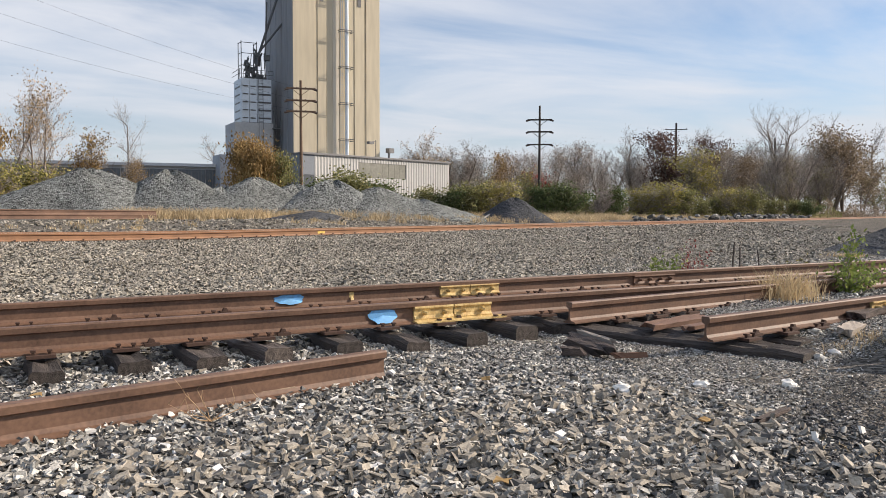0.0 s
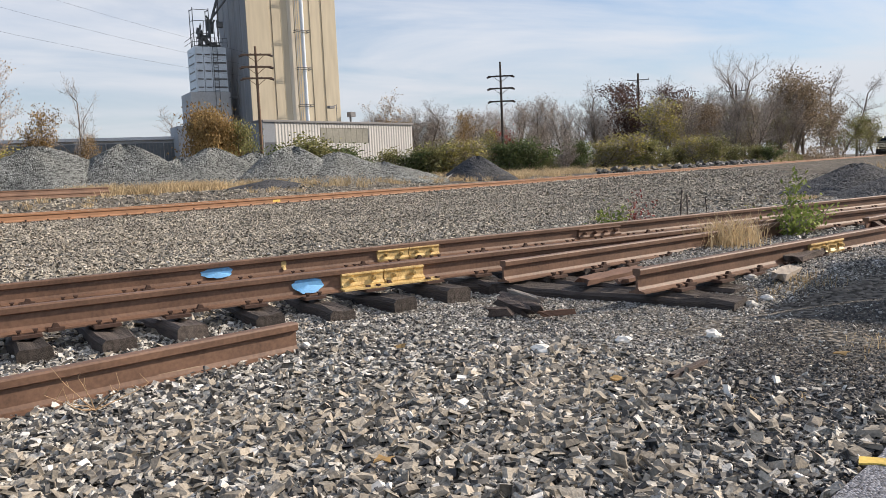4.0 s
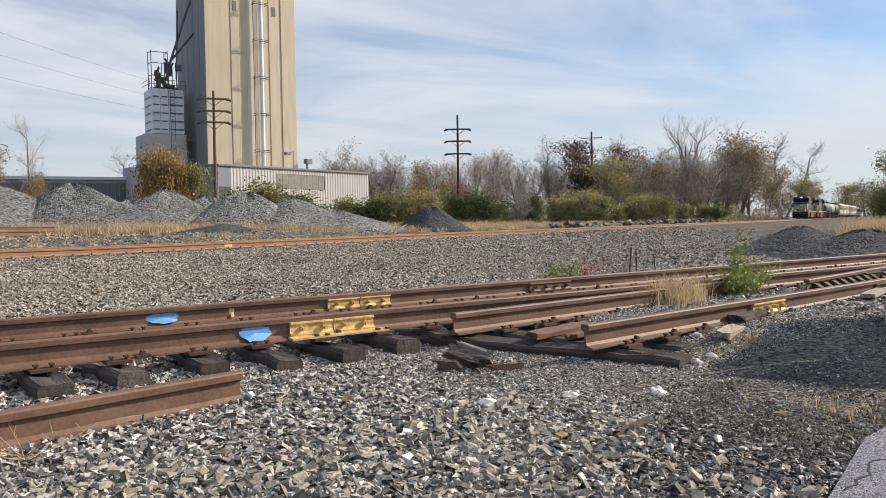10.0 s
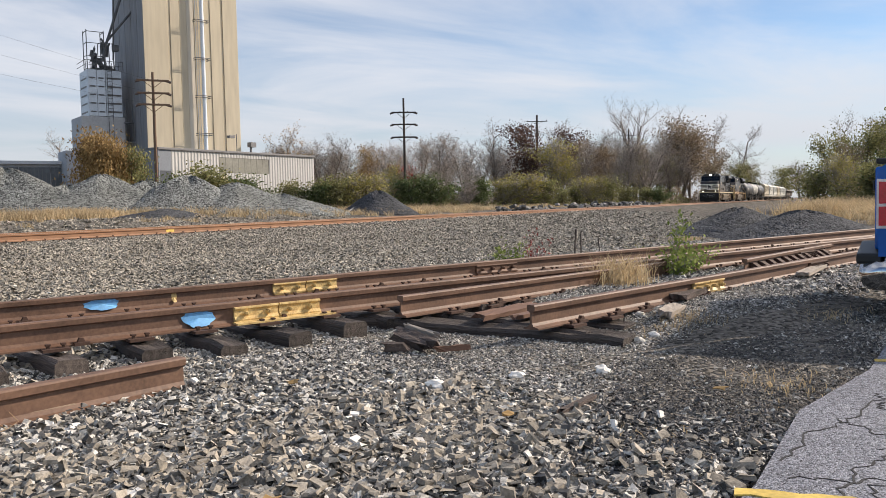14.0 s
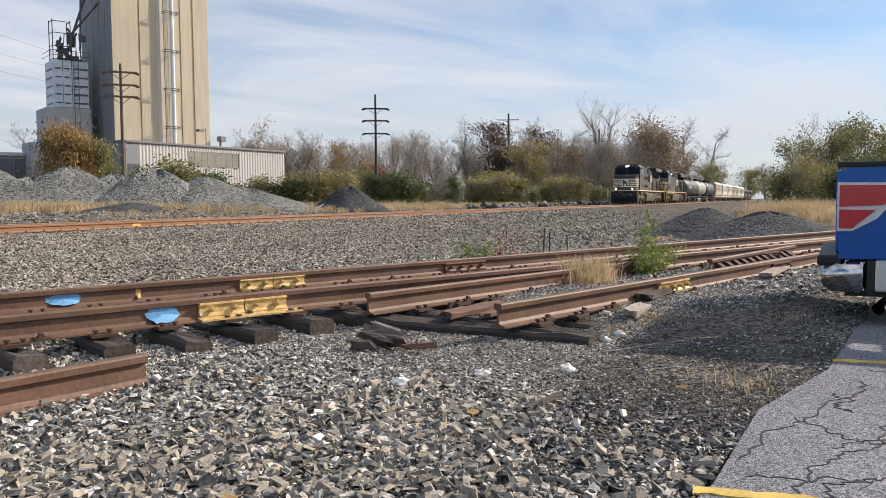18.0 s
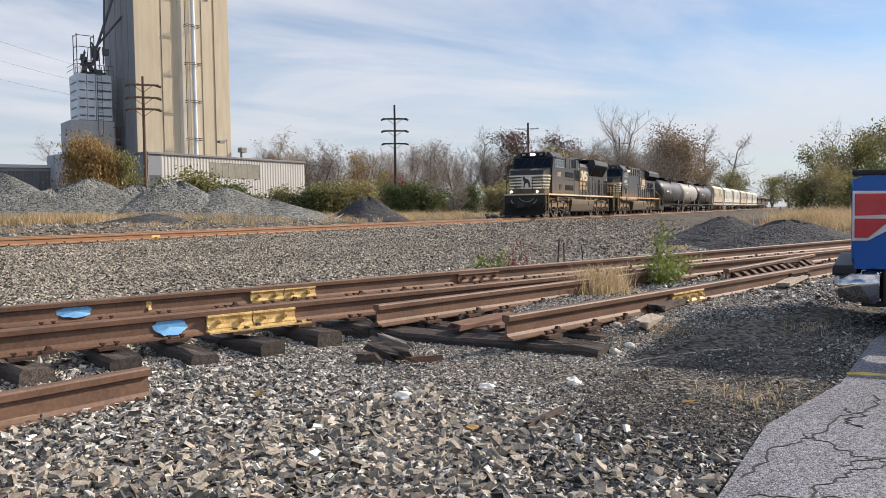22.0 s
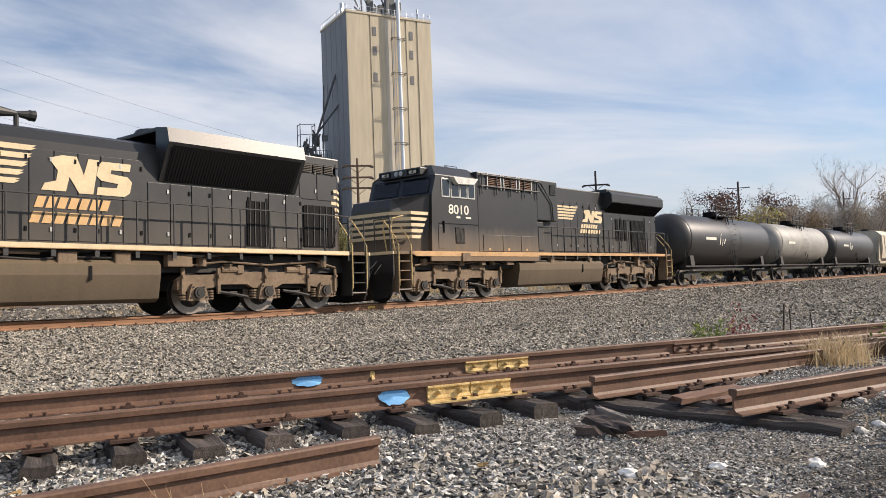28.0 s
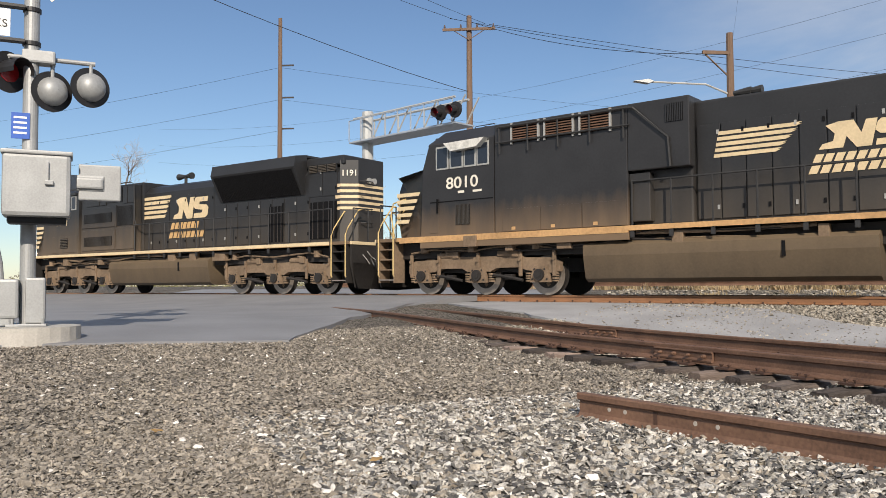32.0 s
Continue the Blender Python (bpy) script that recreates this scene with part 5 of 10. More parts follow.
# ---- plants ----
def leafy(name, a, b, vary=0.5):
    """A leaf colour between two tones, piece by piece, with light through the blade."""
    m = bpy.data.materials.new(name)
    m.use_nodes = True
    n, l = m.node_tree.nodes, m.node_tree.links
    bs = n["Principled BSDF"]
    g = n.new("ShaderNodeNewGeometry")
    ramp = n.new("ShaderNodeValToRGB")
    ramp.color_ramp.elements[0].color, ramp.color_ramp.elements[1].color = (*a, 1), (*b, 1)
    l.new(g.outputs["Random Per Island"], ramp.inputs[0])
    co = n.new("ShaderNodeTexCoord")
    t = n.new("ShaderNodeTexNoise")
    t.inputs["Scale"].default_value, t.inputs["Detail"].default_value = 0.6, 4
    l.new(co.outputs["Object"], t.inputs["Vector"])
    mr = n.new("ShaderNodeMapRange")
    mr.inputs["From Min"].default_value, mr.inputs["From Max"].default_value = 0.3, 0.7
    mr.inputs["To Min"].default_value, mr.inputs["To Max"].default_value = 1 - vary, 1 + vary
    l.new(t.outputs[0], mr.inputs["Value"])
    mm = n.new("ShaderNodeMix")
    mm.data_type, mm.blend_type = "RGBA", "MULTIPLY"
    mm.inputs["Factor"].default_value = 1
    l.new(ramp.outputs[0], mm.inputs[6])
    l.new(mr.outputs[0], mm.inputs[7])
    l.new(mm.outputs[2], bs.inputs["Base Color"])
    bs.inputs["Roughness"].default_value, bs.inputs["Specular IOR Level"].default_value = 0.75, 0.2
    tr = n.new("ShaderNodeBsdfTranslucent")
    l.new(mm.outputs[2], tr.inputs["Color"])
    mx = n.new("ShaderNodeMixShader")
    mx.inputs[0].default_value = 0.3
    l.new(bs.outputs[0], mx.inputs[1])
    l.new(tr.outputs[0], mx.inputs[2])
    l.new(mx.outputs[0], n["Material Output"].inputs["Surface"])
    return m


M_BARK = material("grey-brown bark", (0.18, 0.15, 0.125), 0.9, vary=0.4, scale=1.5, fine=14, bump=0.6, per_object=0.3)
M_TWIG = material("grey twigs", (0.33, 0.29, 0.26), 0.9, vary=0.3, scale=1, fine=10, bump=0, islands=0.3, per_object=0.3)
L_OLIVE = leafy("olive leaves", (0.14, 0.152, 0.065), (0.33, 0.305, 0.13))
L_YELLOWGREEN = leafy("yellow-green leaves", (0.27, 0.26, 0.08), (0.54, 0.46, 0.16))
L_GREEN = leafy("deep green leaves", (0.065, 0.095, 0.04), (0.17, 0.20, 0.085))
L_ORANGE = leafy("orange-brown leaves", (0.21, 0.13, 0.055), (0.44, 0.31, 0.14))
L_TAN = leafy("pale orange leaves", (0.36, 0.22, 0.09), (0.55, 0.38, 0.18))
L_BROWN = leafy("dull brown leaves", (0.19, 0.145, 0.10), (0.36, 0.285, 0.20))
L_HAZE = leafy("grey-brown dead leaves", (0.22, 0.18, 0.145), (0.38, 0.32, 0.26))
L_PURPLE = leafy("purple-brown leaves", (0.075, 0.046, 0.040), (0.165, 0.105, 0.085))
L_RED = leafy("dark red leaves", (0.248, 0.046, 0.046), (0.434, 0.109, 0.093))
L_BRIGHT = leafy("bright green leaves", (0.13, 0.19, 0.045), (0.33, 0.38, 0.11), 0.35)
L_GRASS = leafy("dry straw", (0.42, 0.32, 0.19), (0.68, 0.54, 0.34), 0.3)


def limbs(segs, sides):
    """One mesh's arrays for round tapered limbs."""
    s = np.array(segs, float)
    p, q, r0, r1 = s[:, :3], s[:, 3:6], s[:, 6], s[:, 7]
    d = q - p
    d /= np.linalg.norm(d, axis=1)[:, None] + 1e-9
    ref = np.where(np.abs(d[:, 2:3]) > 0.9, np.array([[1.0, 0, 0]]), np.array([[0, 0, 1.0]]))
    u = np.cross(d, ref)
    u /= np.linalg.norm(u, axis=1)[:, None]
    w = np.cross(d, u)
    a = np.arange(sides) * 2 * math.pi / sides
    ring = u[:, None, :] * np.cos(a)[None, :, None] + w[:, None, :] * np.sin(a)[None, :, None]
    v = np.concatenate([p[:, None] + ring * r0[:, None, None], q[:, None] + ring * r1[:, None, None]], 1)
    i = np.arange(sides)
    f = np.stack([i, (i + 1) % sides, (i + 1) % sides + sides, i + sides], -1)
    f = (f[None] + (np.arange(len(s)) * 2 * sides)[:, None, None]).reshape(-1, 4)
    return v.reshape(-1, 3), f


def leaves(rng, centres, spread, n, size, droop=0.0):
    c = centres[rng.integers(0, len(centres), n)] + rng.normal(0, 1, (n, 3)) * np.array(spread)
    c[:, 2] = np.maximum(c[:, 2], 0.03)
    a, b = rng.normal(0, 1, (n, 3)), rng.normal(0, 1, (n, 3))
    a[:, 2] -= droop
    a /= np.linalg.norm(a, axis=1)[:, None]
    b -= a * np.sum(a * b, 1)[:, None]
    b /= np.linalg.norm(b, axis=1)[:, None]
    k = (size[0] + (size[1] - size[0]) * rng.random(n))[:, None]
    v = np.stack([c - a * k, c + b * k * 0.45, c + a * k, c - b * k * 0.45], 1)
    return v.reshape(-1, 3), np.arange(4 * n).reshape(n, 4)


def grow(rng, height, wide, first=0.25, stems=1, levels=3, up=0.5, kids=(4, 3, 2), lean=0.08):
    """Limbs of a tree: thick ones, fine ones, and the points along the fine ones."""
    thick, fine, tips = [], [], []

    def run(p, d, length, r, level):
        n = (7, 5, 3, 2)[level]
        for i in range(n):
            k = (i + 1) / n
            d = d + rng.normal(0, 0.10 + 0.05 * level, 3) + np.array((0, 0, up * 0.09))
            d = d / np.linalg.norm(d)
            q = p + d * length / n
            r1 = max(r * (1 - 0.8 / n), 0.012)
            (thick if level < 2 else fine).append((*p, *q, r, r1))
            if level >= 2:
                tips.append(q)
            if level < levels and not (level == 0 and k < first):
                for _ in range(kids[level]):
                    if rng.random() < 0.25:
                        continue
                    az = rng.uniform(0, 2 * math.pi)
                    side = np.array((math.cos(az), math.sin(az), rng.uniform(0.0, 0.5)))
                    out = d * rng.uniform(0.35, 0.8) + side * wide
                    run(q, out / np.linalg.norm(out), length * rng.uniform(0.30, 0.52) * (1.1 - 0.45 * k if level == 0 else 1), r1 * rng.uniform(0.35, 0.55), level + 1)
            p, r = q, r1

    for i in range(stems):
        a = rng.uniform(0, 6.28)
        s = lean if stems == 1 else 0.3
        run(np.array((math.cos(a), math.sin(a), 0)) * (0.02 * height if stems > 1 else 0), np.array((math.cos(a) * s, math.sin(a) * s, 1.0)), height * rng.uniform(0.78, 0.9), height * 0.016 + 0.02, 0)
    return thick, fine, np.array(tips)


def tree_kit(seed, height, wide=0.7, first=0.25, stems=1, kids=(4, 3, 2), leaf=None, count=0, size=(0.12, 0.25), puff=0.5, droop=0.0, twigs=True, up=0.5, only_top=0.0):
    """Meshes for a kind of tree: trunk with limbs, twigs, leaves."""
    rng = np.random.default_rng(seed)
    thick, fine, tips = grow(rng, height, wide, first, stems, kids=kids, up=up)
    height = float(np.percentile(tips[:, 2], 99.5))
    kit = [("trunk", mesh_np("trunk", *limbs(thick, 6), M_BARK, smooth=True))]
    if twigs:
        kit.append(("twig_crown", mesh_np("twig_crown", *limbs(fine, 3), M_TWIG)))
    if count:
        c = tips if not only_top else tips[tips[:, 2] > only_top * height]
        kit.append(("crown", mesh_np("crown", *leaves(rng, c, (puff, puff, puff * 0.8), count, size, droop), leaf)))
    return height, kit


KITS = {
    "bare": [tree_kit(100 + i, 14, 0.55, 0.25, 1, (4, 4, 3)) for i in range(5)],
    "tall": [tree_kit(110 + i, 22, 0.5, 0.45, 1, (4, 3, 2)) for i in range(2)],
    "spread": [tree_kit(115 + i, 15, 0.95, 0.25, 1, (4, 3, 2)) for i in range(2)],
    "hazy": [tree_kit(120 + i, 13, 0.7, 0.15, 2, (4, 4, 2), L_HAZE, 2600, (0.06, 0.14), 0.5) for i in range(3)],
    "brown": [tree_kit(130 + i, 15, 0.9, 0.2, 2, (4, 3, 2), L_BROWN, 5500, (0.12, 0.26), 0.7, twigs=False) for i in range(2)],
    "purple": [tree_kit(140, 15, 1.0, 0.25, 1, (4, 3, 2), L_PURPLE, 6500, (0.14, 0.3), 0.75, twigs=False)],
    "orange": [tree_kit(150 + i, 9, 0.7, 0.2, 1, (4, 3, 2), L_ORANGE, 2600, (0.10, 0.20), 0.45) for i in range(2)],
    "sparse": [tree_kit(160 + i, 13, 0.55, 0.3, 1, (4, 3, 2), L_TAN, 1300, (0.09, 0.17), 0.4, only_top=0.35) for i in range(2)],
    "yellow": [tree_kit(170 + i, 8, 0.75, 0.15, 2, (4, 3, 2), L_YELLOWGREEN, 2600, (0.09, 0.18), 0.45) for i in range(2)],
    "olive": [tree_kit(180 + i, 9, 0.8, 0.12, 2, (4, 3, 2), L_OLIVE, 5000, (0.10, 0.20), 0.5, twigs=False) for i in range(2)],
    "willow": [tree_kit(190, 9, 0.9, 0.2, 2, (4, 3, 2), L_ORANGE, 4500, (0.10, 0.26), 0.5, droop=1.6, twigs=False)],
    "bush_green": [tree_kit(200 + i, 3.4, 1.1, 0.0, 4, (3, 3, 2), L_GREEN, 3000, (0.08, 0.17), 0.35, twigs=False) for i in range(2)],
    "bush_olive": [tree_kit(210 + i, 3.4, 1.1, 0.0, 4, (3, 3, 2), L_OLIVE, 2600, (0.07, 0.16), 0.38, twigs=False) for i in range(2)],
    "bush_yellow": [tree_kit(220 + i, 3.6, 1.1, 0.0, 4, (3, 3, 2), L_YELLOWGREEN, 2400, (0.07, 0.15), 0.38) for i in range(2)],
    "bush_red": [tree_kit(230, 3.2, 0.9, 0.0, 3, (3, 3, 2), L_RED, 1200, (0.07, 0.14), 0.35)],
    "bush_twig": [tree_kit(240, 3.4, 1.0, 0.0, 4, (3, 3, 2), L_BROWN, 350, (0.06, 0.12), 0.3)],
    "vine": [tree_kit(250, 5.2, 0.55, 0.0, 3, (4, 3, 2), L_ORANGE, 9500, (0.07, 0.16), 0.42, droop=1.5, twigs=False)],
    "vine_green": [tree_kit(251, 5.0, 0.45, 0.0, 2, (4, 3, 2), L_OLIVE, 2600, (0.08, 0.18), 0.32, droop=1.5, twigs=False)],
}
WORDS = {
    "bare": ("tree", "slim grey bare tree in the autumn wood"), "tall": ("tree", "tall bare tree above the autumn wood"), "spread": ("tree", "bare tree with a wide rounded crown"),
    "hazy": ("tree", "grey-brown tree with few leaves remaining"), "brown": ("tree", "broad tree with dull brown autumn leaves"), "purple": ("tree", "broad tree with dark purple-brown leaves"),
    "orange": ("tree", "small tree with orange autumn leaves"), "sparse": ("tree", "slender tree with sparse pale orange leaves"), "yellow": ("tree", "small tree with thin yellow-green leaves"),
    "olive": ("tree", "dense olive-green tree with a ragged crown"), "willow": ("tree", "drooping tree with orange-yellow leaves"), "bush_green": ("bush", "dense dark green bush at the wood's edge"),
    "bush_olive": ("bush", "olive-green bush at the wood's edge"), "bush_yellow": ("bush", "yellow-green bush turning in autumn"), "bush_red": ("bush", "bush with dark red autumn leaves"),
    "bush_twig": ("bush", "leafless grey-brown thicket bush"), "vine": ("bush", "tall clump of orange-brown vines beside the elevator"), "vine_green": ("bush", "tall clump of olive-green vines beside the elevator"),
}
EYE = (-0.61, -5.74)
_count = {}


def plant(kind, az, dist, h, wide=1.0, base=None):
    """Sets a plant of a kind at a bearing and distance from the parking lot's corner, with its height."""
    x, y = EYE[0] + dist * math.cos(radians(az)), EYE[1] + dist * math.sin(radians(az))
    return plant_at(kind, x, y, h, wide, base)


def plant_at(kind, x, y, h, wide=1.0, base=None):
    i = _count[kind] = _count.get(kind, -1) + 1
    kit = KITS[kind][i % len(KITS[kind])]
    name, label = WORDS[kind]
    k = h / kit[0]
    t = thing(name, label, name, pose(x, y, land_z(x, y) - 0.05 if base is None else base, 0, 0, (i * 137) % 360) @ Matrix.Diagonal((k * wide, k * wide, k, 1)), group="autumn trees round the yard" if name == "tree" else "bushes round the yard")
    for nm, me in kit[1]:
        part(nm, me, None, t)
    return t


rng = random.Random(5)
# the wood beyond the yard: the bare trees in their rows, then the ones that stand out
for i in range(46):
    az = 33.5 + i * 0.6
    plant("bare" if i % 4 else "hazy", az + rng.uniform(-0.3, 0.3), rng.uniform(146, 176), rng.uniform(10.5, 13.4), rng.uniform(0.8, 1.1))
for i in range(36):
    plant("bare", 33 + i * 0.85 + rng.uniform(-0.4, 0.4), rng.uniform(185, 230), rng.uniform(13, 16.5))
for kind, az, d, h, w in (("sparse", 58.6, 150, 15.5, 1.2), ("hazy", 57.6, 148, 13.5, 1.2), ("orange", 54.9, 145, 11.2, 0.9), ("yellow", 53.1, 140, 8.0, 0.9), ("bush_red", 52.2, 141, 7.5, 0.8), ("hazy", 49.6, 140, 12.5, 1.0), ("bare", 48.2, 138, 11.0, 1.0), ("spread", 45.6, 160, 17.0, 1.0), ("purple", 42.9, 160, 15.6, 1.1), ("purple", 41.3, 163, 14.4, 1.0), ("spread", 40.6, 185, 19.5, 0.8), ("yellow", 40.9, 150, 11.5, 1.2), ("brown", 39.6, 158, 12.2, 1.0), ("brown", 38.6, 160, 12.0, 1.0), ("hazy", 37.9, 170, 14.5, 1.3),
                         ("tall", 36.7, 190, 24.0, 1.0), ("tall", 36.0, 188, 24.5, 0.9), ("tall", 34.6, 192, 22.0, 0.9), ("brown", 37.0, 172, 11.0, 1.1), ("yellow", 36.2, 168, 12.0, 0.9), ("olive", 35.3, 175, 11.5, 0.9), ("brown", 34.2, 182, 16.0, 1.1), ("brown", 33.2, 178, 17.5, 1.25), ("brown", 32.4, 186, 16.5, 1.15), ("olive", 33.8, 174, 9.5, 1.0), ("spread", 30.6, 225, 22.5, 1.0), ("spread", 29.4, 232, 20.5, 1.0), ("olive", 30.3, 215, 10.0, 1.2), ("olive", 29.1, 222, 9.0, 1.2), ("brown", 31.4, 205, 13.0, 1.0), ("brown", 28.4, 330, 14.0, 1.2), ("olive", 26.6, 380, 14.0, 1.4), ("hazy", 25.6, 420, 18.0, 1.6), ("brown", 24.7, 330, 11.0, 1.4), ("olive", 25.2, 260, 8.0, 1.3)):
    plant(kind, az, d, h, w)
# bushes along the wood's foot
for i in range(24):
    plant(("bush_green", "bush_olive", "bush_olive", "bush_twig")[i % 4], 34.5 + i * 1.1 + rng.uniform(-0.3, 0.3), rng.uniform(130, 142), rng.uniform(1.8, 3.4), 1.3)
for az, d, h, w, k in ((60.0, 96, 3.6, 1.3, "bush_olive"), (58.6, 95, 3.4, 1.2, "bush_green"), (57.4, 96, 4.2, 1.3, "bush_olive"), (56.2, 97, 3.8, 1.4, "bush_yellow"), (54.8, 98, 4.4, 1.4, "bush_yellow"), (51.6, 92, 3.8, 1.3, "bush_green"), (50.6, 93, 3.9, 1.2, "bush_green"), (46.8, 112, 4.0, 1.2, "bush_green"), (45.2, 118, 4.0, 1.4, "bush_yellow"), (43.9, 118, 4.8, 1.4, "bush_yellow"), (42.3, 120, 4.0, 1.3, "bush_olive"), (39.0, 128, 4.4, 1.2, "bush_yellow"), (38.0, 130, 4.4, 1.2, "bush_olive"), (47.9, 110, 4.0, 1.1, "bush_twig"), (62.5, 88, 3.2, 1.2, "bush_green"), (64.6, 84, 3.9, 1.6, "bush_green"), (66.4, 80, 4.6, 1.5, "bush_olive"), (67.8, 80, 3.8, 1.3, "bush_green")):
    plant(k, az, d, h, w)
# the clump beyond the low dark heaps
for kind, az, d, h, w in (("spread", 23.1, 72, 7.9, 0.65), ("olive", 22.9, 66, 5.6, 0.85), ("olive", 21.9, 68, 6.4, 0.9), ("olive", 20.4, 66, 6.6, 0.9), ("hazy", 21.2, 78, 7.8, 0.8), ("brown", 22.8, 60, 4.6, 0.8), ("yellow", 22.4, 58, 3.9, 0.9), ("bush_green", 20.3, 55, 3.4, 1.2), ("bush_olive", 24.2, 66, 3.2, 1.2), ("bush_olive", 21.3, 56, 3.0, 1.3), ("olive", 18.6, 66, 5.8, 1.0), ("olive", 16.4, 62, 5.4, 1.0), ("bush_green", 18.5, 54, 3.4, 1.3), ("hazy", 17.3, 72, 7.0, 0.9), ("bush_olive", 16.5, 54, 3.4, 1.3), ("olive", 14, 60, 5.4, 1.0)):
    plant(kind, az, d, h, w)
# the row by the warehouse
for kind, az, d, h, w in (("willow", 92.0, 62, 6.8, 0.9), ("willow", 90.6, 66, 7.6, 0.85), ("sparse", 88.9, 74, 11.8, 0.8), ("sparse", 87.4, 76, 12.6, 0.85), ("bare", 86.3, 76, 10.6, 0.7), ("sparse", 85.5, 78, 12.0, 0.65), ("orange", 83.0, 70, 6.6, 0.8), ("spread", 80.7, 66, 8.6, 0.55), ("orange", 80.4, 65, 4.4, 0.8), ("spread", 75.0, 150, 14.0, 0.9), ("bare", 93.5, 80, 11.5, 0.9), ("orange", 94.6, 64, 7.6, 1.0), ("bush_green", 89.6, 58, 3.5, 1.2), ("bush_yellow", 88.3, 57, 3.2, 1.2), ("bush_olive", 87.0, 58, 3.3, 1.3), ("bush_yellow", 85.7, 58, 3.3, 1.1), ("bush_green", 91.3, 58, 3.6, 1.2), ("hazy", 96, 90, 13, 1.1), ("orange", 98, 84, 10, 1.1), ("hazy", 61.0, 150, 12.0, 1.0), ("spread", 66.8, 190, 16.0, 1.0)):
    plant(kind, az, d, h, w)
plant_at("vine", 24.8, 74.4, 8.0, 0.85)
plant_at("vine", 26.0, 74.0, 6.6, 0.85)
plant_at("vine_green", 27.2, 73.0, 6.6, 0.8)
plant_at("vine_green", 24.0, 71.0, 3.8, 1.2)
# thin trees beyond the road
for kind, x, y, h, w in (("spread", -64, 16, 11.0, 0.8), ("bare", -78, 20, 12.0, 1.0), ("spread", -72, -4, 12.0, 0.9), ("bush_olive", -40, 14, 2.4, 1.3), ("bare", -30, 58, 9.0, 0.8), ("hazy", -18, 60, 8.0, 0.9), ("spread", -46, 47, 9.0, 0.9)):
    plant_at(kind, x, y, h, w)


def undergrowth(name, az0, az1, dist, deep, h, n, size, mat, label, seed):
    """A thicket in one strip: many small leaf clumps from the ground up, thinner towards the top, its height uneven."""
    r = np.random.default_rng(seed)
    az = np.radians(r.uniform(az0, az1, n))
    d = r.uniform(dist, dist + deep, n)
    x, y = EYE[0] + d * np.cos(az), EYE[1] + d * np.sin(az)
    top = h * (0.55 + 0.45 * np.sin(az * 61 + seed) * np.sin(az * 143 + 2 * seed) + 0.25 * np.sin(az * 317))
    z = land(x, y) + np.maximum(top, 0.3 * h) * r.random(n) ** 1.5
    a, b = r.normal(0, 1, (n, 3)), r.normal(0, 1, (n, 3))
    a[:, 2] += 0.8
    a /= np.linalg.norm(a, axis=1)[:, None]
    b -= a * np.sum(a * b, 1)[:, None]
    b /= np.linalg.norm(b, axis=1)[:, None]
    k = (size[0] + (size[1] - size[0]) * r.random(n))[:, None]
    c = np.stack([x, y, z], -1)
    v = np.stack([c - a * k, c + b * k * 0.4, c + a * k, c - b * k * 0.4], 1)
    return tagged(new(name, mesh_np(name, v.reshape(-1, 3), np.arange(4 * n).reshape(n, 4), mat)), label, "undergrowth", kind="stuff")


undergrowth("undergrowth", 31.5, 63, 150, 16, 3.6, 24000, (0.10, 0.26), L_BROWN, "brown autumn thicket under the trees", 1)
undergrowth("undergrowth", 32.5, 63, 136, 10, 1.9, 14000, (0.08, 0.20), L_OLIVE, "olive undergrowth along the wood's edge", 2)
undergrowth("undergrowth", 30, 63, 185, 20, 9.0, 16000, (0.14, 0.34), L_HAZE, "grey-brown twigs and dead leaves deep in the wood", 3)
undergrowth("undergrowth", 99, 205, 250, 20, 6.0, 16000, (0.2, 0.5), L_HAZE, "grey-brown hedges beyond the road", 6)
undergrowth("undergrowth", 99, 205, 235, 12, 3.4, 10000, (0.2, 0.45), L_OLIVE, "olive hedges beyond the road", 7)
undergrowth("undergrowth", 13, 24, 57, 8, 2.2, 7000, (0.06, 0.16), L_OLIVE, "olive undergrowth behind the dry grass", 4)
undergrowth("undergrowth", 84, 99, 58, 6, 1.8, 6000, (0.06, 0.16), L_OLIVE, "olive undergrowth before the warehouse", 5)


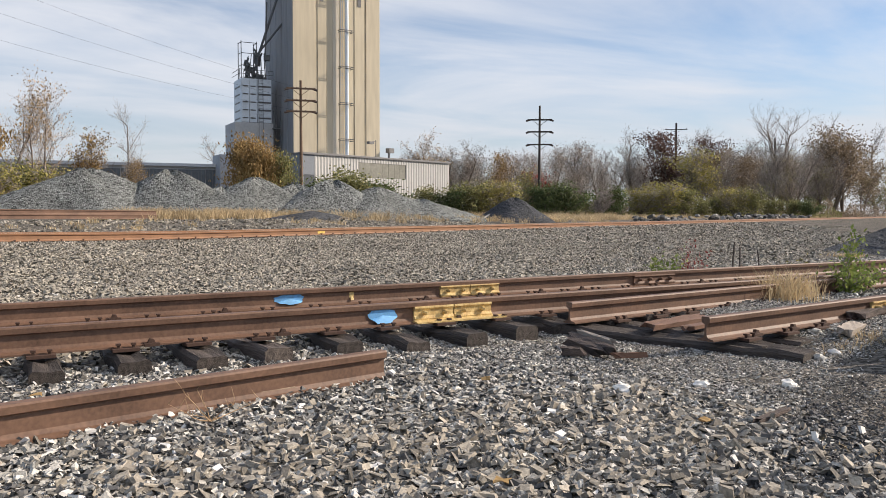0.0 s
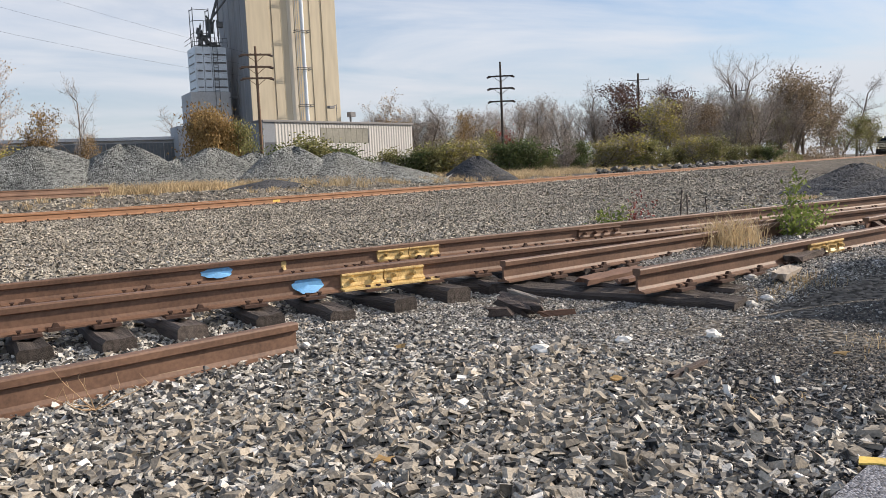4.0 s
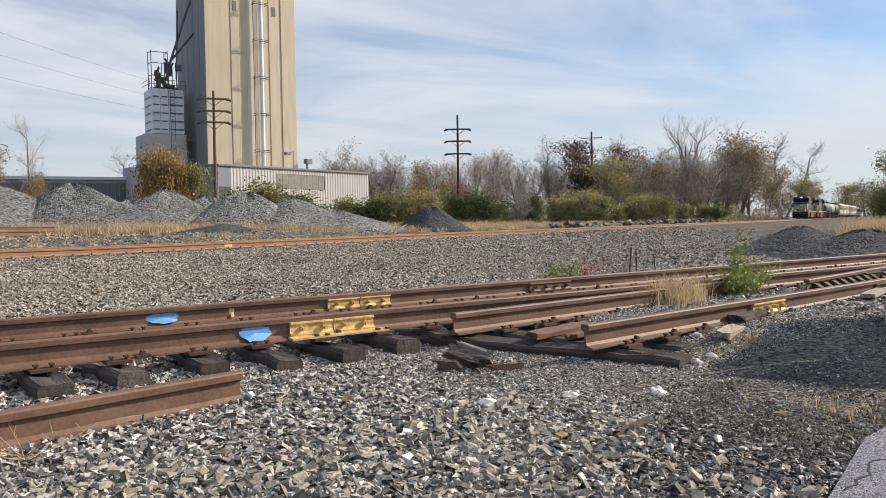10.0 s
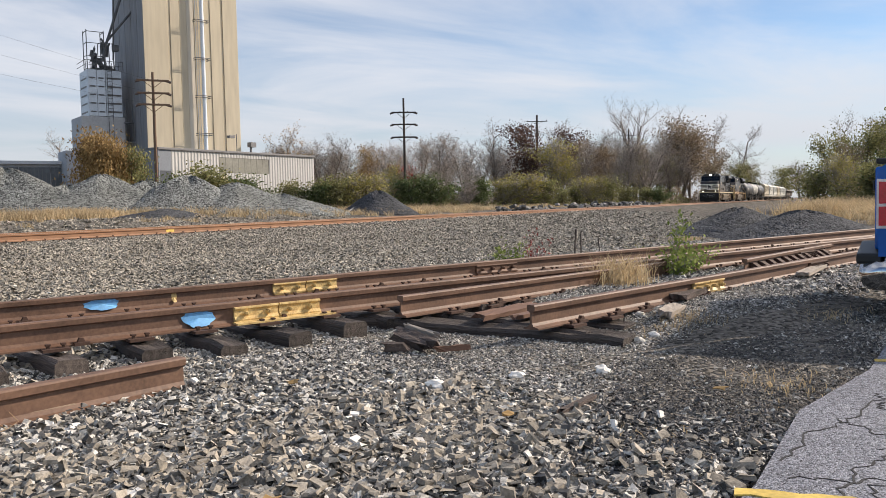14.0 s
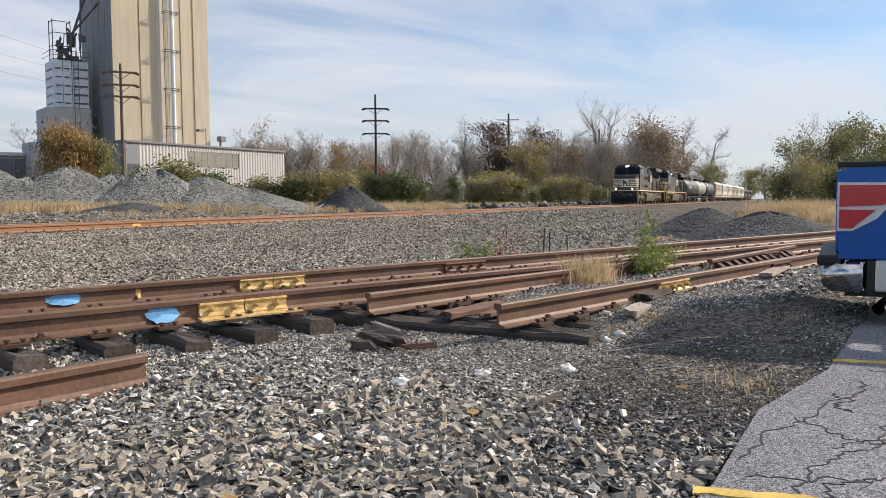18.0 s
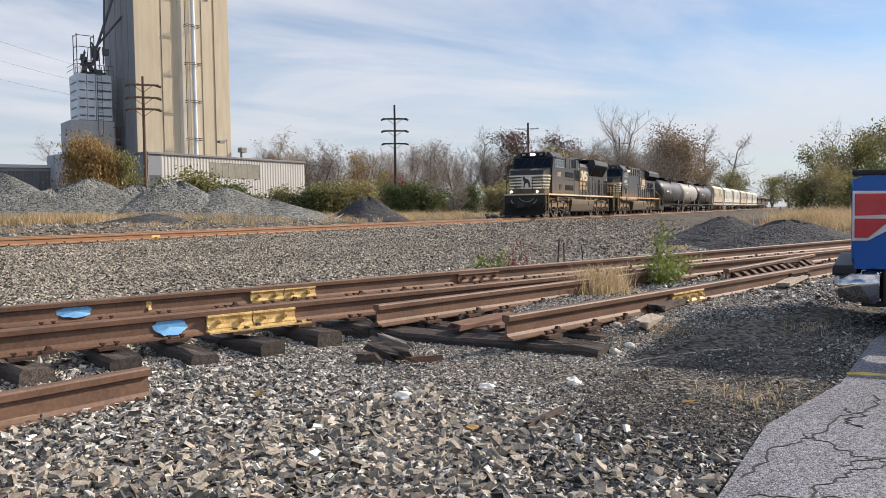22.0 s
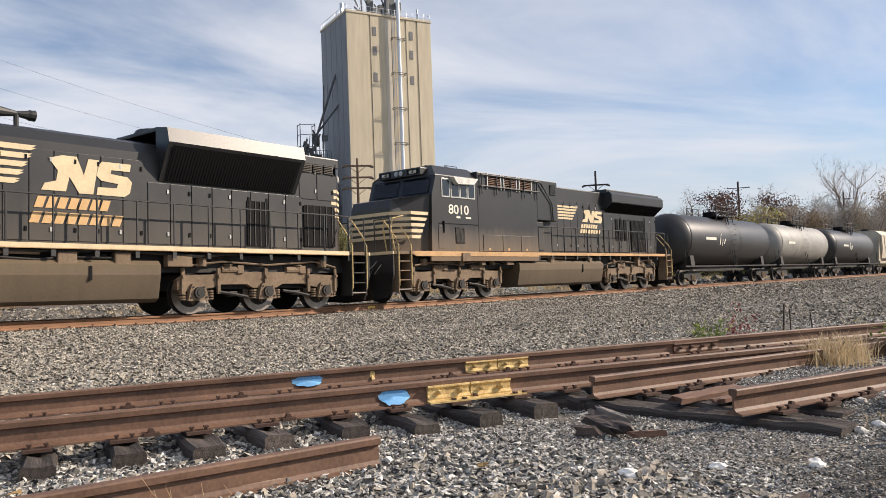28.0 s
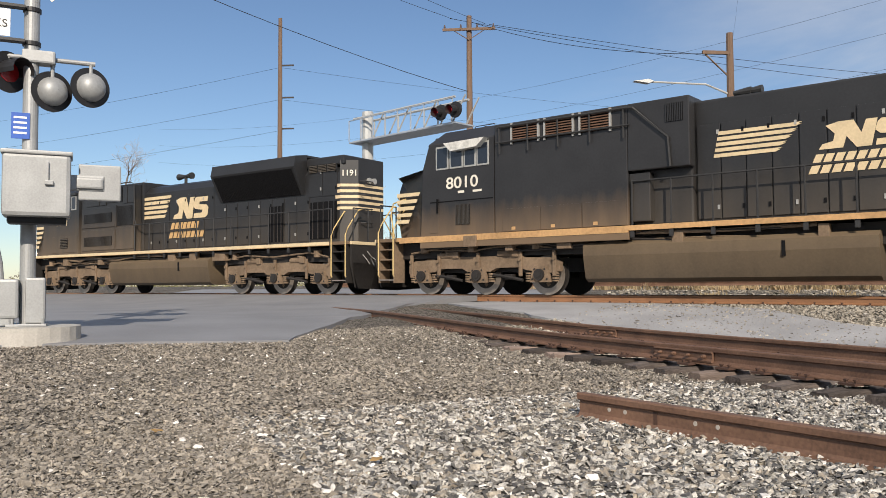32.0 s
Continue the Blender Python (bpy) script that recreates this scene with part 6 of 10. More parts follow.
# ---- grass ----
def grass(name, patches, label, mat, blade=(0.25, 0.6), width=0.012, seed=1, lean=0.35):
    """Strips of dry grass: each patch runs from a to b, so wide, with so many blades."""
    r = np.random.default_rng(seed)
    vs = []
    for x0, y0, x1, y1, wide, n, hs in patches:
        tufts = max(6, n // 26)
        k = r.random(tufts)
        dx, dy = x1 - x0, y1 - y0
        d = math.hypot(dx, dy) + 1e-6
        off = r.normal(0, wide * 0.4, tufts)
        c = np.stack([x0 + dx * k - dy / d * off, y0 + dy * k + dx / d * off], -1)
        tall = r.uniform(0.5, 1.1, tufts) * hs
        pick = r.integers(0, tufts, n)
        p = c[pick] + r.normal(0, 0.10 + 0.12 * hs, (n, 2))
        z = land(p[:, 0], p[:, 1])
        h = tall[pick] * r.uniform(blade[0] / blade[1], 1.0, n)
        a = r.uniform(0, 2 * math.pi, n)
        side = np.stack([np.cos(a), np.sin(a)], -1) * width
        tip = p + r.normal(0, lean, (n, 2)) * h[:, None]
        mid = p + (tip - p) * 0.4
        lo0, lo1 = np.column_stack([p - side, z - 0.03]), np.column_stack([p + side, z - 0.03])
        m1, m0 = np.column_stack([mid + side * 0.8, z + h * 0.6]), np.column_stack([mid - side * 0.8, z + h * 0.6])
        t0, t1 = np.column_stack([tip + side * 0.15, z + h]), np.column_stack([tip - side * 0.15, z + h])
        vs.append(np.stack([lo0, lo1, m1, m0, t0, t1], 1))
    v = np.concatenate(vs)
    n = len(v)
    f = (np.array([(0, 1, 2, 3), (3, 2, 4, 5)])[None] + 6 * np.arange(n)[:, None, None]).reshape(-1, 4)
    return tagged(new(name, mesh_np(name, v.reshape(-1, 3), f, mat)), label, "grass", kind="stuff")


def off_main(s0, o0, s1, o1, wide, n, h):
    a, b = main_at(s0, o0), main_at(s1, o1)
    return (a.x, a.y, b.x, b.y, wide, n, h)


grass("dry_grass", [off_main(-30, 14, -12, 14, 2.0, 5000, 0.55), off_main(-6, 11, 4, 13, 1.0, 1200, 0.35), off_main(11, 14.0, 20, 14.5, 2.6, 7000, 0.6), off_main(18, 15, 32, 12, 1.6, 6000, 0.6), off_main(22, 10, 50, 9.5, 2.0, 2600, 0.55), off_main(40, 13, 90, 14, 3.0, 5000, 0.6), off_main(80, 8, 150, 8, 3, 3500, 0.6), off_main(-20, 9, 30, 9.5, 1.8, 1400, 0.25), (26, 52, 62, 66, 8, 9000, 0.9), (30.0, 41.2, 36, 41.5, 1.2, 1500, 0.6)], "tall dry straw-coloured grass beside the tracks", L_GRASS, width=0.014, seed=2, lean=0.5)
grass("dry_grass", [(39, 11.5, 56, 16.5, 3.6, 17000, 1.0), (35, 7.0, 42, 10.5, 3, 6000, 0.7), (29, 2.5, 37, 5.5, 4, 7000, 0.8), (46, 14, 62, 19, 2, 5000, 1.2)], "tall dry straw-coloured grass before the trees", L_GRASS, width=0.014, seed=3, lean=0.5)
grass("grass_tuft", [(20.2, 4.6, 20.8, 4.8, 0.3, 260, 0.32), (16.0, 5.2, 17.0, 5.4, 0.3, 160, 0.12), (24.5, 9.6, 26, 10.2, 0.4, 260, 0.15)], "low tufts of dry grass on the gravel heap", L_GRASS, seed=4)
grass("grass_tuft", [(6.35, -0.25, 6.95, 0.0, 0.24, 800, 0.36), (6.0, 0.2, 6.4, 0.3, 0.2, 120, 0.2)], "tuft of dry straw grass between the rails", L_GRASS, width=0.005, seed=5, lean=0.45)
grass("grass_tuft", [(1.1, 1.9, 1.5, 2.0, 0.1, 26, 0.2), (4.6, -2.35, 5.4, -2.1, 0.25, 160, 0.07), (5.2, -3.0, 6.6, -2.6, 0.2, 160, 0.06), (2.2, -3.75, 3.8, -3.6, 0.2, 140, 0.05)], "short dead straw on the gravel", L_GRASS, width=0.004, seed=6, lean=0.9)


def sapling(x, y, h, leaf, label, n=260, size=(0.018, 0.042), stems=7, wide=0.32, seed=1, low=0.5):
    """A weed: one tall stem with few leaves at the top and lower ones round it that carry most of them."""
    r = np.random.default_rng(seed)
    segs, tips = [], []
    for i in range(stems):
        a, out = r.uniform(0, 6.28), r.uniform(0.3, 1.0) * wide
        top = h * (1 if i == 0 else r.uniform(0.6, 1.0) * low)
        if i == 0:
            out *= 0.45
        p = np.array((0.0, 0, 0))
        for k in range(1, 7):
            f = k / 6
            q = np.array((math.cos(a) * out * f, math.sin(a) * out * f, top * f ** 0.85)) + r.normal(0, 0.014, 3)
            segs.append((*p, *q, 0.007 * (1.1 - f) + 0.0015, 0.007 * (1.1 - f) + 0.001))
            tips += [q, (p + q) / 2] * (2 if f < 0.7 else 1)
            p = q
    t = thing("weed", label, "plant", pose(x, y, land_z(x, y)))
    part("stem", mesh_np("stem", *limbs(segs, 5), M_TWIG), None, t)
    part("foliage", mesh_np("foliage", *leaves(r, np.array(tips), (0.05, 0.05, 0.035), n, size, 0.3), leaf), None, t)


sapling(7.75, -0.22, 0.64, L_BRIGHT, "bright green sapling growing between the rails", 430, (0.016, 0.042), 12, 0.42, 3)
sapling(7.72, -0.2, 0.72, L_BRIGHT, "tall green sapling shoot between the rails", 190, (0.016, 0.042), 2, 0.30, 13, 0.9)
sapling(8.15, -0.1, 0.46, L_BRIGHT, "low green weed beside the sapling", 420, seed=4, wide=0.5, low=0.9, stems=10)
sapling(7.05, 1.85, 0.56, L_BRIGHT, "green weed beside the far rail", 360, seed=5, wide=0.42, low=0.9, stems=10)
sapling(7.45, 1.82, 0.62, L_RED, "reddish dying weed beside the far rail", 300, (0.012, 0.03), seed=6, wide=0.22, low=0.9, stems=9)
sapling(9.9, 1.85, 0.40, L_YELLOWGREEN, "low yellowish weed on the ballast", 160, (0.012, 0.03), seed=7, wide=0.3, low=0.9)
for i, (x, y, h) in enumerate(((8.57, 2.07, 0.62), (8.42, 1.80, 0.56), (9.0, 1.9, 0.50))):
    bm = bm_new()
    box(bm, -0.012, 0.012, -0.008, 0.008, 0, h, bevel=0.003)
    solid("stake", bm, M_TIE, "thin dark wooden stake in the ballast", "stake", m=pose(x, y, land_z(x, y) - 0.03, 3 - 4 * i, 2, 20 * i))


def dead_weed(x, y, seed):
    r = np.random.default_rng(seed)
    segs = []
    for i in range(6):
        p, d = np.array((0.0, 0, 0)), np.array((r.uniform(-0.9, 1.0), r.uniform(-0.2, 0.2), r.uniform(0.3, 0.7)))
        for k in range(5):
            q = p + d * 0.055 + r.normal(0, 0.008, 3)
            segs.append((*p, *q, 0.0035 - 0.0005 * k, 0.003 - 0.0005 * k))
            if k > 1:
                e = q + np.array((r.uniform(-0.06, 0.06), r.uniform(-0.04, 0.04), r.uniform(0.01, 0.06)))
                segs.append((*q, *e, 0.0018, 0.001))
            p = q
    t = tagged(new("dead_weed", mesh_np("dead_weed", *limbs(segs, 5), M_STRAW)), "dead straw-coloured weed stalks on the gravel", "plant", kind="stuff")
    t.matrix_basis = pose(x, y, land_z(x, y) + 0.02)


M_STRAW = material("dead stalk", (0.42, 0.28, 0.16), 0.8, vary=0.2, scale=20, fine=60, bump=0.1)
dead_weed(-0.05, -1.95, 2)



# ---- the train ----
def dusty(name, color, dust, low, high, rough=0.45, amount=0.85, spec=0.5):
    """Paint that road dust covers from below, thinning out upwards in streaks."""
    m = material(name, color, rough, vary=0.3, scale=1.2, fine=18, bump=0.05, spec=spec)
    n, l = m.node_tree.nodes, m.node_tree.links
    b = n["Principled BSDF"]
    base = b.inputs["Base Color"].links[0].from_socket
    co, sep = n.new("ShaderNodeTexCoord"), n.new("ShaderNodeSeparateXYZ")
    l.new(co.outputs["Object"], sep.inputs[0])
    mp = n.new("ShaderNodeMapping")
    mp.inputs["Scale"].default_value = (2.2, 2.2, 0.5)
    l.new(co.outputs["Object"], mp.inputs[0])
    nz = n.new("ShaderNodeTexNoise")
    nz.inputs["Scale"].default_value, nz.inputs["Detail"].default_value = 1.6, 7
    l.new(mp.outputs[0], nz.inputs["Vector"])
    add = n.new("ShaderNodeMath")
    add.operation = "MULTIPLY_ADD"
    add.inputs[1].default_value, add.inputs[2].default_value = (high - low) * 0.7, -(high - low) * 0.35
    l.new(nz.outputs[0], add.inputs[0])
    tot = n.new("ShaderNodeMath")
    tot.operation = "ADD"
    l.new(sep.outputs[2], tot.inputs[0])
    l.new(add.outputs[0], tot.inputs[1])
    mr = n.new("ShaderNodeMapRange")
    mr.inputs["From Min"].default_value, mr.inputs["From Max"].default_value = low, high
    mr.inputs["To Min"].default_value, mr.inputs["To Max"].default_value = amount, 0.02
    l.new(tot.outputs[0], mr.inputs["Value"])
    mx = n.new("ShaderNodeMix")
    mx.data_type = "RGBA"
    l.new(mr.outputs[0], mx.inputs["Factor"])
    l.new(base, mx.inputs[6])
    mx.inputs[7].default_value = (*dust, 1)
    l.new(mx.outputs[2], b.inputs["Base Color"])
    rr = n.new("ShaderNodeMapRange")
    rr.inputs["To Min"].default_value, rr.inputs["To Max"].default_value = rough, 0.9
    l.new(mr.outputs[0], rr.inputs["Value"])
    l.new(rr.outputs[0], b.inputs["Roughness"])
    return m


M_BODY = dusty("black engine paint", (0.022, 0.023, 0.025), (0.20, 0.135, 0.08), 1.5, 2.55, 0.36, 0.8)
M_LEAD = dusty("black lead engine paint", (0.018, 0.019, 0.021), (0.21, 0.155, 0.10), 1.4, 3.3, 0.36, 0.62)
M_HOOD = dusty("black hood paint", (0.019, 0.020, 0.022), (0.15, 0.12, 0.085), 1.3, 3.0, 0.40, 0.38)
M_UNDER = material("dusty brown running gear", (0.19, 0.135, 0.088), 0.85, vary=0.4, scale=1.5, fine=15, bump=0.3, depth=0.01)
M_UNDER_DARK = material("greasy dark running gear", (0.022, 0.019, 0.017), 0.7, vary=0.4, scale=2, fine=15, bump=0.3, depth=0.01)
M_TANK = dusty("dusty fuel tank", (0.075, 0.056, 0.036), (0.20, 0.143, 0.084), 1.4, 0.35, 0.6, 0.55)
M_CREAM = material("faded cream lettering", (0.66, 0.53, 0.33), 0.55, vary=0.15, scale=3, fine=20, bump=0.03)
M_WHITE = material("white lettering", (0.74, 0.70, 0.60), 0.55, vary=0.12, scale=3, fine=20, bump=0.03)
M_GOLD = material("dull orange sill stripe", (0.50, 0.30, 0.135), 0.6, vary=0.3, scale=1.5, fine=12, bump=0.03)
M_GOLD_WORD = material("tan lettering bars", (0.60, 0.38, 0.17), 0.55, vary=0.15, scale=3, fine=20, bump=0.03)
M_GRILLE = material("black grille", (0.008, 0.008, 0.009), 0.7, vary=0.3, bump=0, spec=0.12)
M_LOUVRE = material("rusty louvre", (0.12, 0.065, 0.04), 0.7, vary=0.35, scale=3, fine=20)
M_FRAME = material("pale window frame", (0.42, 0.42, 0.40), 0.45, metal=0.3, vary=0.15)
M_PANE = glass("dark cab glass", (0.015, 0.02, 0.03), 0.05)
M_HRAIL = material("black handrail", (0.03, 0.03, 0.03), 0.5, vary=0.2)
M_YRAIL = material("yellow grab rail", (0.58, 0.43, 0.19), 0.5, vary=0.2)
M_TREAD = material("worn steel tread", (0.33, 0.29, 0.25), 0.4, metal=0.6, vary=0.2)
M_LAMP = glow("lit headlight", (1.0, 0.86, 0.62), 9.0)
M_PATCH = material("peeled white patch", (0.62, 0.62, 0.58), 0.7, vary=0.35, scale=4, fine=14)
CARS, AXLES = [], []


def lettering(parent, text, x, y, z, size, mat, side=-1, name="lettering", turn=0.0, stretch=1.0):
    """Raised characters on a car's side, in the built-in face."""
    cu = bpy.data.curves.new("lettering", "FONT")
    cu.body, cu.size, cu.align_x, cu.extrude, cu.offset = text, size, "CENTER", 0.004, 0.012 * size
    ob = bpy.data.objects.new("lettering", cu)
    scene.collection.objects.link(ob)
    bpy.context.view_layer.update()
    me = bpy.data.meshes.new_from_object(ob.evaluated_get(bpy.context.evaluated_depsgraph_get()))
    bpy.data.objects.remove(ob)
    me.materials.clear()
    me.materials.append(mat)
    return part(name, me, mat, parent, m=pose(x, y, z, 90, 0, (0 if side < 0 else 180) + turn) @ Matrix.Diagonal((stretch, 1, 1, 1)))


def slab(parent, name, poly, y0, y1, mat, label="", axis="y"):
    bm = bm_new()
    prism(bm, poly, y0, y1, axis)
    return part(name, bm, mat, parent, label)


def block(parent, name, x0, x1, y0, y1, z0, z1, mat, bevel=0.0, label=""):
    bm = bm_new()
    box(bm, x0, x1, y0, y1, z0, z1, bevel=bevel)
    return part(name, bm, mat, parent, label)


def grille(parent, x0, x1, y, z0, z1, side, upright=True, n=14, mat=None, frame=None, name="grille"):
    """A dark opening with bars before it."""
    g = block(parent, name, x0, x1, min(y, y + side * 0.012), max(y, y + side * 0.012), z0, z1, M_GRILLE)
    bm = bm_new()
    if upright:
        box(bm, -0.012, 0.012, min(y, y + side * 0.03), max(y, y + side * 0.03), z0, z1)
    else:
        prism(bm, [(y + side * 0.01, -0.02), (y + side * 0.045, -0.03), (y + side * 0.045, -0.015), (y + side * 0.01, 0.012)], x0, x1, "x")
    bar = finish(bm, "slat", mat or M_HOOD)
    for i in range(n):
        k = (i + 0.5) / n
        part("slat", bar, None, g, m=pose(x0 + (x1 - x0) * k, 0, 0) if upright else pose(0, 0, z0 + (z1 - z0) * k))
    if frame:
        for a, b, c, d in ((x0 - 0.05, x0, z0 - 0.05, z1 + 0.05), (x1, x1 + 0.05, z0 - 0.05, z1 + 0.05)):
            bm = bm_new()
            box(bm, a, b, min(y, y + side * 0.05), max(y, y + side * 0.05), c, d)
            part("grille_frame", bm, frame, g)
    return g


def wheelset(car, x, r=0.53):
    """An axle with two flanged wheels, turning in its car's space."""
    bm = bm_new()
    for s in (-1, 1):
        tube(bm, (0, s * 0.70, 0), (0, s * 0.83, 0), r, n=28)
        tube(bm, (0, s * 0.67, 0), (0, s * 0.70, 0), r + 0.03, n=28)
        tube(bm, (0, s * 0.83, 0), (0, s * 0.845, 0), r * 0.78, r * 0.5, n=20)
    tube(bm, (0, -0.9, 0), (0, 0.9, 0), 0.09, n=10)
    w = part("wheelset", bm, M_UNDER_DARK, car, "axle with two greasy steel wheels")
    for s in (-1, 1):
        bm = bm_new()
        tube(bm, (0, s * 0.832, 0), (0, s * 0.836, 0), r * 0.995, r * 0.995, n=28)
        part("tyre_rim", bm, M_TREAD, w)
    for k in range(3):
        a = k * 2.094
        bm = bm_new()
        for s in (-1, 1):
            box(bm, r * 0.45 * math.cos(a) - 0.05, r * 0.45 * math.cos(a) + 0.05, min(s * 0.845, s * 0.85), max(s * 0.845, s * 0.85), r * 0.45 * math.sin(a) - 0.05, r * 0.45 * math.sin(a) + 0.05)
        part("wheel_mark", bm, M_UNDER, w)
    AXLES.append((w, car, x, r))
    return w


def engine_truck(car, xs, seed):
    """A three-axle truck: side frames, journal boxes, springs, brake gear."""
    rng = random.Random(seed)
    a, b = xs[0], xs[-1]
    for s in (-1, 1):
        y0, y1 = (s * 0.98, s * 1.16)
        lo, hi = min(y0, y1), max(y0, y1)
        poly = [(a - 0.55, 0.62), (a - 0.55, 0.86), (a - 0.30, 0.98), (a + 0.5, 1.0), (a + 0.8, 1.12), ((a + b) / 2 - 0.5, 1.06), ((a + b) / 2 + 0.5, 1.06), (b - 0.8, 1.12), (b - 0.5, 1.0), (b + 0.30, 0.98), (b + 0.55, 0.86), (b + 0.55, 0.62), (b + 0.3, 0.58), (b - 0.45, 0.66), (b - 0.7, 0.74), ((a + b) / 2 + 0.6, 0.74), ((a + b) / 2 + 0.4, 0.64), ((a + b) / 2 - 0.4, 0.64), ((a + b) / 2 - 0.6, 0.74), (a + 0.7, 0.74), (a + 0.45, 0.66), (a - 0.3, 0.58)]
        fr = slab(car, "truck_frame", poly, lo, hi, M_UNDER)
        for x in xs:
            bm = bm_new()
            prism(bm, [(x - 0.30, 0.34), (x + 0.30, 0.34), (x + 0.24, 0.60), (x + 0.17, 0.76), (x - 0.17, 0.76), (x - 0.24, 0.60)], min(s * 1.1, s * 1.24), max(s * 1.1, s * 1.24), "y")
            j = part("journal_box", bm, M_UNDER, fr)
            bm = bm_new()
            tube(bm, (x, s * 1.22, 0.54), (x, s * 1.31, 0.54), 0.15, n=14)
            tube(bm, (x, s * 1.31, 0.54), (x, s * 1.325, 0.54), 0.085, n=10)
            part("axle_cap", bm, M_UNDER_DARK, fr)
            for u in (-0.40, 0.40):
                bm = bm_new()
                for k in range(4):
                    tube(bm, (x + u, s * 1.1, 0.36 + k * 0.065), (x + u, s * 1.1, 0.40 + k * 0.065), 0.10, n=10)
                part("coil_spring", bm, M_UNDER, fr)
        for x in (a - 0.42, a + 0.62, (a + b) / 2, b - 0.62, b + 0.42):
            bm = bm_new()
            box(bm, x - 0.05, x + 0.05, min(s * 1.16, s * 1.22), max(s * 1.16, s * 1.22), 0.50, 1.16, bevel=0.015)
            tube(bm, (x, s * 1.16, 0.95), (x, s * 1.26, 0.95), 0.045, n=8)
            part("damper", bm, M_UNDER, fr)
        for x in (a + 0.95, b - 0.95):
            bm = bm_new()
            for k in range(4):
                tube(bm, (x, s * 1.08, 1.10 + k * 0.065), (x, s * 1.08, 1.14 + k * 0.065), 0.15, n=12)
            part("bolster_spring", bm, M_UNDER, fr)
        for x in xs:
            bm = bm_new()
            for u in (-0.22, 0.22):
                tube(bm, (x + u, s * 1.24, 0.42), (x + u, s * 1.262, 0.42), 0.028, n=6)
                tube(bm, (x + u * 0.7, s * 1.24, 0.68), (x + u * 0.7, s * 1.262, 0.68), 0.024, n=6)
            part("cap_bolt", bm, M_UNDER_DARK, fr)
        for x in ((xs[0] + xs[1]) / 2, (xs[1] + xs[2]) / 2):
            bm = bm_new()
            tube(bm, (x - 0.35, s * 1.12, 1.12), (x + 0.15, s * 1.12, 1.12), 0.10, n=10)
            box(bm, x + 0.12, x + 0.32, min(s * 1.0, s * 1.22), max(s * 1.0, s * 1.22), 1.02, 1.24, bevel=0.02)
            part("brake_cylinder", bm, M_UNDER, fr)
            bm = bm_new()
            pipe(bm, [(x - 0.5, s * 1.18, 0.55), (x - 0.1, s * 1.2, 0.50), (x + 0.45, s * 1.18, 0.40)], 0.045, 6)
            box(bm, x - 0.12, x + 0.12, min(s * 1.02, s * 1.2), max(s * 1.02, s * 1.2), 0.42, 0.56, bevel=0.02)
            part("brake_rigging", bm, M_UNDER_DARK, fr)
        bm = bm_new()
        tube(bm, (a + 0.1, s * 1.2, 1.2), (a + 0.1, s * 1.2, 1.42), 0.13, n=10)
        tube(bm, (b - 0.1, s * 1.2, 1.2), (b - 0.1, s * 1.2, 1.42), 0.13, n=10)
        pts = [(a - 0.4, s * 1.22, 1.2), (a + 0.7, s * 1.24, 1.33), ((a + b) / 2, s * 1.24, 1.25), (b - 0.4, s * 1.24, 1.36), (b + 0.4, s * 1.22, 1.2)]
        pipe(bm, pts, 0.03, 6)
        part("sand_pipe", bm, M_UNDER, fr)
    bm = bm_new()
    box(bm, a - 0.4, b + 0.4, -0.9, 0.9, 0.62, 0.98)
    part("bolster", bm, M_UNDER_DARK, car)
    for x in xs:
        wheelset(car, x)


def steps(car, x0, x1, side, rails=M_YRAIL, n=4, mat=M_UNDER):
    """Boarding steps in a well, with grab rails."""
    w = 0.45
    y0, y1 = side * 1.5, side * (1.5 - w)
    st = block(car, "step_well", x0, x1, min(y1, y1 - side * 0.04), max(y1, y1 - side * 0.04), 0.35, 1.6, M_UNDER_DARK)
    for i in range(n):
        z = 0.42 + i * 0.30
        bm = bm_new()
        box(bm, x0, x1, min(y0, y1), max(y0, y1), z, z + 0.035)
        part("step", bm, M_TREAD if i == 0 else mat, st)
    for x in (x0, x1):
        bm = bm_new()
        box(bm, x - 0.02, x + 0.02, min(y0, y1), max(y0, y1), 0.35, 1.62)
        part("step_side", bm, mat, st)
        bm = bm_new()
        pipe(bm, [(x, y0 - side * 0.03, 0.52), (x, y0 + side * 0.03, 0.58), (x, y0 + side * 0.03, 1.85), (x, y0 - side * 0.10, 2.1), (x, y0 - side * 0.58, 2.66), (x, y0 - side * 0.75, 2.7)], 0.021, 7)
        part("grab_rail", bm, rails, st, "yellow grab rail" if rails is M_YRAIL else "")


def walkway_rail(car, x0, x1, side, z=1.66, n=11):
    y = side * 1.46
    bm = bm_new()
    tube(bm, (x0, y, z + 1.05), (x1, y, z + 1.05), 0.022, n=7)
    rail = part("handrail", bm, M_HRAIL, car)
    bm = bm_new()
    tube(bm, (0, 0, -0.25), (0, 0, 1.07), 0.024, n=6)
    box(bm, -0.05, 0.05, -0.02, 0.02, -0.28, -0.1)
    post = finish(bm, "stanchion", M_HRAIL)
    for i in range(n):
        part("stanchion", post, None, rail, m=pose(x0 + (x1 - x0) * i / (n - 1), y, z))


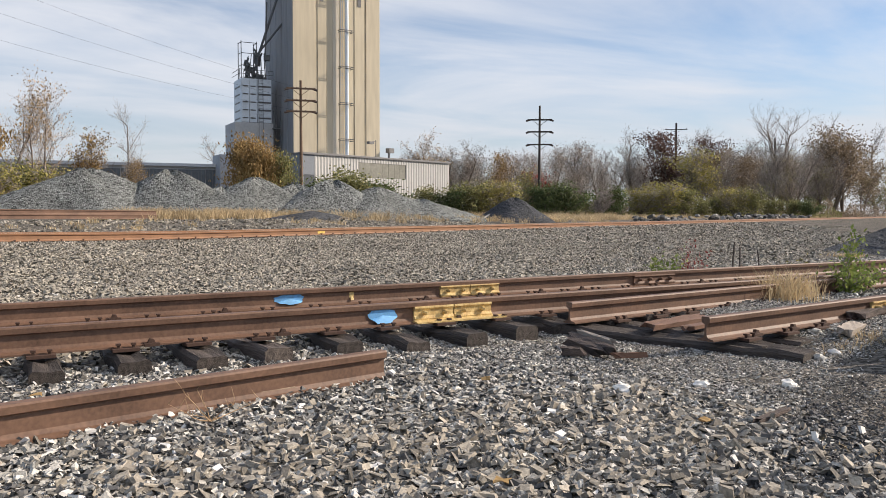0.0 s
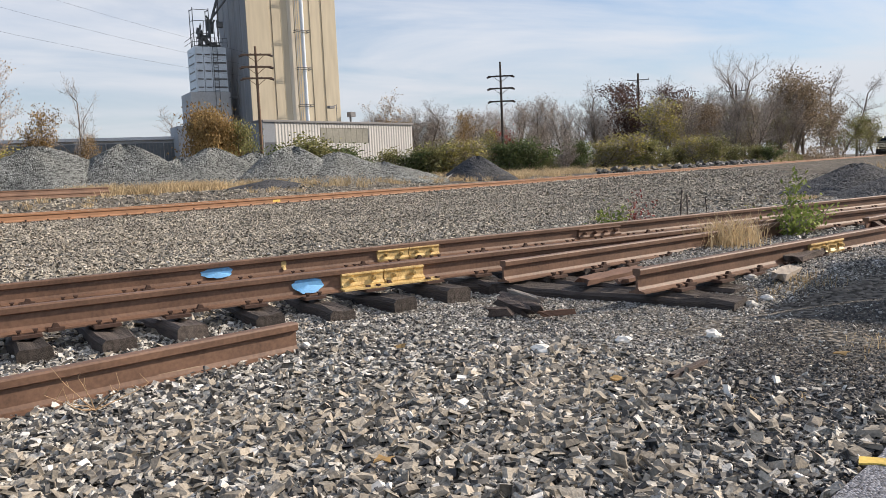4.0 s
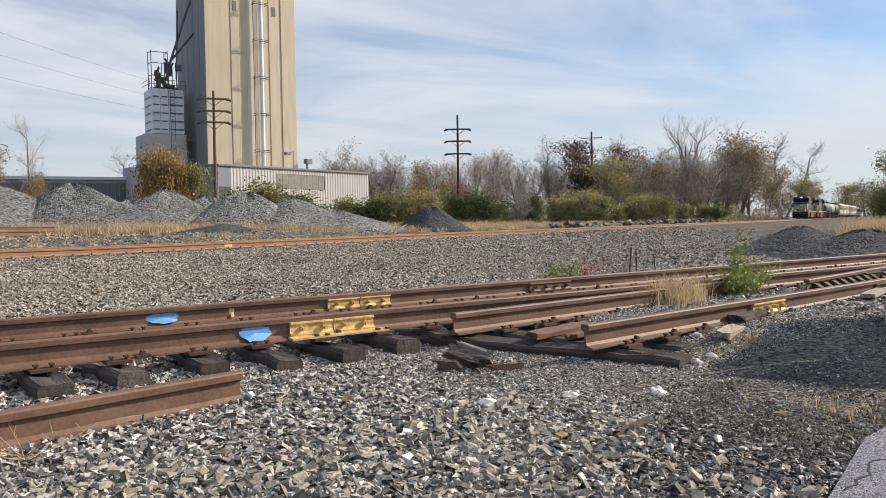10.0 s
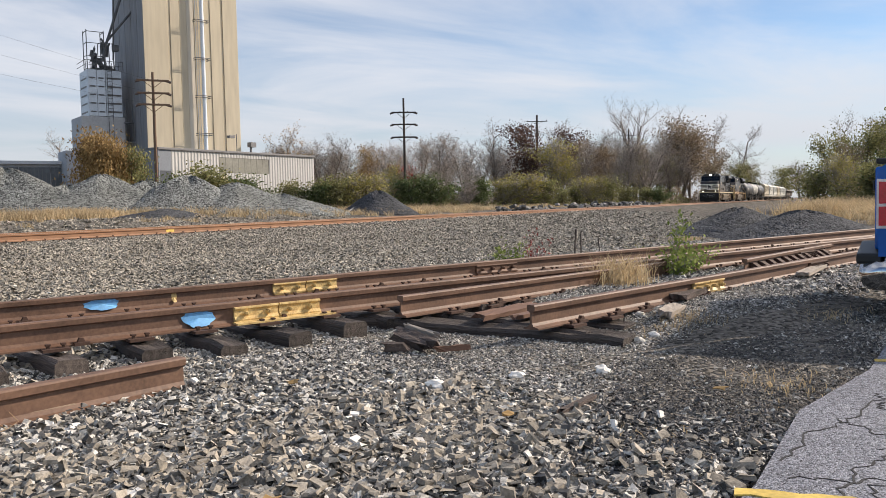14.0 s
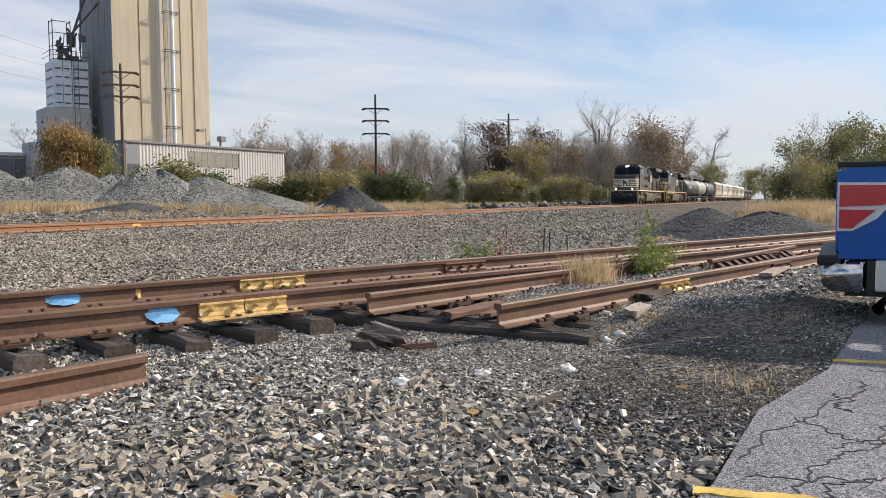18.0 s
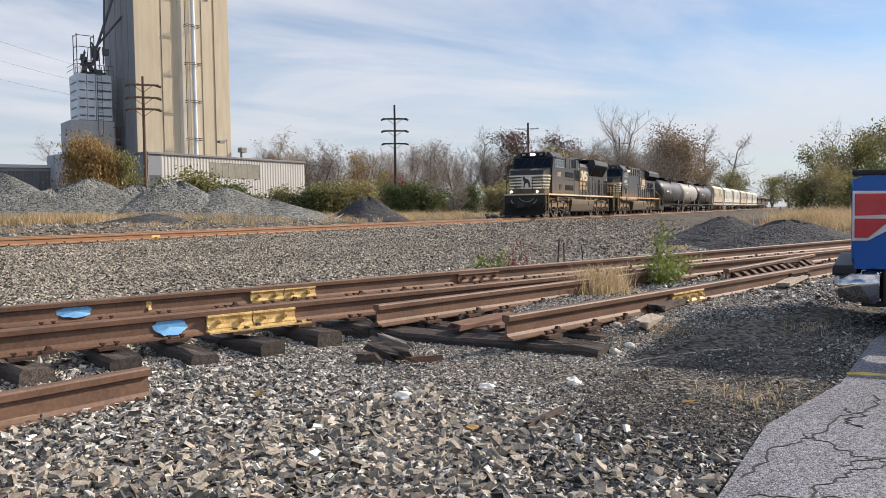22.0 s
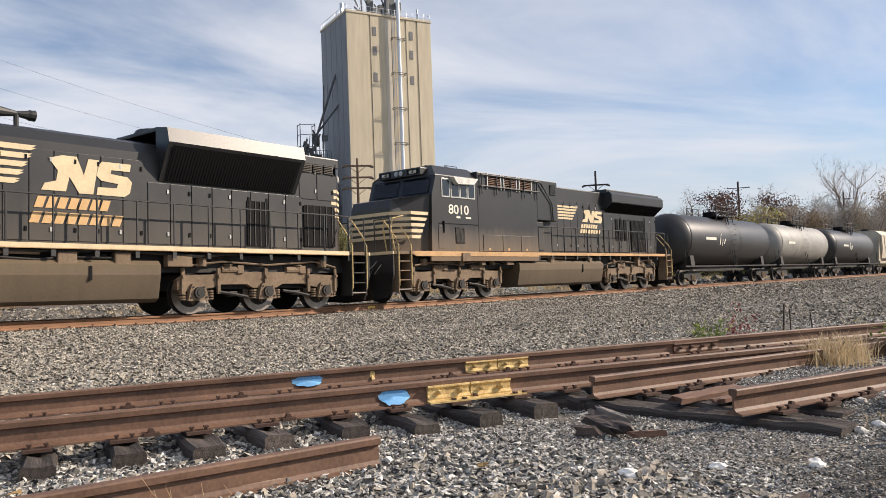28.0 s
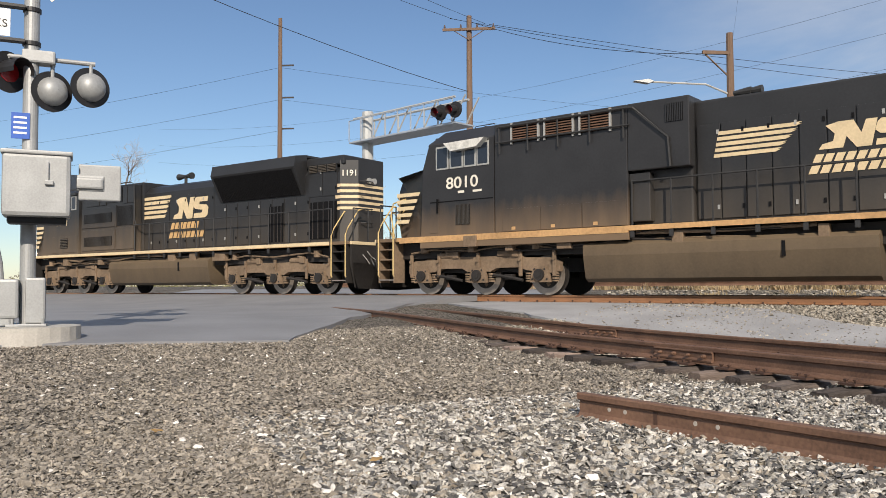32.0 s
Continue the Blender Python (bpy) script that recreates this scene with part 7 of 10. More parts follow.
def coupler(car, x, d):
    bm = bm_new()
    box(bm, min(x, x + d * 0.7), max(x, x + d * 0.7), -0.14, 0.14, 0.72, 0.98, bevel=0.03)
    prism(bm, [(x + d * 0.62, -0.22), (x + d * 0.95, -0.16), (x + d * 1.0, 0.05), (x + d * 0.8, 0.24), (x + d * 0.62, 0.2)], 0.70, 1.0, "z")
    part("coupler", bm, M_UNDER_DARK, car)
    for y in (-0.55, -0.38, 0.4, 0.58):
        bm = bm_new()
        pipe(bm, sag((x, y, 1.15), (x + d * 0.75, y * 0.8, 0.95), 0.33, 7), 0.028, 6)
        part("air_hose", bm, M_HRAIL, car)


def emblem(car, x, z, k, side, y, flat=1.0, gap=0.0, words=None):
    """The painted mark on the hood: five long bars with slanted ends, a leaping wedge, two broad blocks and two rows of word bars. x is where the bars begin."""
    def put(poly, mat, wide=1.0, tall=1.0):
        ps = [(1.95 + gap + (u - 2.28) * (wide - gap * 0.6) if wide > 1 else u + gap * 0.5 * (v - 0.4), (v * tall - 0.4) * flat + 0.4) for u, v in poly]
        slab(car, "painted_mark", [(x + u * k if side < 0 else x + (4.1 - u) * k, z + v * k) for u, v in ps], min(y, y + side * 0.008), max(y, y + side * 0.008), mat)
    for i in range(5):
        top, end = 0.86 - i * 0.185, 1.86 - i * 0.085
        put([(0, top), (end, top), (end - 0.10, top - 0.045), (end - 0.02, top - 0.055), (end - 0.14, top - 0.12), (0, top - 0.12)], M_CREAM)
    # the leaping wedge and the first block
    put([(2.40, 0.56), (2.62, 0.64), (2.86, 0.64), (2.98, 0.28), (3.06, 0.62), (3.24, 0.62), (3.14, -0.10), (2.90, -0.10), (2.74, 0.22), (2.68, -0.08), (2.28, -0.08), (2.34, 0.06), (2.52, 0.12), (2.55, 0.32)], M_CREAM, 1.36, 1.12)
    # the second block, in a bent run
    put([(3.30, 0.60), (3.82, 0.60), (3.80, 0.44), (3.46, 0.44), (3.45, 0.36), (3.76, 0.32), (3.84, 0.22), (3.80, -0.02), (3.70, -0.10), (3.20, -0.10), (3.22, 0.06), (3.56, 0.07), (3.58, 0.16), (3.28, 0.20), (3.20, 0.30), (3.24, 0.52)], M_CREAM, 1.36, 1.12)
    for w0, w1, v, n in ((2.16, 3.48, -0.48, 7), (2.08, 3.72, -0.82, 8)):
        for i in range(n):
            a = w0 + (w1 - w0) * i / n
            b = a + (w1 - w0) / n * 0.76
            put([(a, v), (b, v), (b + 0.07, v + 0.25), (a + 0.07, v + 0.25)], words or M_GOLD_WORD, 1.3)


def cab_roof(car, x0, x1, z0, z1, mat):
    """A cab's roof with sloped front and flanks."""
    bm = bm_new()
    prism(bm, [(-1.5, z0), (-1.48, z0 + 0.05), (-1.08, z1), (1.08, z1), (1.48, z0 + 0.05), (1.5, z0)], x0, x1, "x")
    for v in bm.verts:
        if v.co.x < x0 + 0.1 and v.co.z > z1 - 0.05:
            v.co.x += 0.30
    part("cab_roof", bm, mat, car)
    bm = bm_new()
    for x, y, h in ((x0 + 0.7, -0.5, 0.10), (x0 + 1.1, 0.2, 0.14), (x0 + 1.5, -0.75, 0.09), (x0 + 1.8, 0.4, 0.12)):
        tube(bm, (x, y, z1 - 0.01), (x, y, z1 + h), 0.05, n=8)
    box(bm, x0 + 0.95, x0 + 1.75, -0.45, 0.15, z1 - 0.01, z1 + 0.07, bevel=0.02)
    pipe(bm, [(x0 + 1.2, -0.9, z1 - 0.05), (x0 + 1.25, -0.9, z1 + 0.09), (x0 + 1.9, -0.9, z1 + 0.09), (x0 + 1.95, -0.9, z1 - 0.05)], 0.014, 5)
    part("roof_aerials", bm, M_HRAIL, car)


def brow(car, x, z, half, mat, number, lit):
    """The box over the windscreen: two headlights between two number boards."""
    bm = bm_new()
    box(bm, x, x + 0.42, -half, half, z, z + 0.27, bevel=0.03)
    b = part("headlight_box", bm, mat, car)
    for y in (-half * 0.66, half * 0.66):
        bm = bm_new()
        box(bm, x - 0.012, x + 0.02, y - 0.27, y + 0.27, z + 0.05, z + 0.22)
        part("number_board", bm, M_GRILLE, b)
        lettering(b, number, x - 0.016, y, z + 0.07, 0.17, M_WHITE, -1, turn=-90)
    for y in (-0.11, 0.11):
        bm = bm_new()
        tube(bm, (x + 0.01, y, z + 0.135), (x - 0.03, y, z + 0.135), 0.085, n=14)
        part("headlight", bm, M_LAMP if lit else M_FRAME, b, "lit warm headlight" if lit else "unlit headlight")


def hood_doors(car, x0, x1, z0, z1, y, side, n, latch=True):
    """A row of hood doors with seams, hinges and latches."""
    w = (x1 - x0) / n
    for i in range(n):
        a = x0 + i * w
        bm = bm_new()
        box(bm, a + 0.015, a + w - 0.015, min(y, y + side * 0.018), max(y, y + side * 0.018), z0, z1, bevel=0.006)
        d = part("hood_door", bm, M_HOOD, car)
        for z in (z0 + 0.2, z1 - 0.25):
            bm = bm_new()
            box(bm, a + w - 0.09, a + w - 0.04, min(y + side * 0.018, y + side * 0.04), max(y + side * 0.018, y + side * 0.04), z, z + 0.1)
            part("latch", bm, M_FRAME if i % 3 == 0 else M_GRILLE, d)


def piping(car, x0, x1, side, seed):
    """Pipes and boxes hung under the walkway."""
    rng = random.Random(seed)
    for k in range(5):
        z = 1.22 + 0.07 * k
        a = x0 + rng.uniform(0, 2)
        pts = [(a, side * (1.25 + 0.03 * k), z)]
        while pts[-1][0] < x1 - 1 and len(pts) < 8:
            p = pts[-1]
            pts.append((p[0] + rng.uniform(0.5, 2.2), p[1], z + rng.uniform(-0.10, 0.08)))
        bm = bm_new()
        pipe(bm, pts, rng.choice((0.02, 0.03, 0.045)), 6)
        part("pipe", bm, M_UNDER if k % 2 else M_UNDER_DARK, car)
    for k in range(6):
        a = rng.uniform(x0, x1 - 0.4)
        block(car, "equipment_box", a, a + rng.uniform(0.18, 0.45), min(side * 1.2, side * 1.4), max(side * 1.2, side * 1.4), 1.18, 1.5, M_UNDER, 0.02)


def engine_common(car, L, tank, trucks, seed):
    """Frame, sills, fuel tank, trucks and couplers; x runs from -0.9 to L."""
    block(car, "underframe", -0.8, L + 0.8, -1.1, 1.1, 1.05, 1.5, M_UNDER_DARK)
    block(car, "deck", -0.85, L + 0.85, -1.5, 1.5, 1.56, 1.66, M_BODY, 0.01)
    for s in (-1, 1):
        block(car, "sill_stripe", 0.0, L, min(s * 1.5, s * 1.508), max(s * 1.5, s * 1.508), 1.545, 1.665, M_GOLD, label="dull orange stripe along the deck edge")
        piping(car, trucks[0][0], trucks[1][2], s, seed)
    a, b = tank
    slab(car, "fuel_tank", [(-1.42, 0.98), (-1.42, 1.22), (-1.30, 1.32), (1.30, 1.32), (1.42, 1.22), (1.42, 0.98), (1.30, 0.42), (1.15, 0.33), (-1.15, 0.33), (-1.30, 0.42)], a, b, M_TANK, "dusty brown fuel tank", "x")
    for s in (-1, 1):
        block(car, "sight_gauge", a + (b - a) * 0.72, a + (b - a) * 0.72 + 0.07, min(s * 1.36, s * 1.44), max(s * 1.36, s * 1.44), 0.86, 1.18, M_GRILLE)
    for i, xs in enumerate(trucks):
        engine_truck(car, xs, seed + i)
    coupler(car, -0.9, -1)
    coupler(car, L + 0.9, 1)
    for s in (-1, 1):
        steps(car, L + 0.12, L + 0.72, s, mat=M_UNDER if seed > 50 else M_UNDER_DARK)
        steps(car, -0.72, -0.12, s, mat=M_UNDER if seed > 50 else M_UNDER_DARK)
    for x, d in ((-0.85, -1), (L + 0.85, 1)):
        bm = bm_new()
        prism(bm, [(-1.45, 1.55), (1.45, 1.55), (1.45, 0.9), (1.25, 0.22), (-1.25, 0.22), (-1.45, 0.9)], min(x, x + d * 0.06), max(x, x + d * 0.06), "x")
        pl = part("end_plate", bm, M_UNDER_DARK, car)
        bm = bm_new()
        rows = []
        for z, reach in ((0.12, 0.46), (0.26, 0.34), (0.45, 0.22), (0.68, 0.13), (0.92, 0.10)):
            rows.append([bm.verts.new((x + d * (0.06 + reach * (1 - 0.45 * abs(y) / 1.4)), y, z + 0.05 * abs(y))) for y in (-1.42, -0.95, -0.45, 0.0, 0.45, 0.95, 1.42)])
        for lo, hi in zip(rows, rows[1:]):
            for i in range(6):
                bm.faces.new((lo[i], lo[i + 1], hi[i + 1], hi[i]))
        bmesh.ops.solidify(bm, geom=bm.faces[:], thickness=0.03)
        part("snow_plough", bm, M_UNDER_DARK, pl)
        block(pl, "deck_edge", min(x, x + d * 0.085), max(x, x + d * 0.085), -1.47, 1.47, 1.555, 1.655, M_CREAM, 0.01, "cream painted deck edge")
        bm = bm_new()
        pipe(bm, sag((x + d * 0.10, -0.75, 1.35), (x + d * 0.10, 0.35, 1.38), 0.28, 10), 0.018, 6)
        part("jumper_cable", bm, M_FRAME, pl)
        for y in (-0.95, 0.95):
            bm = bm_new()
            pipe(bm, [(x + d * 0.08, y, 1.25), (x + d * 0.16, y * 0.9, 1.1), (x + d * 0.17, y * 0.75, 0.95)], 0.016, 5)
            part("cut_lever", bm, M_FRAME, pl)
        bm = bm_new()
        for y in (-1.3, -0.6, 0.6, 1.3):
            tube(bm, (x, y, 1.6), (x, y, 2.7), 0.022, n=6)
        tube(bm, (x, -1.3, 2.7), (x, -0.6, 2.7), 0.022, n=6)
        tube(bm, (x, 0.6, 2.7), (x, 1.3, 2.7), 0.022, n=6)
        part("end_railing", bm, M_HRAIL, pl)


def window(car, x0, x1, z0, z1, side, y):
    w = block(car, "cab_window", x0, x1, min(y, y + side * 0.02), max(y, y + side * 0.02), z0, z1, M_FRAME, 0.01)
    block(w, "pane", x0 + 0.05, x1 - 0.05, min(y, y + side * 0.026), max(y, y + side * 0.026), z0 + 0.05, z1 - 0.05, M_PANE)


def corner_stripes(car, x0, x1, y, side, z0, n, step, slant, mat):
    for i in range(n):
        z = z0 - i * step
        slab(car, "nose_stripe", [(x0, z), (x1 - slant * i, z), (x1 - slant * i - slant * 0.55, z - step * 0.55), (x0, z - step * 0.55)], min(y, y + side * 0.006), max(y, y + side * 0.006), mat)


def engine_second():
    """The trailing engine: wide cab, tall flush engine bay, square radiator wings."""
    car = thing("locomotive", "weathered black diesel locomotive with cream stripes and dusty lower sides", "locomotive")
    L = 19.0
    engine_common(car, L, (6.15, 12.7), ((0.74, 2.75, 4.77), (13.9, 15.9, 17.9)), 61)
    H = 4.66
    # nose and cab
    bm = bm_new()
    a = prism(bm, [(-0.35, 1.66), (-0.42, 3.1), (-0.30, 3.38), (0.0, 3.44), (1.12, 3.62), (1.3, 3.62), (1.3, 1.66)], -1.45, 1.45, "y")
    for v in bm.verts:
        if v.co.x < -0.2:
            v.co.y *= 0.62
        elif v.co.x < 0.1:
            v.co.y *= 0.98
    part("nose", bm, M_BODY, car)
    slab(car, "cab", [(0.95, 1.66), (1.02, 3.55), (1.26, 4.26), (3.53, 4.26), (3.53, 1.66)], -1.5, 1.5, M_BODY)
    cab_roof(car, 1.24, 3.53, 4.24, H, M_BODY)
    brow(car, 1.06, 4.30, 0.98, M_HOOD, "8010", False)
    for y0, y1 in ((-1.32, -0.10), (0.10, 1.32)):
        bm = bm_new()
        v = [(1.035, y0, 3.66), (1.035, y1, 3.66), (1.245, y1, 4.20), (1.245, y0, 4.20)]
        bm.faces.new([bm.verts.new((p[0] - 0.02, p[1], p[2])) for p in v])
        bmesh.ops.solidify(bm, geom=bm.faces[:], thickness=0.02)
        part("windscreen", bm, M_PANE, car)
    for s in (-1, 1):
        y = s * 1.5
        for x0, x1 in ((1.52, 1.98), (2.02, 2.50), (2.52, 2.94), (2.96, 3.38)):
            window(car, x0, x1, 3.52, 4.18, s, y)
        bm = bm_new()
        prism(bm, [(1.95, 4.22), (3.36, 4.24), (3.1, 4.02), (2.2, 3.98)], min(y, y + s * 0.22), max(y, y + s * 0.22), "y")
        part("sun_visor", bm, M_PATCH, car, "peeled pale sun visor over the cab windows")
        corner_stripes(car, 0.0, 0.88, s * 1.452, s, 2.97, 5, 0.195, 0.10, M_CREAM)
        for i in range(5):
            z = 2.97 - i * 0.195
            slab(car, "nose_stripe", [(-0.43, s * 0.9), (0.0, s * 1.45), (-0.012, s * 1.462), (-0.445, s * 0.905)], z - 0.107, z, M_CREAM, axis="z")
        lettering(car, "8010", 2.44, s * 1.502, 2.97, 0.45, M_WHITE, s, "road_number", stretch=1.26)
        block(car, "cab_seam", 1.30, 3.5, min(y, y + s * 0.006), max(y, y + s * 0.006), 2.60, 2.63, M_GRILLE)
        block(car, "grab_iron", 1.56, 1.60, min(y, y + s * 0.05), max(y, y + s * 0.05), 2.3, 2.7, M_GRILLE)
        slab(car, "painted_mark", [(2.30, 2.82), (2.52, 2.82), (2.52, 2.89), (2.30, 2.89)], min(y, y + s * 0.004), max(y, y + s * 0.004), M_WHITE)
        slab(car, "painted_mark", [(2.82, 2.82), (3.12, 2.82), (3.12, 2.88), (2.82, 2.88)], min(y, y + s * 0.004), max(y, y + s * 0.004), M_WHITE)
        grille(car, 2.22, 2.72, y, 1.95, 2.5, s, True, 11)
        block(car, "sand_box_door", 1.3, 1.62, min(y, y + s * 0.015), max(y, y + s * 0.015), 1.75, 2.55, M_BODY, 0.005)
        block(car, "step_bracket", 2.52, 2.95, min(y, y + s * 0.06), max(y, y + s * 0.06), 1.32, 1.62, M_UNDER, 0.01)
        # flush engine bay behind the cab
        block(car, "bay_side", 3.55, 7.42, min(s * 1.2, y), max(s * 1.2, y), 1.66, 4.56, M_BODY, 0.03)
        block(car, "bay_side", 7.425, 8.95, min(s * 1.2, y), max(s * 1.2, y), 2.95, 4.56, M_BODY, 0.03)
        for i in range(3):
            a = 3.8 + i * 1.2
            block(car, "lower_panel", a, a + 1.17, min(y, y + s * 0.02), max(y, y + s * 0.02), 1.68, 2.28, M_BODY, 0.008)
            block(car, "reflector", a + 0.3, a + 0.42, min(y, y + s * 0.026), max(y, y + s * 0.026), 1.72, 1.80, M_GOLD)
        block(car, "skirt", 0.9, 7.42, min(s * 1.44, y), max(s * 1.44, y), 1.33, 1.62, M_BODY, 0.01)
        block(car, "skirt_stripe", 0.1, 7.42, min(y, y + s * 0.01), max(y, y + s * 0.01), 1.50, 1.62, M_GOLD, label="dull orange stripe along the deck edge")
        for i in range(3):
            a = 4.15 + i * 1.02
            grille(car, a, a + 0.78, s * 1.5, 4.02, 4.48, s, False, 7, M_LOUVRE, M_FRAME, "intake_louvre")
        grille(car, 8.38, 8.80, s * 1.5, 4.0, 4.42, s, True, 10)
        bm = bm_new()
        pipe(bm, [(3.7, s * 1.57, 4.46), (7.45, s * 1.57, 4.46), (7.6, s * 1.57, 4.44), (8.45, s * 1.55, 3.65), (8.5, s * 1.55, 2.96)], 0.03, 7)
        pipe(bm, [(3.65, s * 1.57, 4.05), (7.5, s * 1.57, 4.05)], 0.025, 7)
        for i in range(5):
            tube(bm, (3.75 + i * 0.9, s * 1.57, 3.75), (3.75 + i * 0.9, s * 1.57, 4.46), 0.022, n=6)
        part("roof_handrail", bm, M_HRAIL, car)
        block(car, "air_duct", 7.42, 7.95, min(s * 1.05, s * 1.42), max(s * 1.05, s * 1.42), 1.75, 2.9, M_HOOD, 0.03)
        walkway_rail(car, 7.5, L + 0.1, s, n=13)
        hood_doors(car, 8.95, 13.4, 1.75, 3.9, s * 1.08, s, 8)
        hood_doors(car, 13.5, 16.0, 1.75, 3.5, s * 1.08, s, 3)
        for i in range(3):
            grille(car, 14.6 + i * 0.42, 14.9 + i * 0.42, s * 1.105, 2.3, 3.3, s, True, 4)
        emblem(car, 9.40, 3.0, 0.97, s, s * 1.105, 0.7, 0.28, M_CREAM)
        # radiator wing
        # black sheet on the wing's underside: screen and its shade in one colour
        slab(car, "intake_screen", [(s * 1.075, 3.62), (s * 1.515, 3.995), (s * 1.525, 3.985), (s * 1.085, 3.61)], 13.7, L - 0.1, M_GRILLE, axis="x")
        slab(car, "radiator_wing", [(s * 1.05, 3.62), (s * 1.52, 4.02), (s * 1.52, 4.38), (s * 1.40, 4.50), (s * 1.0, 4.52)], 13.6, L, M_HOOD, axis="x")
        bm = bm_new()
        prism(bm, [(s * 1.06, 3.60), (s * 1.50, 3.98), (s * 1.53, 3.97), (s * 1.09, 3.58)], 0, 0.05, "x")
        bar = finish(bm, "slat", M_GRILLE)
        for i in range(40):
            part("slat", bar, None, car, m=pose(13.75 + i * (L - 13.9) / 40, 0, 0))
        grille(car, 16.2, 17.6, s * 1.09, 1.8, 3.3, s, True, 16)
        hood_doors(car, 17.7, 18.9, 1.75, 3.5, s * 1.08, s, 2)
    block(car, "engine_hood", 3.53, 8.9, -1.2, 1.2, 1.66, 4.60, M_HOOD, 0.05)
    block(car, "long_hood", 8.9, L, -1.06, 1.06, 1.66, 4.48, M_HOOD, 0.05)
    block(car, "radiator_roof", 13.55, L, -1.3, 1.3, 4.40, 4.62, M_HOOD, 0.04)
    block(car, "exhaust_stack", 10.6, 11.5, -0.3, 0.3, 4.46, 4.60, M_GRILLE, 0.03)
    block(car, "rear_face", L - 0.02, L + 0.02, -0.9, 0.9, 1.7, 4.2, M_HOOD, 0.01)
    bm = bm_new()
    for dx in (0.0, 0.25):
        tube(bm, (9.55 + dx, -0.3, 4.70), (9.55 + dx + 0.4, -0.3, 4.70), 0.06, 0.11, n=10)
    tube(bm, (9.7, -0.3, 4.4), (9.7, -0.3, 4.7), 0.05, n=8)
    part("air_horn", bm, M_HRAIL, car)
    for y in (-1.1, -0.75):
        bm = bm_new()
        pipe(bm, [(-0.45, y, 1.7), (-0.6, y, 2.4), (-0.5, y, 2.75), (0.0, y, 2.85)], 0.022, 6)
        part("nose_rail", bm, M_YRAIL, car)
    for i in range(5):
        block(car, "front_stripe", -0.445, -0.415, -0.9, 0.9, 2.97 - i * 0.195 - 0.107, 2.97 - i * 0.195, M_CREAM)
    CARS.append((car, 21.16, L))
    return car


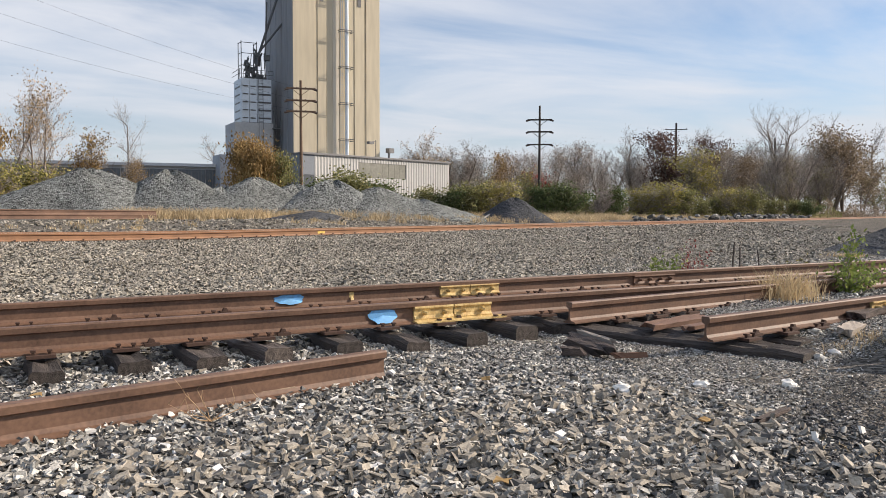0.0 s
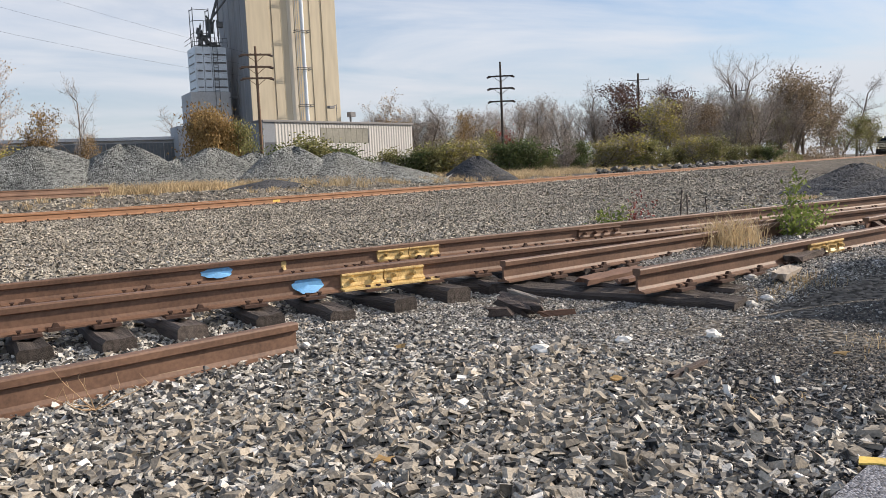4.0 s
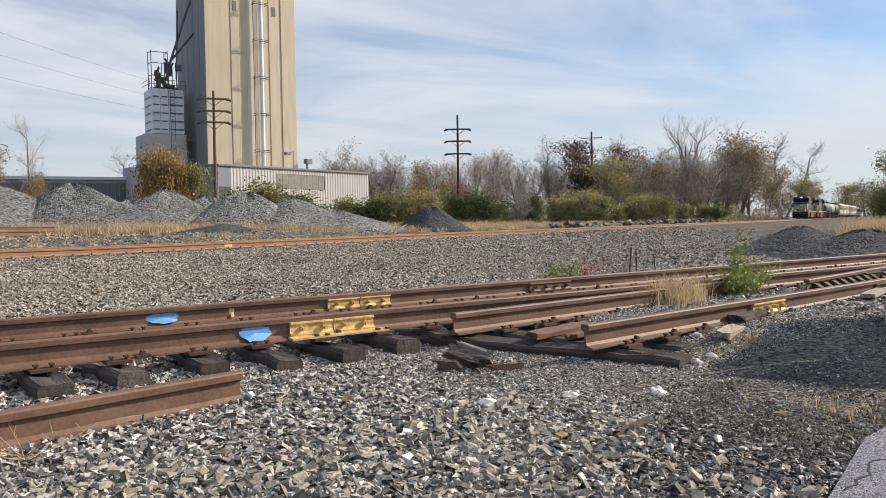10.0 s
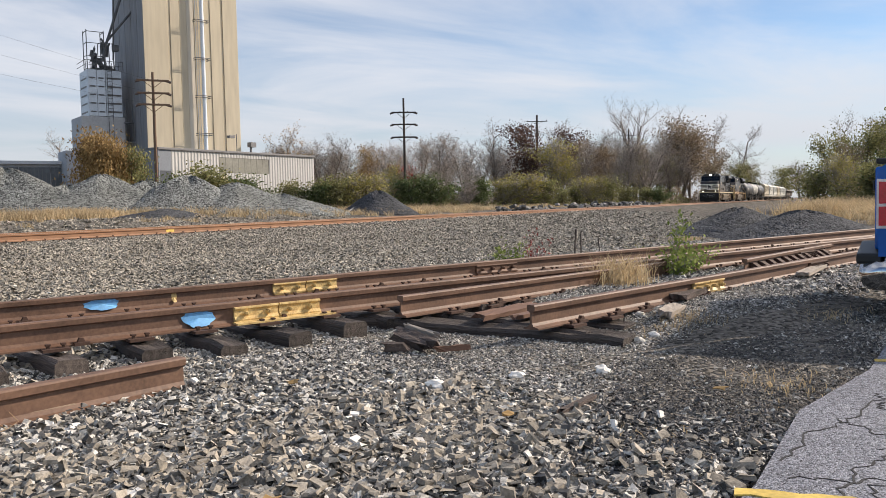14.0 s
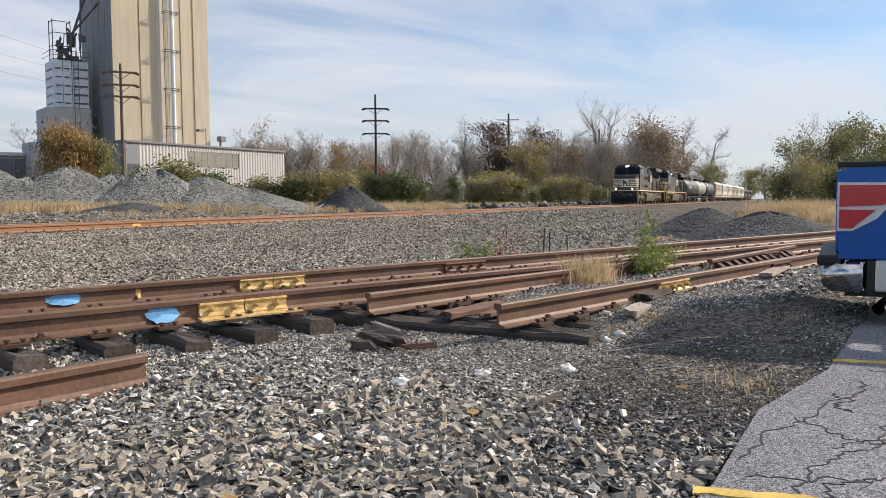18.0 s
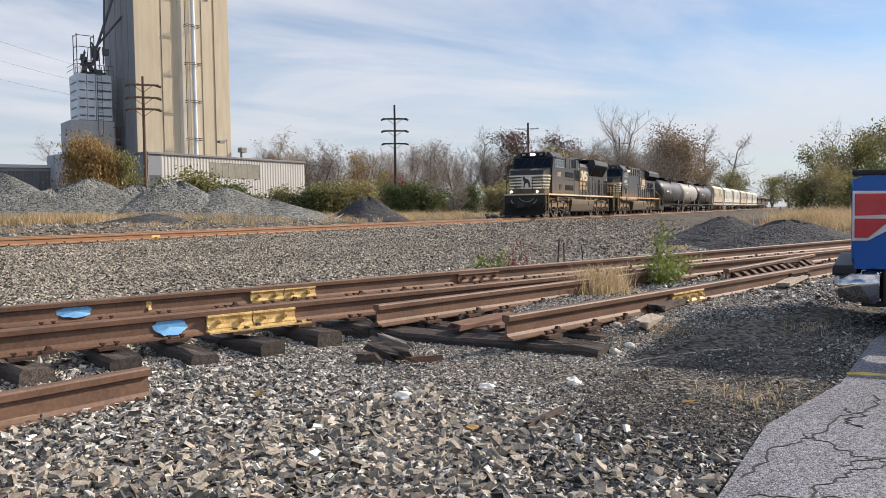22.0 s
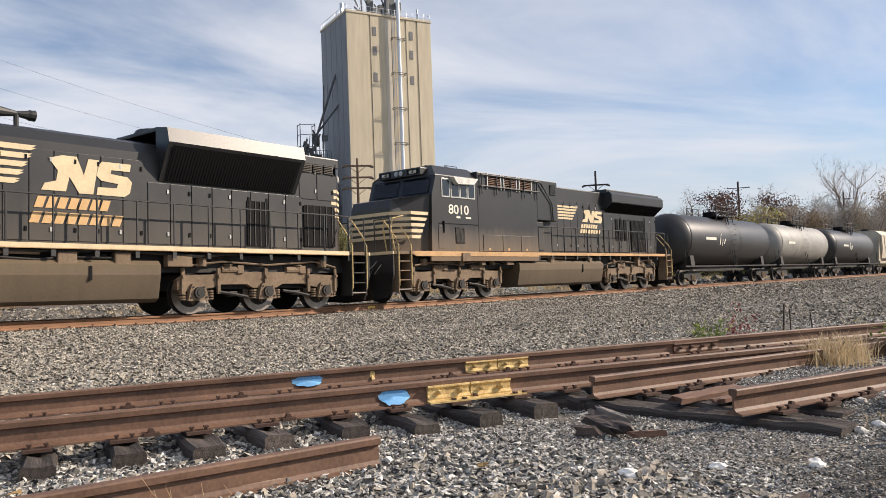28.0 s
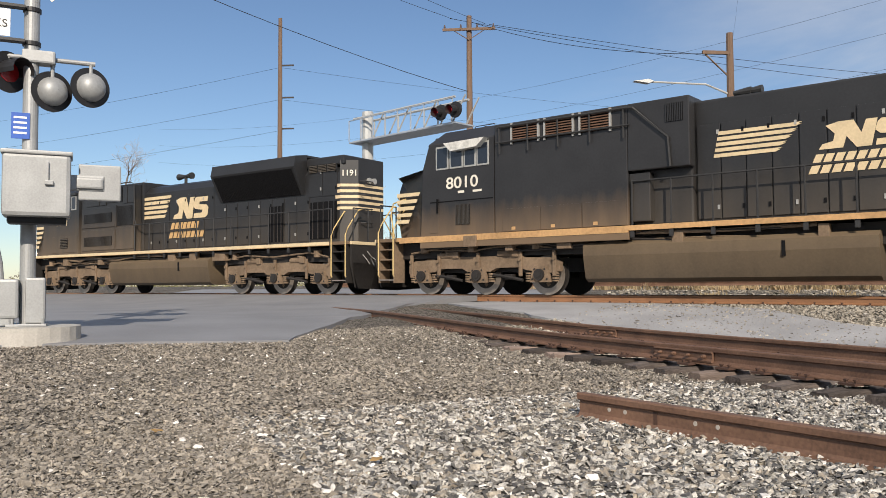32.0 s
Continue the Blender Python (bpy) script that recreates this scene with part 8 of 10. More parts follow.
def engine_lead():
    """The leading engine: broad cab, rounded hood, flared radiator housing."""
    car = thing("locomotive", "weathered black diesel locomotive with lit headlights and cream nose stripes", "locomotive")
    L = 18.3
    engine_common(car, L, (5.9, 12.2), ((0.95, 3.05, 5.15), (13.35, 15.5, 17.6)), 41)
    bm = bm_new()
    prism(bm, [(-0.25, 1.66), (-0.32, 3.05), (-0.2, 3.30), (0.1, 3.42), (1.0, 3.52), (1.2, 3.52), (1.2, 1.66)], -1.42, 1.42, "y")
    for v in bm.verts:
        if v.co.x < -0.1:
            v.co.y *= 0.86
    part("nose", bm, M_LEAD, car)
    slab(car, "cab", [(0.80, 1.66), (0.85, 3.42), (1.16, 4.24), (3.7, 4.24), (3.7, 1.66)], -1.5, 1.5, M_LEAD)
    cab_roof(car, 1.14, 3.74, 4.22, 4.66, M_LEAD)
    brow(car, 0.98, 4.33, 0.95, M_HOOD, "1191", True)
    for y in (-0.95, 0.95):
        bm = bm_new()
        tube(bm, (-0.80, y, 1.80), (-0.88, y, 1.80), 0.075, n=14)
        part("ditch_light", bm, M_LAMP, car, "lit warm ditch light")
    for y0, y1 in ((-1.36, -0.06), (0.06, 1.36)):
        bm = bm_new()
        bm.faces.new([bm.verts.new(p) for p in ((0.83, y0, 3.52), (0.83, y1, 3.52), (1.09, y1, 4.20), (1.09, y0, 4.20))])
        bmesh.ops.solidify(bm, geom=bm.faces[:], thickness=0.02)
        pane = part("windscreen", bm, M_PANE, car)
        bm = bm_new()
        tube(bm, (0.93, y0 + 0.55, 3.90), (1.03, y0 + 0.25, 4.24), 0.014, n=5)
        tube(bm, (0.86, y0 + 0.70, 3.68), (0.93, y0 + 0.55, 3.90), 0.010, n=5)
        part("wiper", bm, M_HRAIL, pane)
    for i in range(5):
        z = 2.96 - i * 0.21
        block(car, "front_stripe", -0.345, -0.315, -1.22, 1.22, z - 0.115, z, M_WHITE)
        for s in (-1, 1):
            slab(car, "nose_stripe", [(-0.32, s * 1.22), (0.1, s * 1.42), (0.095, s * 1.432), (-0.34, s * 1.225)], z - 0.115, z, M_WHITE, axis="z")
    block(car, "painted_mark", -0.352, -0.345, -0.36, 0.36, 2.02, 2.96, M_WHITE)
    slab(car, "painted_mark", [(-0.30, 2.10), (-0.16, 2.10), (-0.10, 2.42), (0.10, 2.36), (0.16, 2.08), (0.24, 2.10), (0.20, 2.52), (0.30, 2.76), (0.20, 2.90), (0.08, 2.74), (-0.12, 2.66), (-0.24, 2.48)], -0.36, -0.352, M_HOOD, axis="x")
    block(car, "nose_door", -0.345, -0.33, 0.45, 0.95, 1.75, 2.2, M_HOOD, 0.005)
    for s in (-1, 1):
        y = s * 1.5
        for x0, x1 in ((1.5, 2.0), (2.05, 2.55), (2.58, 3.05), (3.1, 3.5)):
            window(car, x0, x1, 3.55, 4.15, s, y)
        corner_stripes(car, 0.1, 0.82, s * 1.425, s, 2.96, 5, 0.21, 0.12, M_CREAM)
        lettering(car, "1191", 2.35, s * 1.502, 2.92, 0.45, M_CREAM, s, "road_number", stretch=1.15)
        block(car, "window_shade", 1.42, 3.56, min(y, y + s * 0.09), max(y, y + s * 0.09), 4.17, 4.30, M_LEAD, 0.02)
        block(car, "sill_stripe", 0.0, 18.3, min(s * 1.508, s * 1.516), max(s * 1.508, s * 1.516), 1.56, 1.665, M_CREAM, label="cream stripe along the deck edge")
        block(car, "battery_box", 1.6, 3.6, min(y, y + s * 0.02), max(y, y + s * 0.02), 1.75, 2.45, M_LEAD, 0.01)
        grille(car, 2.3, 2.9, y + s * 0.02, 1.95, 2.35, s, False, 6)
        block(car, "filter_bay", 3.75, 7.6, min(s * 1.1, s * 1.42), max(s * 1.1, s * 1.42), 1.66, 4.35, M_LEAD, 0.03)
        for x0, x1, z0, z1 in ((3.85, 6.3, 2.72, 3.52), (3.85, 6.3, 1.78, 2.62), (6.4, 7.6, 1.78, 2.66), (4.2, 5.15, 3.62, 4.30), (5.2, 5.65, 3.62, 4.30), (6.85, 7.15, 3.62, 4.30), (7.2, 7.6, 3.62, 4.30)):
            block(car, "bay_door", x0, x1, min(s * 1.42, s * 1.455), max(s * 1.42, s * 1.455), z0, z1, M_LEAD, 0.012)
        grille(car, 4.05, 6.1, s * 1.455, 2.92, 3.30, s, True, 26)
        grille(car, 4.05, 6.1, s * 1.455, 1.96, 2.34, s, True, 26)
        grille(car, 6.4, 7.58, s * 1.42, 2.74, 3.52, s, True, 16, None, M_LEAD)
        grille(car, 5.72, 6.78, s * 1.42, 3.70, 4.28, s, True, 14)
        bm = bm_new()
        pipe(bm, [(3.8, s * 1.53, 4.42), (7.5, s * 1.53, 4.42), (7.68, s * 1.50, 4.34), (7.72, s * 1.48, 2.9), (7.8, s * 1.46, 2.72)], 0.024, 7)
        part("roof_handrail", bm, M_HRAIL, car)
        walkway_rail(car, 7.7, L + 0.05, s, n=12)
        hood_doors(car, 7.7, 12.0, 1.75, 3.75, s * 1.0, s, 8)
        hood_doors(car, 12.1, 16.95, 1.75, 3.25, s * 1.0, s, 8)
        emblem(car, 7.62, 2.95, 1.0, s, s * 1.025)
        grille(car, 15.0, 15.7, s * 1.03, 1.78, 3.0, s, True, 4)
        grille(car, 17.0, 18.2, s * 1.03, 1.82, 3.02, s, True, 5)
        # flared radiator housing with its slanted screen
        slab(car, "radiator_housing", [(s * 0.9, 3.30), (s * 1.02, 3.30), (s * 1.50, 4.22), (s * 1.42, 4.58), (s * 0.9, 4.66)], 12.4, 16.7, M_HOOD, axis="x")
        # black sheet behind the slats paints in the shade under the flare
        slab(car, "intake_screen", [(s * 1.035, 3.32), (s * 1.492, 4.15), (s * 1.50, 4.14), (s * 1.045, 3.31)], 12.55, 16.55, M_GRILLE, axis="x")
        bm = bm_new()
        prism(bm, [(s * 1.04, 3.34), (s * 1.47, 4.14), (s * 1.50, 4.13), (s * 1.07, 3.33)], 0, 0.045, "x")
        bar = finish(bm, "slat", M_GRILLE)
        for i in range(46):
            part("slat", bar, None, car, m=pose(12.6 + i * 3.92 / 46, 0, 0))
        hood_doors(car, 16.85, 18.2, 3.2, 4.2, s * 1.0, s, 2)
        for i in range(3):
            grille(car, 16.95 + i * 0.42, 17.3 + i * 0.42, s * 1.02, 4.0, 4.25, s, False, 5)
        corner_stripes(car, 18.1, 18.3, s * 1.0, s, 3.56, 5, 0.185, -0.0, M_CREAM)
        # angled rear corner
        slab(car, "rear_corner", [(18.3, s * 1.0), (18.75, s * 0.62), (18.75, 0), (18.3, 0)], 1.66, 4.33, M_HOOD, axis="z")
    block(car, "filter_hood", 3.7, 7.7, -1.1, 1.1, 1.66, 4.45, M_HOOD, 0.06)
    bm = bm_new()
    prism(bm, [(-1.0, 1.66), (-1.0, 3.95), (-0.8, 4.2), (-0.45, 4.32), (0.45, 4.32), (0.8, 4.2), (1.0, 3.95), (1.0, 1.66)], 7.7, 18.3, "x")
    part("long_hood", bm, M_HOOD, car)
    block(car, "radiator_roof", 12.4, 16.7, -1.0, 1.0, 4.55, 4.66, M_HOOD, 0.04)
    for x in (12.9, 14.1, 15.4):
        bm = bm_new()
        tube(bm, (x, 0, 4.64), (x, 0, 4.74), 0.52, 0.46, n=20)
        part("radiator_fan", bm, M_HRAIL, car)
    block(car, "rear_hood_top", 16.75, 18.45, -0.98, 0.98, 4.2, 4.50, M_HOOD, 0.04)
    lettering(car, "1191", 18.55, -0.83, 3.82, 0.27, M_WHITE, -1, "road_number", turn=40)
    for i in range(5):
        z = 3.56 - i * 0.185
        slab(car, "rear_stripe", [(18.305, -1.0), (18.755, -0.62), (18.765, -0.62), (18.315, -1.01)], z - 0.09, z, M_CREAM, axis="z")
        block(car, "rear_stripe", 18.75, 18.758, -0.62, 0.62, z - 0.09, z, M_CREAM)
    bm = bm_new()
    for y in (-0.12, 0.12):
        tube(bm, (18.75, y, 3.7), (18.82, y, 3.7), 0.10, n=12)
    part("rear_headlight", bm, M_FRAME, car)
    for k in range(4):
        bm = bm_new()
        pipe(bm, [(18.78, -0.55, 2.3 + k * 0.45), (18.9, -0.45, 2.3 + k * 0.45), (18.9, -0.1, 2.3 + k * 0.45), (18.78, 0.0, 2.3 + k * 0.45)], 0.018, 6)
        part("grab_iron", bm, M_HRAIL, car)
    bm = bm_new()
    for a, b in ((0.0, -0.45), (0.0, 0.4), (0.15, 0.3)):
        tube(bm, (9.35 + a, -0.3, 4.62), (9.35 + b, -0.3, 4.62), 0.06, 0.13, n=10)
    tube(bm, (9.35, -0.3, 4.3), (9.35, -0.3, 4.62), 0.06, n=8)
    part("air_horn", bm, M_HRAIL, car)
    CARS.append((car, 0.0, L))
    return car


engine_lead()
engine_second()


def freight_truck(car, x):
    """A two-axle truck with cast side frames and springs."""
    for s in (-1, 1):
        slab(car, "truck_frame", [(x - 1.15, 0.42), (x - 1.15, 0.62), (x - 0.5, 0.78), (x + 0.5, 0.78), (x + 1.15, 0.62), (x + 1.15, 0.42), (x + 0.75, 0.40), (x + 0.4, 0.22), (x - 0.4, 0.22), (x - 0.75, 0.40)], min(s * 0.95, s * 1.1), max(s * 0.95, s * 1.1), M_UNDER_DARK)
        bm = bm_new()
        for u in (-0.16, 0.0, 0.16):
            tube(bm, (x + u, s * 1.12, 0.26), (x + u, s * 1.12, 0.56), 0.075, n=8)
        part("coil_spring", bm, M_UNDER, car)
    for u in (-0.88, 0.88):
        wheelset(car, x + u, 0.42)


M_TANKCAR = {"black": dusty("black tank paint", (0.028, 0.028, 0.030), (0.12, 0.105, 0.09), 0.8, 2.6, 0.42, 0.35), "grey": dusty("light grey tank paint", (0.30, 0.29, 0.265), (0.16, 0.13, 0.10), 0.9, 2.4, 0.5, 0.5)}


def tank_car(start, length, tone, label):
    car = thing("tank_car", label, "tank car", group="freight cars of the train")
    m = M_TANKCAR[tone]
    r, zc, a, b = 1.45, 2.55, 0.55, length - 0.55
    bm = bm_new()
    rings = []
    for x, k in ((a, 0.0), (a + 0.06, 0.45), (a + 0.25, 0.78), (a + 0.6, 0.97), (a + 0.8, 1.0), (b - 0.8, 1.0), (b - 0.6, 0.97), (b - 0.25, 0.78), (b - 0.06, 0.45), (b, 0.0)):
        rings.append([bm.verts.new((x, max(k, 0.02) * r * math.cos(2 * math.pi * i / 32), zc + max(k, 0.02) * r * math.sin(2 * math.pi * i / 32))) for i in range(32)])
    for r0, r1 in zip(rings, rings[1:]):
        for i in range(32):
            bm.faces.new((r0[i], r0[(i + 1) % 32], r1[(i + 1) % 32], r1[i]))
    bm.faces.new(rings[0][::-1])
    bm.faces.new(rings[-1])
    part("tank", bm, m, car, smooth=True)
    for x in (a + 0.8, (a + b) / 2 - 0.5, (a + b) / 2 + 1.1, b - 0.8):
        bm = bm_new()
        for i in range(40):
            t0, t1 = 2 * math.pi * i / 40, 2 * math.pi * (i + 1) / 40
            for q in ((t0, t1),):
                vs = [(x - 0.04, q[0]), (x + 0.04, q[0]), (x + 0.04, q[1]), (x - 0.04, q[1])]
                bm.faces.new([bm.verts.new((u, (r + 0.015) * math.cos(w), zc + (r + 0.015) * math.sin(w))) for u, w in vs])
        part("weld_band", bm, m, car)
    c = length / 2
    bm = bm_new()
    tube(bm, (c, 0, zc + r - 0.05), (c, 0, zc + r + 0.35), 0.42, n=16)
    box(bm, c - 1.3, c + 1.3, -0.9, 0.9, zc + r - 0.02, zc + r + 0.04)
    part("dome_platform", bm, M_GRILLE, car)
    bm = bm_new()
    for x in (c - 1.3, c - 0.45, c + 0.45, c + 1.3):
        for y in (-0.9, 0.9):
            tube(bm, (x, y, zc + r - 0.3), (x, y, zc + r + 0.62), 0.025, n=6)
    for y in (-0.9, 0.9):
        for dz in (0.32, 0.62):
            tube(bm, (c - 1.3, y, zc + r + dz), (c + 1.3, y, zc + r + dz), 0.022, n=6)
    part("dome_railing", bm, M_HRAIL, car)
    for s in (-1, 1):
        bm = bm_new()
        for u in (-0.2, 0.2):
            tube(bm, (c + u, s * 1.48, 1.0), (c + u, s * 1.0, zc + r), 0.02, n=5)
        for k in range(9):
            z = 1.1 + k * 0.3
            tube(bm, (c - 0.2, s * 1.5, z), (c + 0.2, s * 1.5, z), 0.014, n=5)
        part("ladder", bm, M_HRAIL, car)
        block(car, "walkway", 0.2, length - 0.2, min(s * 1.2, s * 1.5), max(s * 1.2, s * 1.5), 0.98, 1.06, M_UNDER_DARK)
        slab(car, "painted_mark", [(c - 4.4, 2.5), (c - 2.9, 2.5), (c - 2.9, 2.66), (c - 4.4, 2.66)], min(s * 1.452, s * 1.462), max(s * 1.452, s * 1.462), M_WHITE, "illegible white lettering")
        if tone == "black":
            for k, (u, v, w, h) in enumerate(((-2.4, 2.25, 0.25, 0.5), (-2.05, 2.2, 0.22, 0.35), (-1.75, 2.3, 0.3, 0.3), (-2.3, 2.75, 0.3, 0.12))):
                slab(car, "sprayed_scrawl", [(c + u, v), (c + u + w * 0.4, v), (c + u + w, v + h), (c + u + w * 0.7, v + h)], min(s * 1.448, s * 1.458), max(s * 1.448, s * 1.458), M_WHITE)
        bm = bm_new()
        tube(bm, (0.3, s * 1.45, 1.0), (0.3, s * 1.45, 2.0), 0.02, n=5)
        tube(bm, (length - 0.3, s * 1.45, 1.0), (length - 0.3, s * 1.45, 2.0), 0.02, n=5)
        part("end_rail", bm, M_HRAIL, car)
    for x in (a + 1.4, b - 1.4):
        slab(car, "saddle", [(-1.2, 0.85), (1.2, 0.85), (1.1, 1.7), (0.6, 1.3), (-0.6, 1.3), (-1.1, 1.7)], x - 0.25, x + 0.25, M_UNDER_DARK, axis="x")
        freight_truck(car, x)
    block(car, "sill", 0.0, length, -0.3, 0.3, 0.75, 1.05, M_UNDER_DARK)
    CARS.append((car, start, length))


M_HOPPER = {"tan": dusty("tan hopper paint", (0.55, 0.48, 0.37), (0.22, 0.17, 0.12), 0.9, 2.6, 0.6, 0.5), "pale": dusty("pale grey hopper paint", (0.68, 0.66, 0.60), (0.25, 0.2, 0.15), 0.9, 2.6, 0.6, 0.45), "dark": dusty("dark brown wagon paint", (0.10, 0.075, 0.06), (0.14, 0.11, 0.08), 0.9, 2.6, 0.7, 0.5)}


def hopper_car(start, length, tone, label, tall=4.3):
    car = thing("hopper_car", label, "hopper car", group="freight cars of the train")
    m = M_HOPPER[tone]
    a, b = 0.5, length - 0.5
    bm = bm_new()
    prism(bm, [(-1.5, 1.5), (-1.56, 2.6), (-1.5, tall - 0.5), (-1.0, tall - 0.05), (1.0, tall - 0.05), (1.5, tall - 0.5), (1.56, 2.6), (1.5, 1.5), (0.6, 0.7), (-0.6, 0.7)], a + 1.0, b - 1.0, "x")
    part("body", bm, m, car)
    for s in (-1, 1):
        for k in range(11):
            u = a + 1.0 + (b - a - 2.0) * k / 10
            bm = bm_new()
            prism(bm, [(s * 1.48, 1.5), (s * 1.62, 2.6), (s * 1.55, tall - 0.5), (s * 1.48, tall - 0.5)], u - 0.05, u + 0.05, "x")
            part("side_rib", bm, m, car)
        for x in (a, b - 1.0):
            slab(car, "end_slope", [(x, 1.0), (x + 1.0, 1.0), (x + (1.0 if x == a else 0.0), tall - 0.3)], min(s * 1.3, s * 1.36), max(s * 1.3, s * 1.36), m)
        block(car, "side_sill", a, b, min(s * 1.4, s * 1.5), max(s * 1.4, s * 1.5), 1.0, 1.25, m)
    bm = bm_new()
    box(bm, a + 1.0, b - 1.0, -0.45, 0.45, tall, tall + 0.06)
    for k in range(6):
        u = a + 1.6 + (b - a - 3.2) * k / 5
        tube(bm, (u, 0, tall - 0.05), (u, 0, tall + 0.16), 0.3, n=10)
    part("roof_walk", bm, M_UNDER_DARK, car)
    block(car, "sill", 0.0, length, -0.3, 0.3, 0.75, 1.05, M_UNDER_DARK)
    for x in (a + 1.5, b - 1.5):
        freight_truck(car, x)
    CARS.append((car, start, length))


tank_car(42.5, 15.3, "black", "black tank car with a white scrawl and dome railing")
tank_car(58.0, 14.0, "grey", "light grey tank car with dome railing")
tank_car(72.2, 15.6, "black", "black tank car with dome railing")
for k, (tone, lab) in enumerate((("tan", "tan covered hopper car"), ("pale", "pale grey covered hopper car"), ("pale", "pale grey covered hopper car"), ("tan", "tan covered hopper car"), ("pale", "pale grey covered hopper car"), ("pale", "pale grey covered hopper car"), ("dark", "dark brown open hopper car"), ("dark", "dark brown open hopper car"), ("dark", "dark brown open hopper car"))):
    hopper_car(88.2 + k * 15.6, 15.3, tone, lab, 4.3 if tone != "dark" else 3.6)



# ---- the lot's edge: painted lines, cracks, scraps of wood ----
def strip(name, pts, width, mat, label, category, rise, seed=1, rough=0.15):
    """A thin uneven band laid on the paving along points."""
    rng = random.Random(seed)
    bm = bm_new()
    rows = []
    n = 0
    for (x0, y0), (x1, y1) in zip(pts, pts[1:]):
        d = math.hypot(x1 - x0, y1 - y0)
        k = max(1, int(d / 0.05))
        for i in range(k + (1 if (x1, y1) == pts[-1] else 0)):
            f = i / k
            nx, ny = -(y1 - y0) / d, (x1 - x0) / d
            w = width * 0.5
            u, v = w * (1 + rng.uniform(-rough, rough)), w * (1 + rng.uniform(-rough, rough))
            x, y = x0 + (x1 - x0) * f, y0 + (y1 - y0) * f
            rows.append([bm.verts.new((x + nx * s, y + ny * s, land_z(x + nx * s, y + ny * s) + 0.02 + rise - dz)) for s, dz in ((u, 0), (-v, 0), (-v, 0.006), (u, 0.006))])
    for a, b in zip(rows, rows[1:]):
        for i in range(4):
            j = (i + 1) % 4
            bm.faces.new((a[i], a[j], b[j], b[i]))
    return solid(name, bm, mat, label, category, kind="structure")


for p, q in (((1.80, -4.36), (3.4, -7.3)), ((4.36, -3.80), (5.95, -6.7)), ((6.9, -3.2), (8.5, -6.1)), ((9.5, -2.62), (11.1, -5.5))):
    strip("parking_line", [p, q], 0.075, M_LINE, "worn yellow parking line on grey asphalt", "parking line", 0.005, seed=int(p[0] * 10), rough=0.55)
M_CRACK = material("dark crack filling", (0.035, 0.034, 0.036), 0.95, vary=0.4, scale=12, fine=60, bump=0.3, depth=0.004)


def crack(a, b, seed, wander=0.075, width=0.009):
    rng = random.Random(seed)
    n = 34
    pts, o = [], 0.0
    for i in range(n + 1):
        k = i / n
        o = o * 0.8 + rng.uniform(-wander, wander) * 0.45
        dx, dy = b[0] - a[0], b[1] - a[1]
        d = math.hypot(dx, dy)
        pts.append((a[0] + dx * k - dy / d * o, a[1] + dy * k + dx / d * o))
    strip("asphalt_crack", pts, width, M_CRACK, "dark crack in the grey asphalt", "crack", 0.002, seed, 0.5)


for i, (a, b) in enumerate((((2.2, -4.30), (3.9, -4.15)), ((2.05, -4.42), (2.5, -4.95)), ((2.5, -4.95), (3.6, -5.1)), ((2.6, -4.5), (3.9, -4.8)), ((3.2, -4.35), (3.5, -4.12)), ((2.5, -4.95), (1.6, -5.6)), ((3.7, -4.4), (5.2, -4.9)), ((3.6, -5.1), (5.2, -5.6)), ((1.2, -4.9), (2.2, -5.2)), ((4.6, -4.3), (6.0, -4.1)), ((2.9, -4.2), (2.75, -4.75)), ((3.4, -4.5), (3.3, -5.1)), ((2.0, -4.6), (3.1, -4.55)), ((1.7, -4.75), (2.35, -4.7)), ((3.0, -5.1), (2.7, -5.9)), ((3.9, -4.8), (4.1, -5.6)), ((1.4, -4.75), (1.9, -5.4)), ((4.2, -4.05), (4.5, -4.75)))):
    crack(a, b, 60 + i)


M_ROTWOOD = material("splintered dark wood", (0.05, 0.038, 0.033), 0.9, vary=0.5, scale=4, fine=30, bump=1.0, tint=(0.10, 0.075, 0.065), stretch=(1, 9, 9), depth=0.012)
M_BROWNWOOD = material("red-brown plank", (0.17, 0.095, 0.065), 0.85, vary=0.35, scale=4, fine=40, bump=0.5, stretch=(1, 9, 9), depth=0.006)
M_GREYWOOD = material("grey weathered board", (0.36, 0.31, 0.26), 0.88, vary=0.3, scale=4, fine=40, bump=0.5, stretch=(1, 9, 9), depth=0.006)


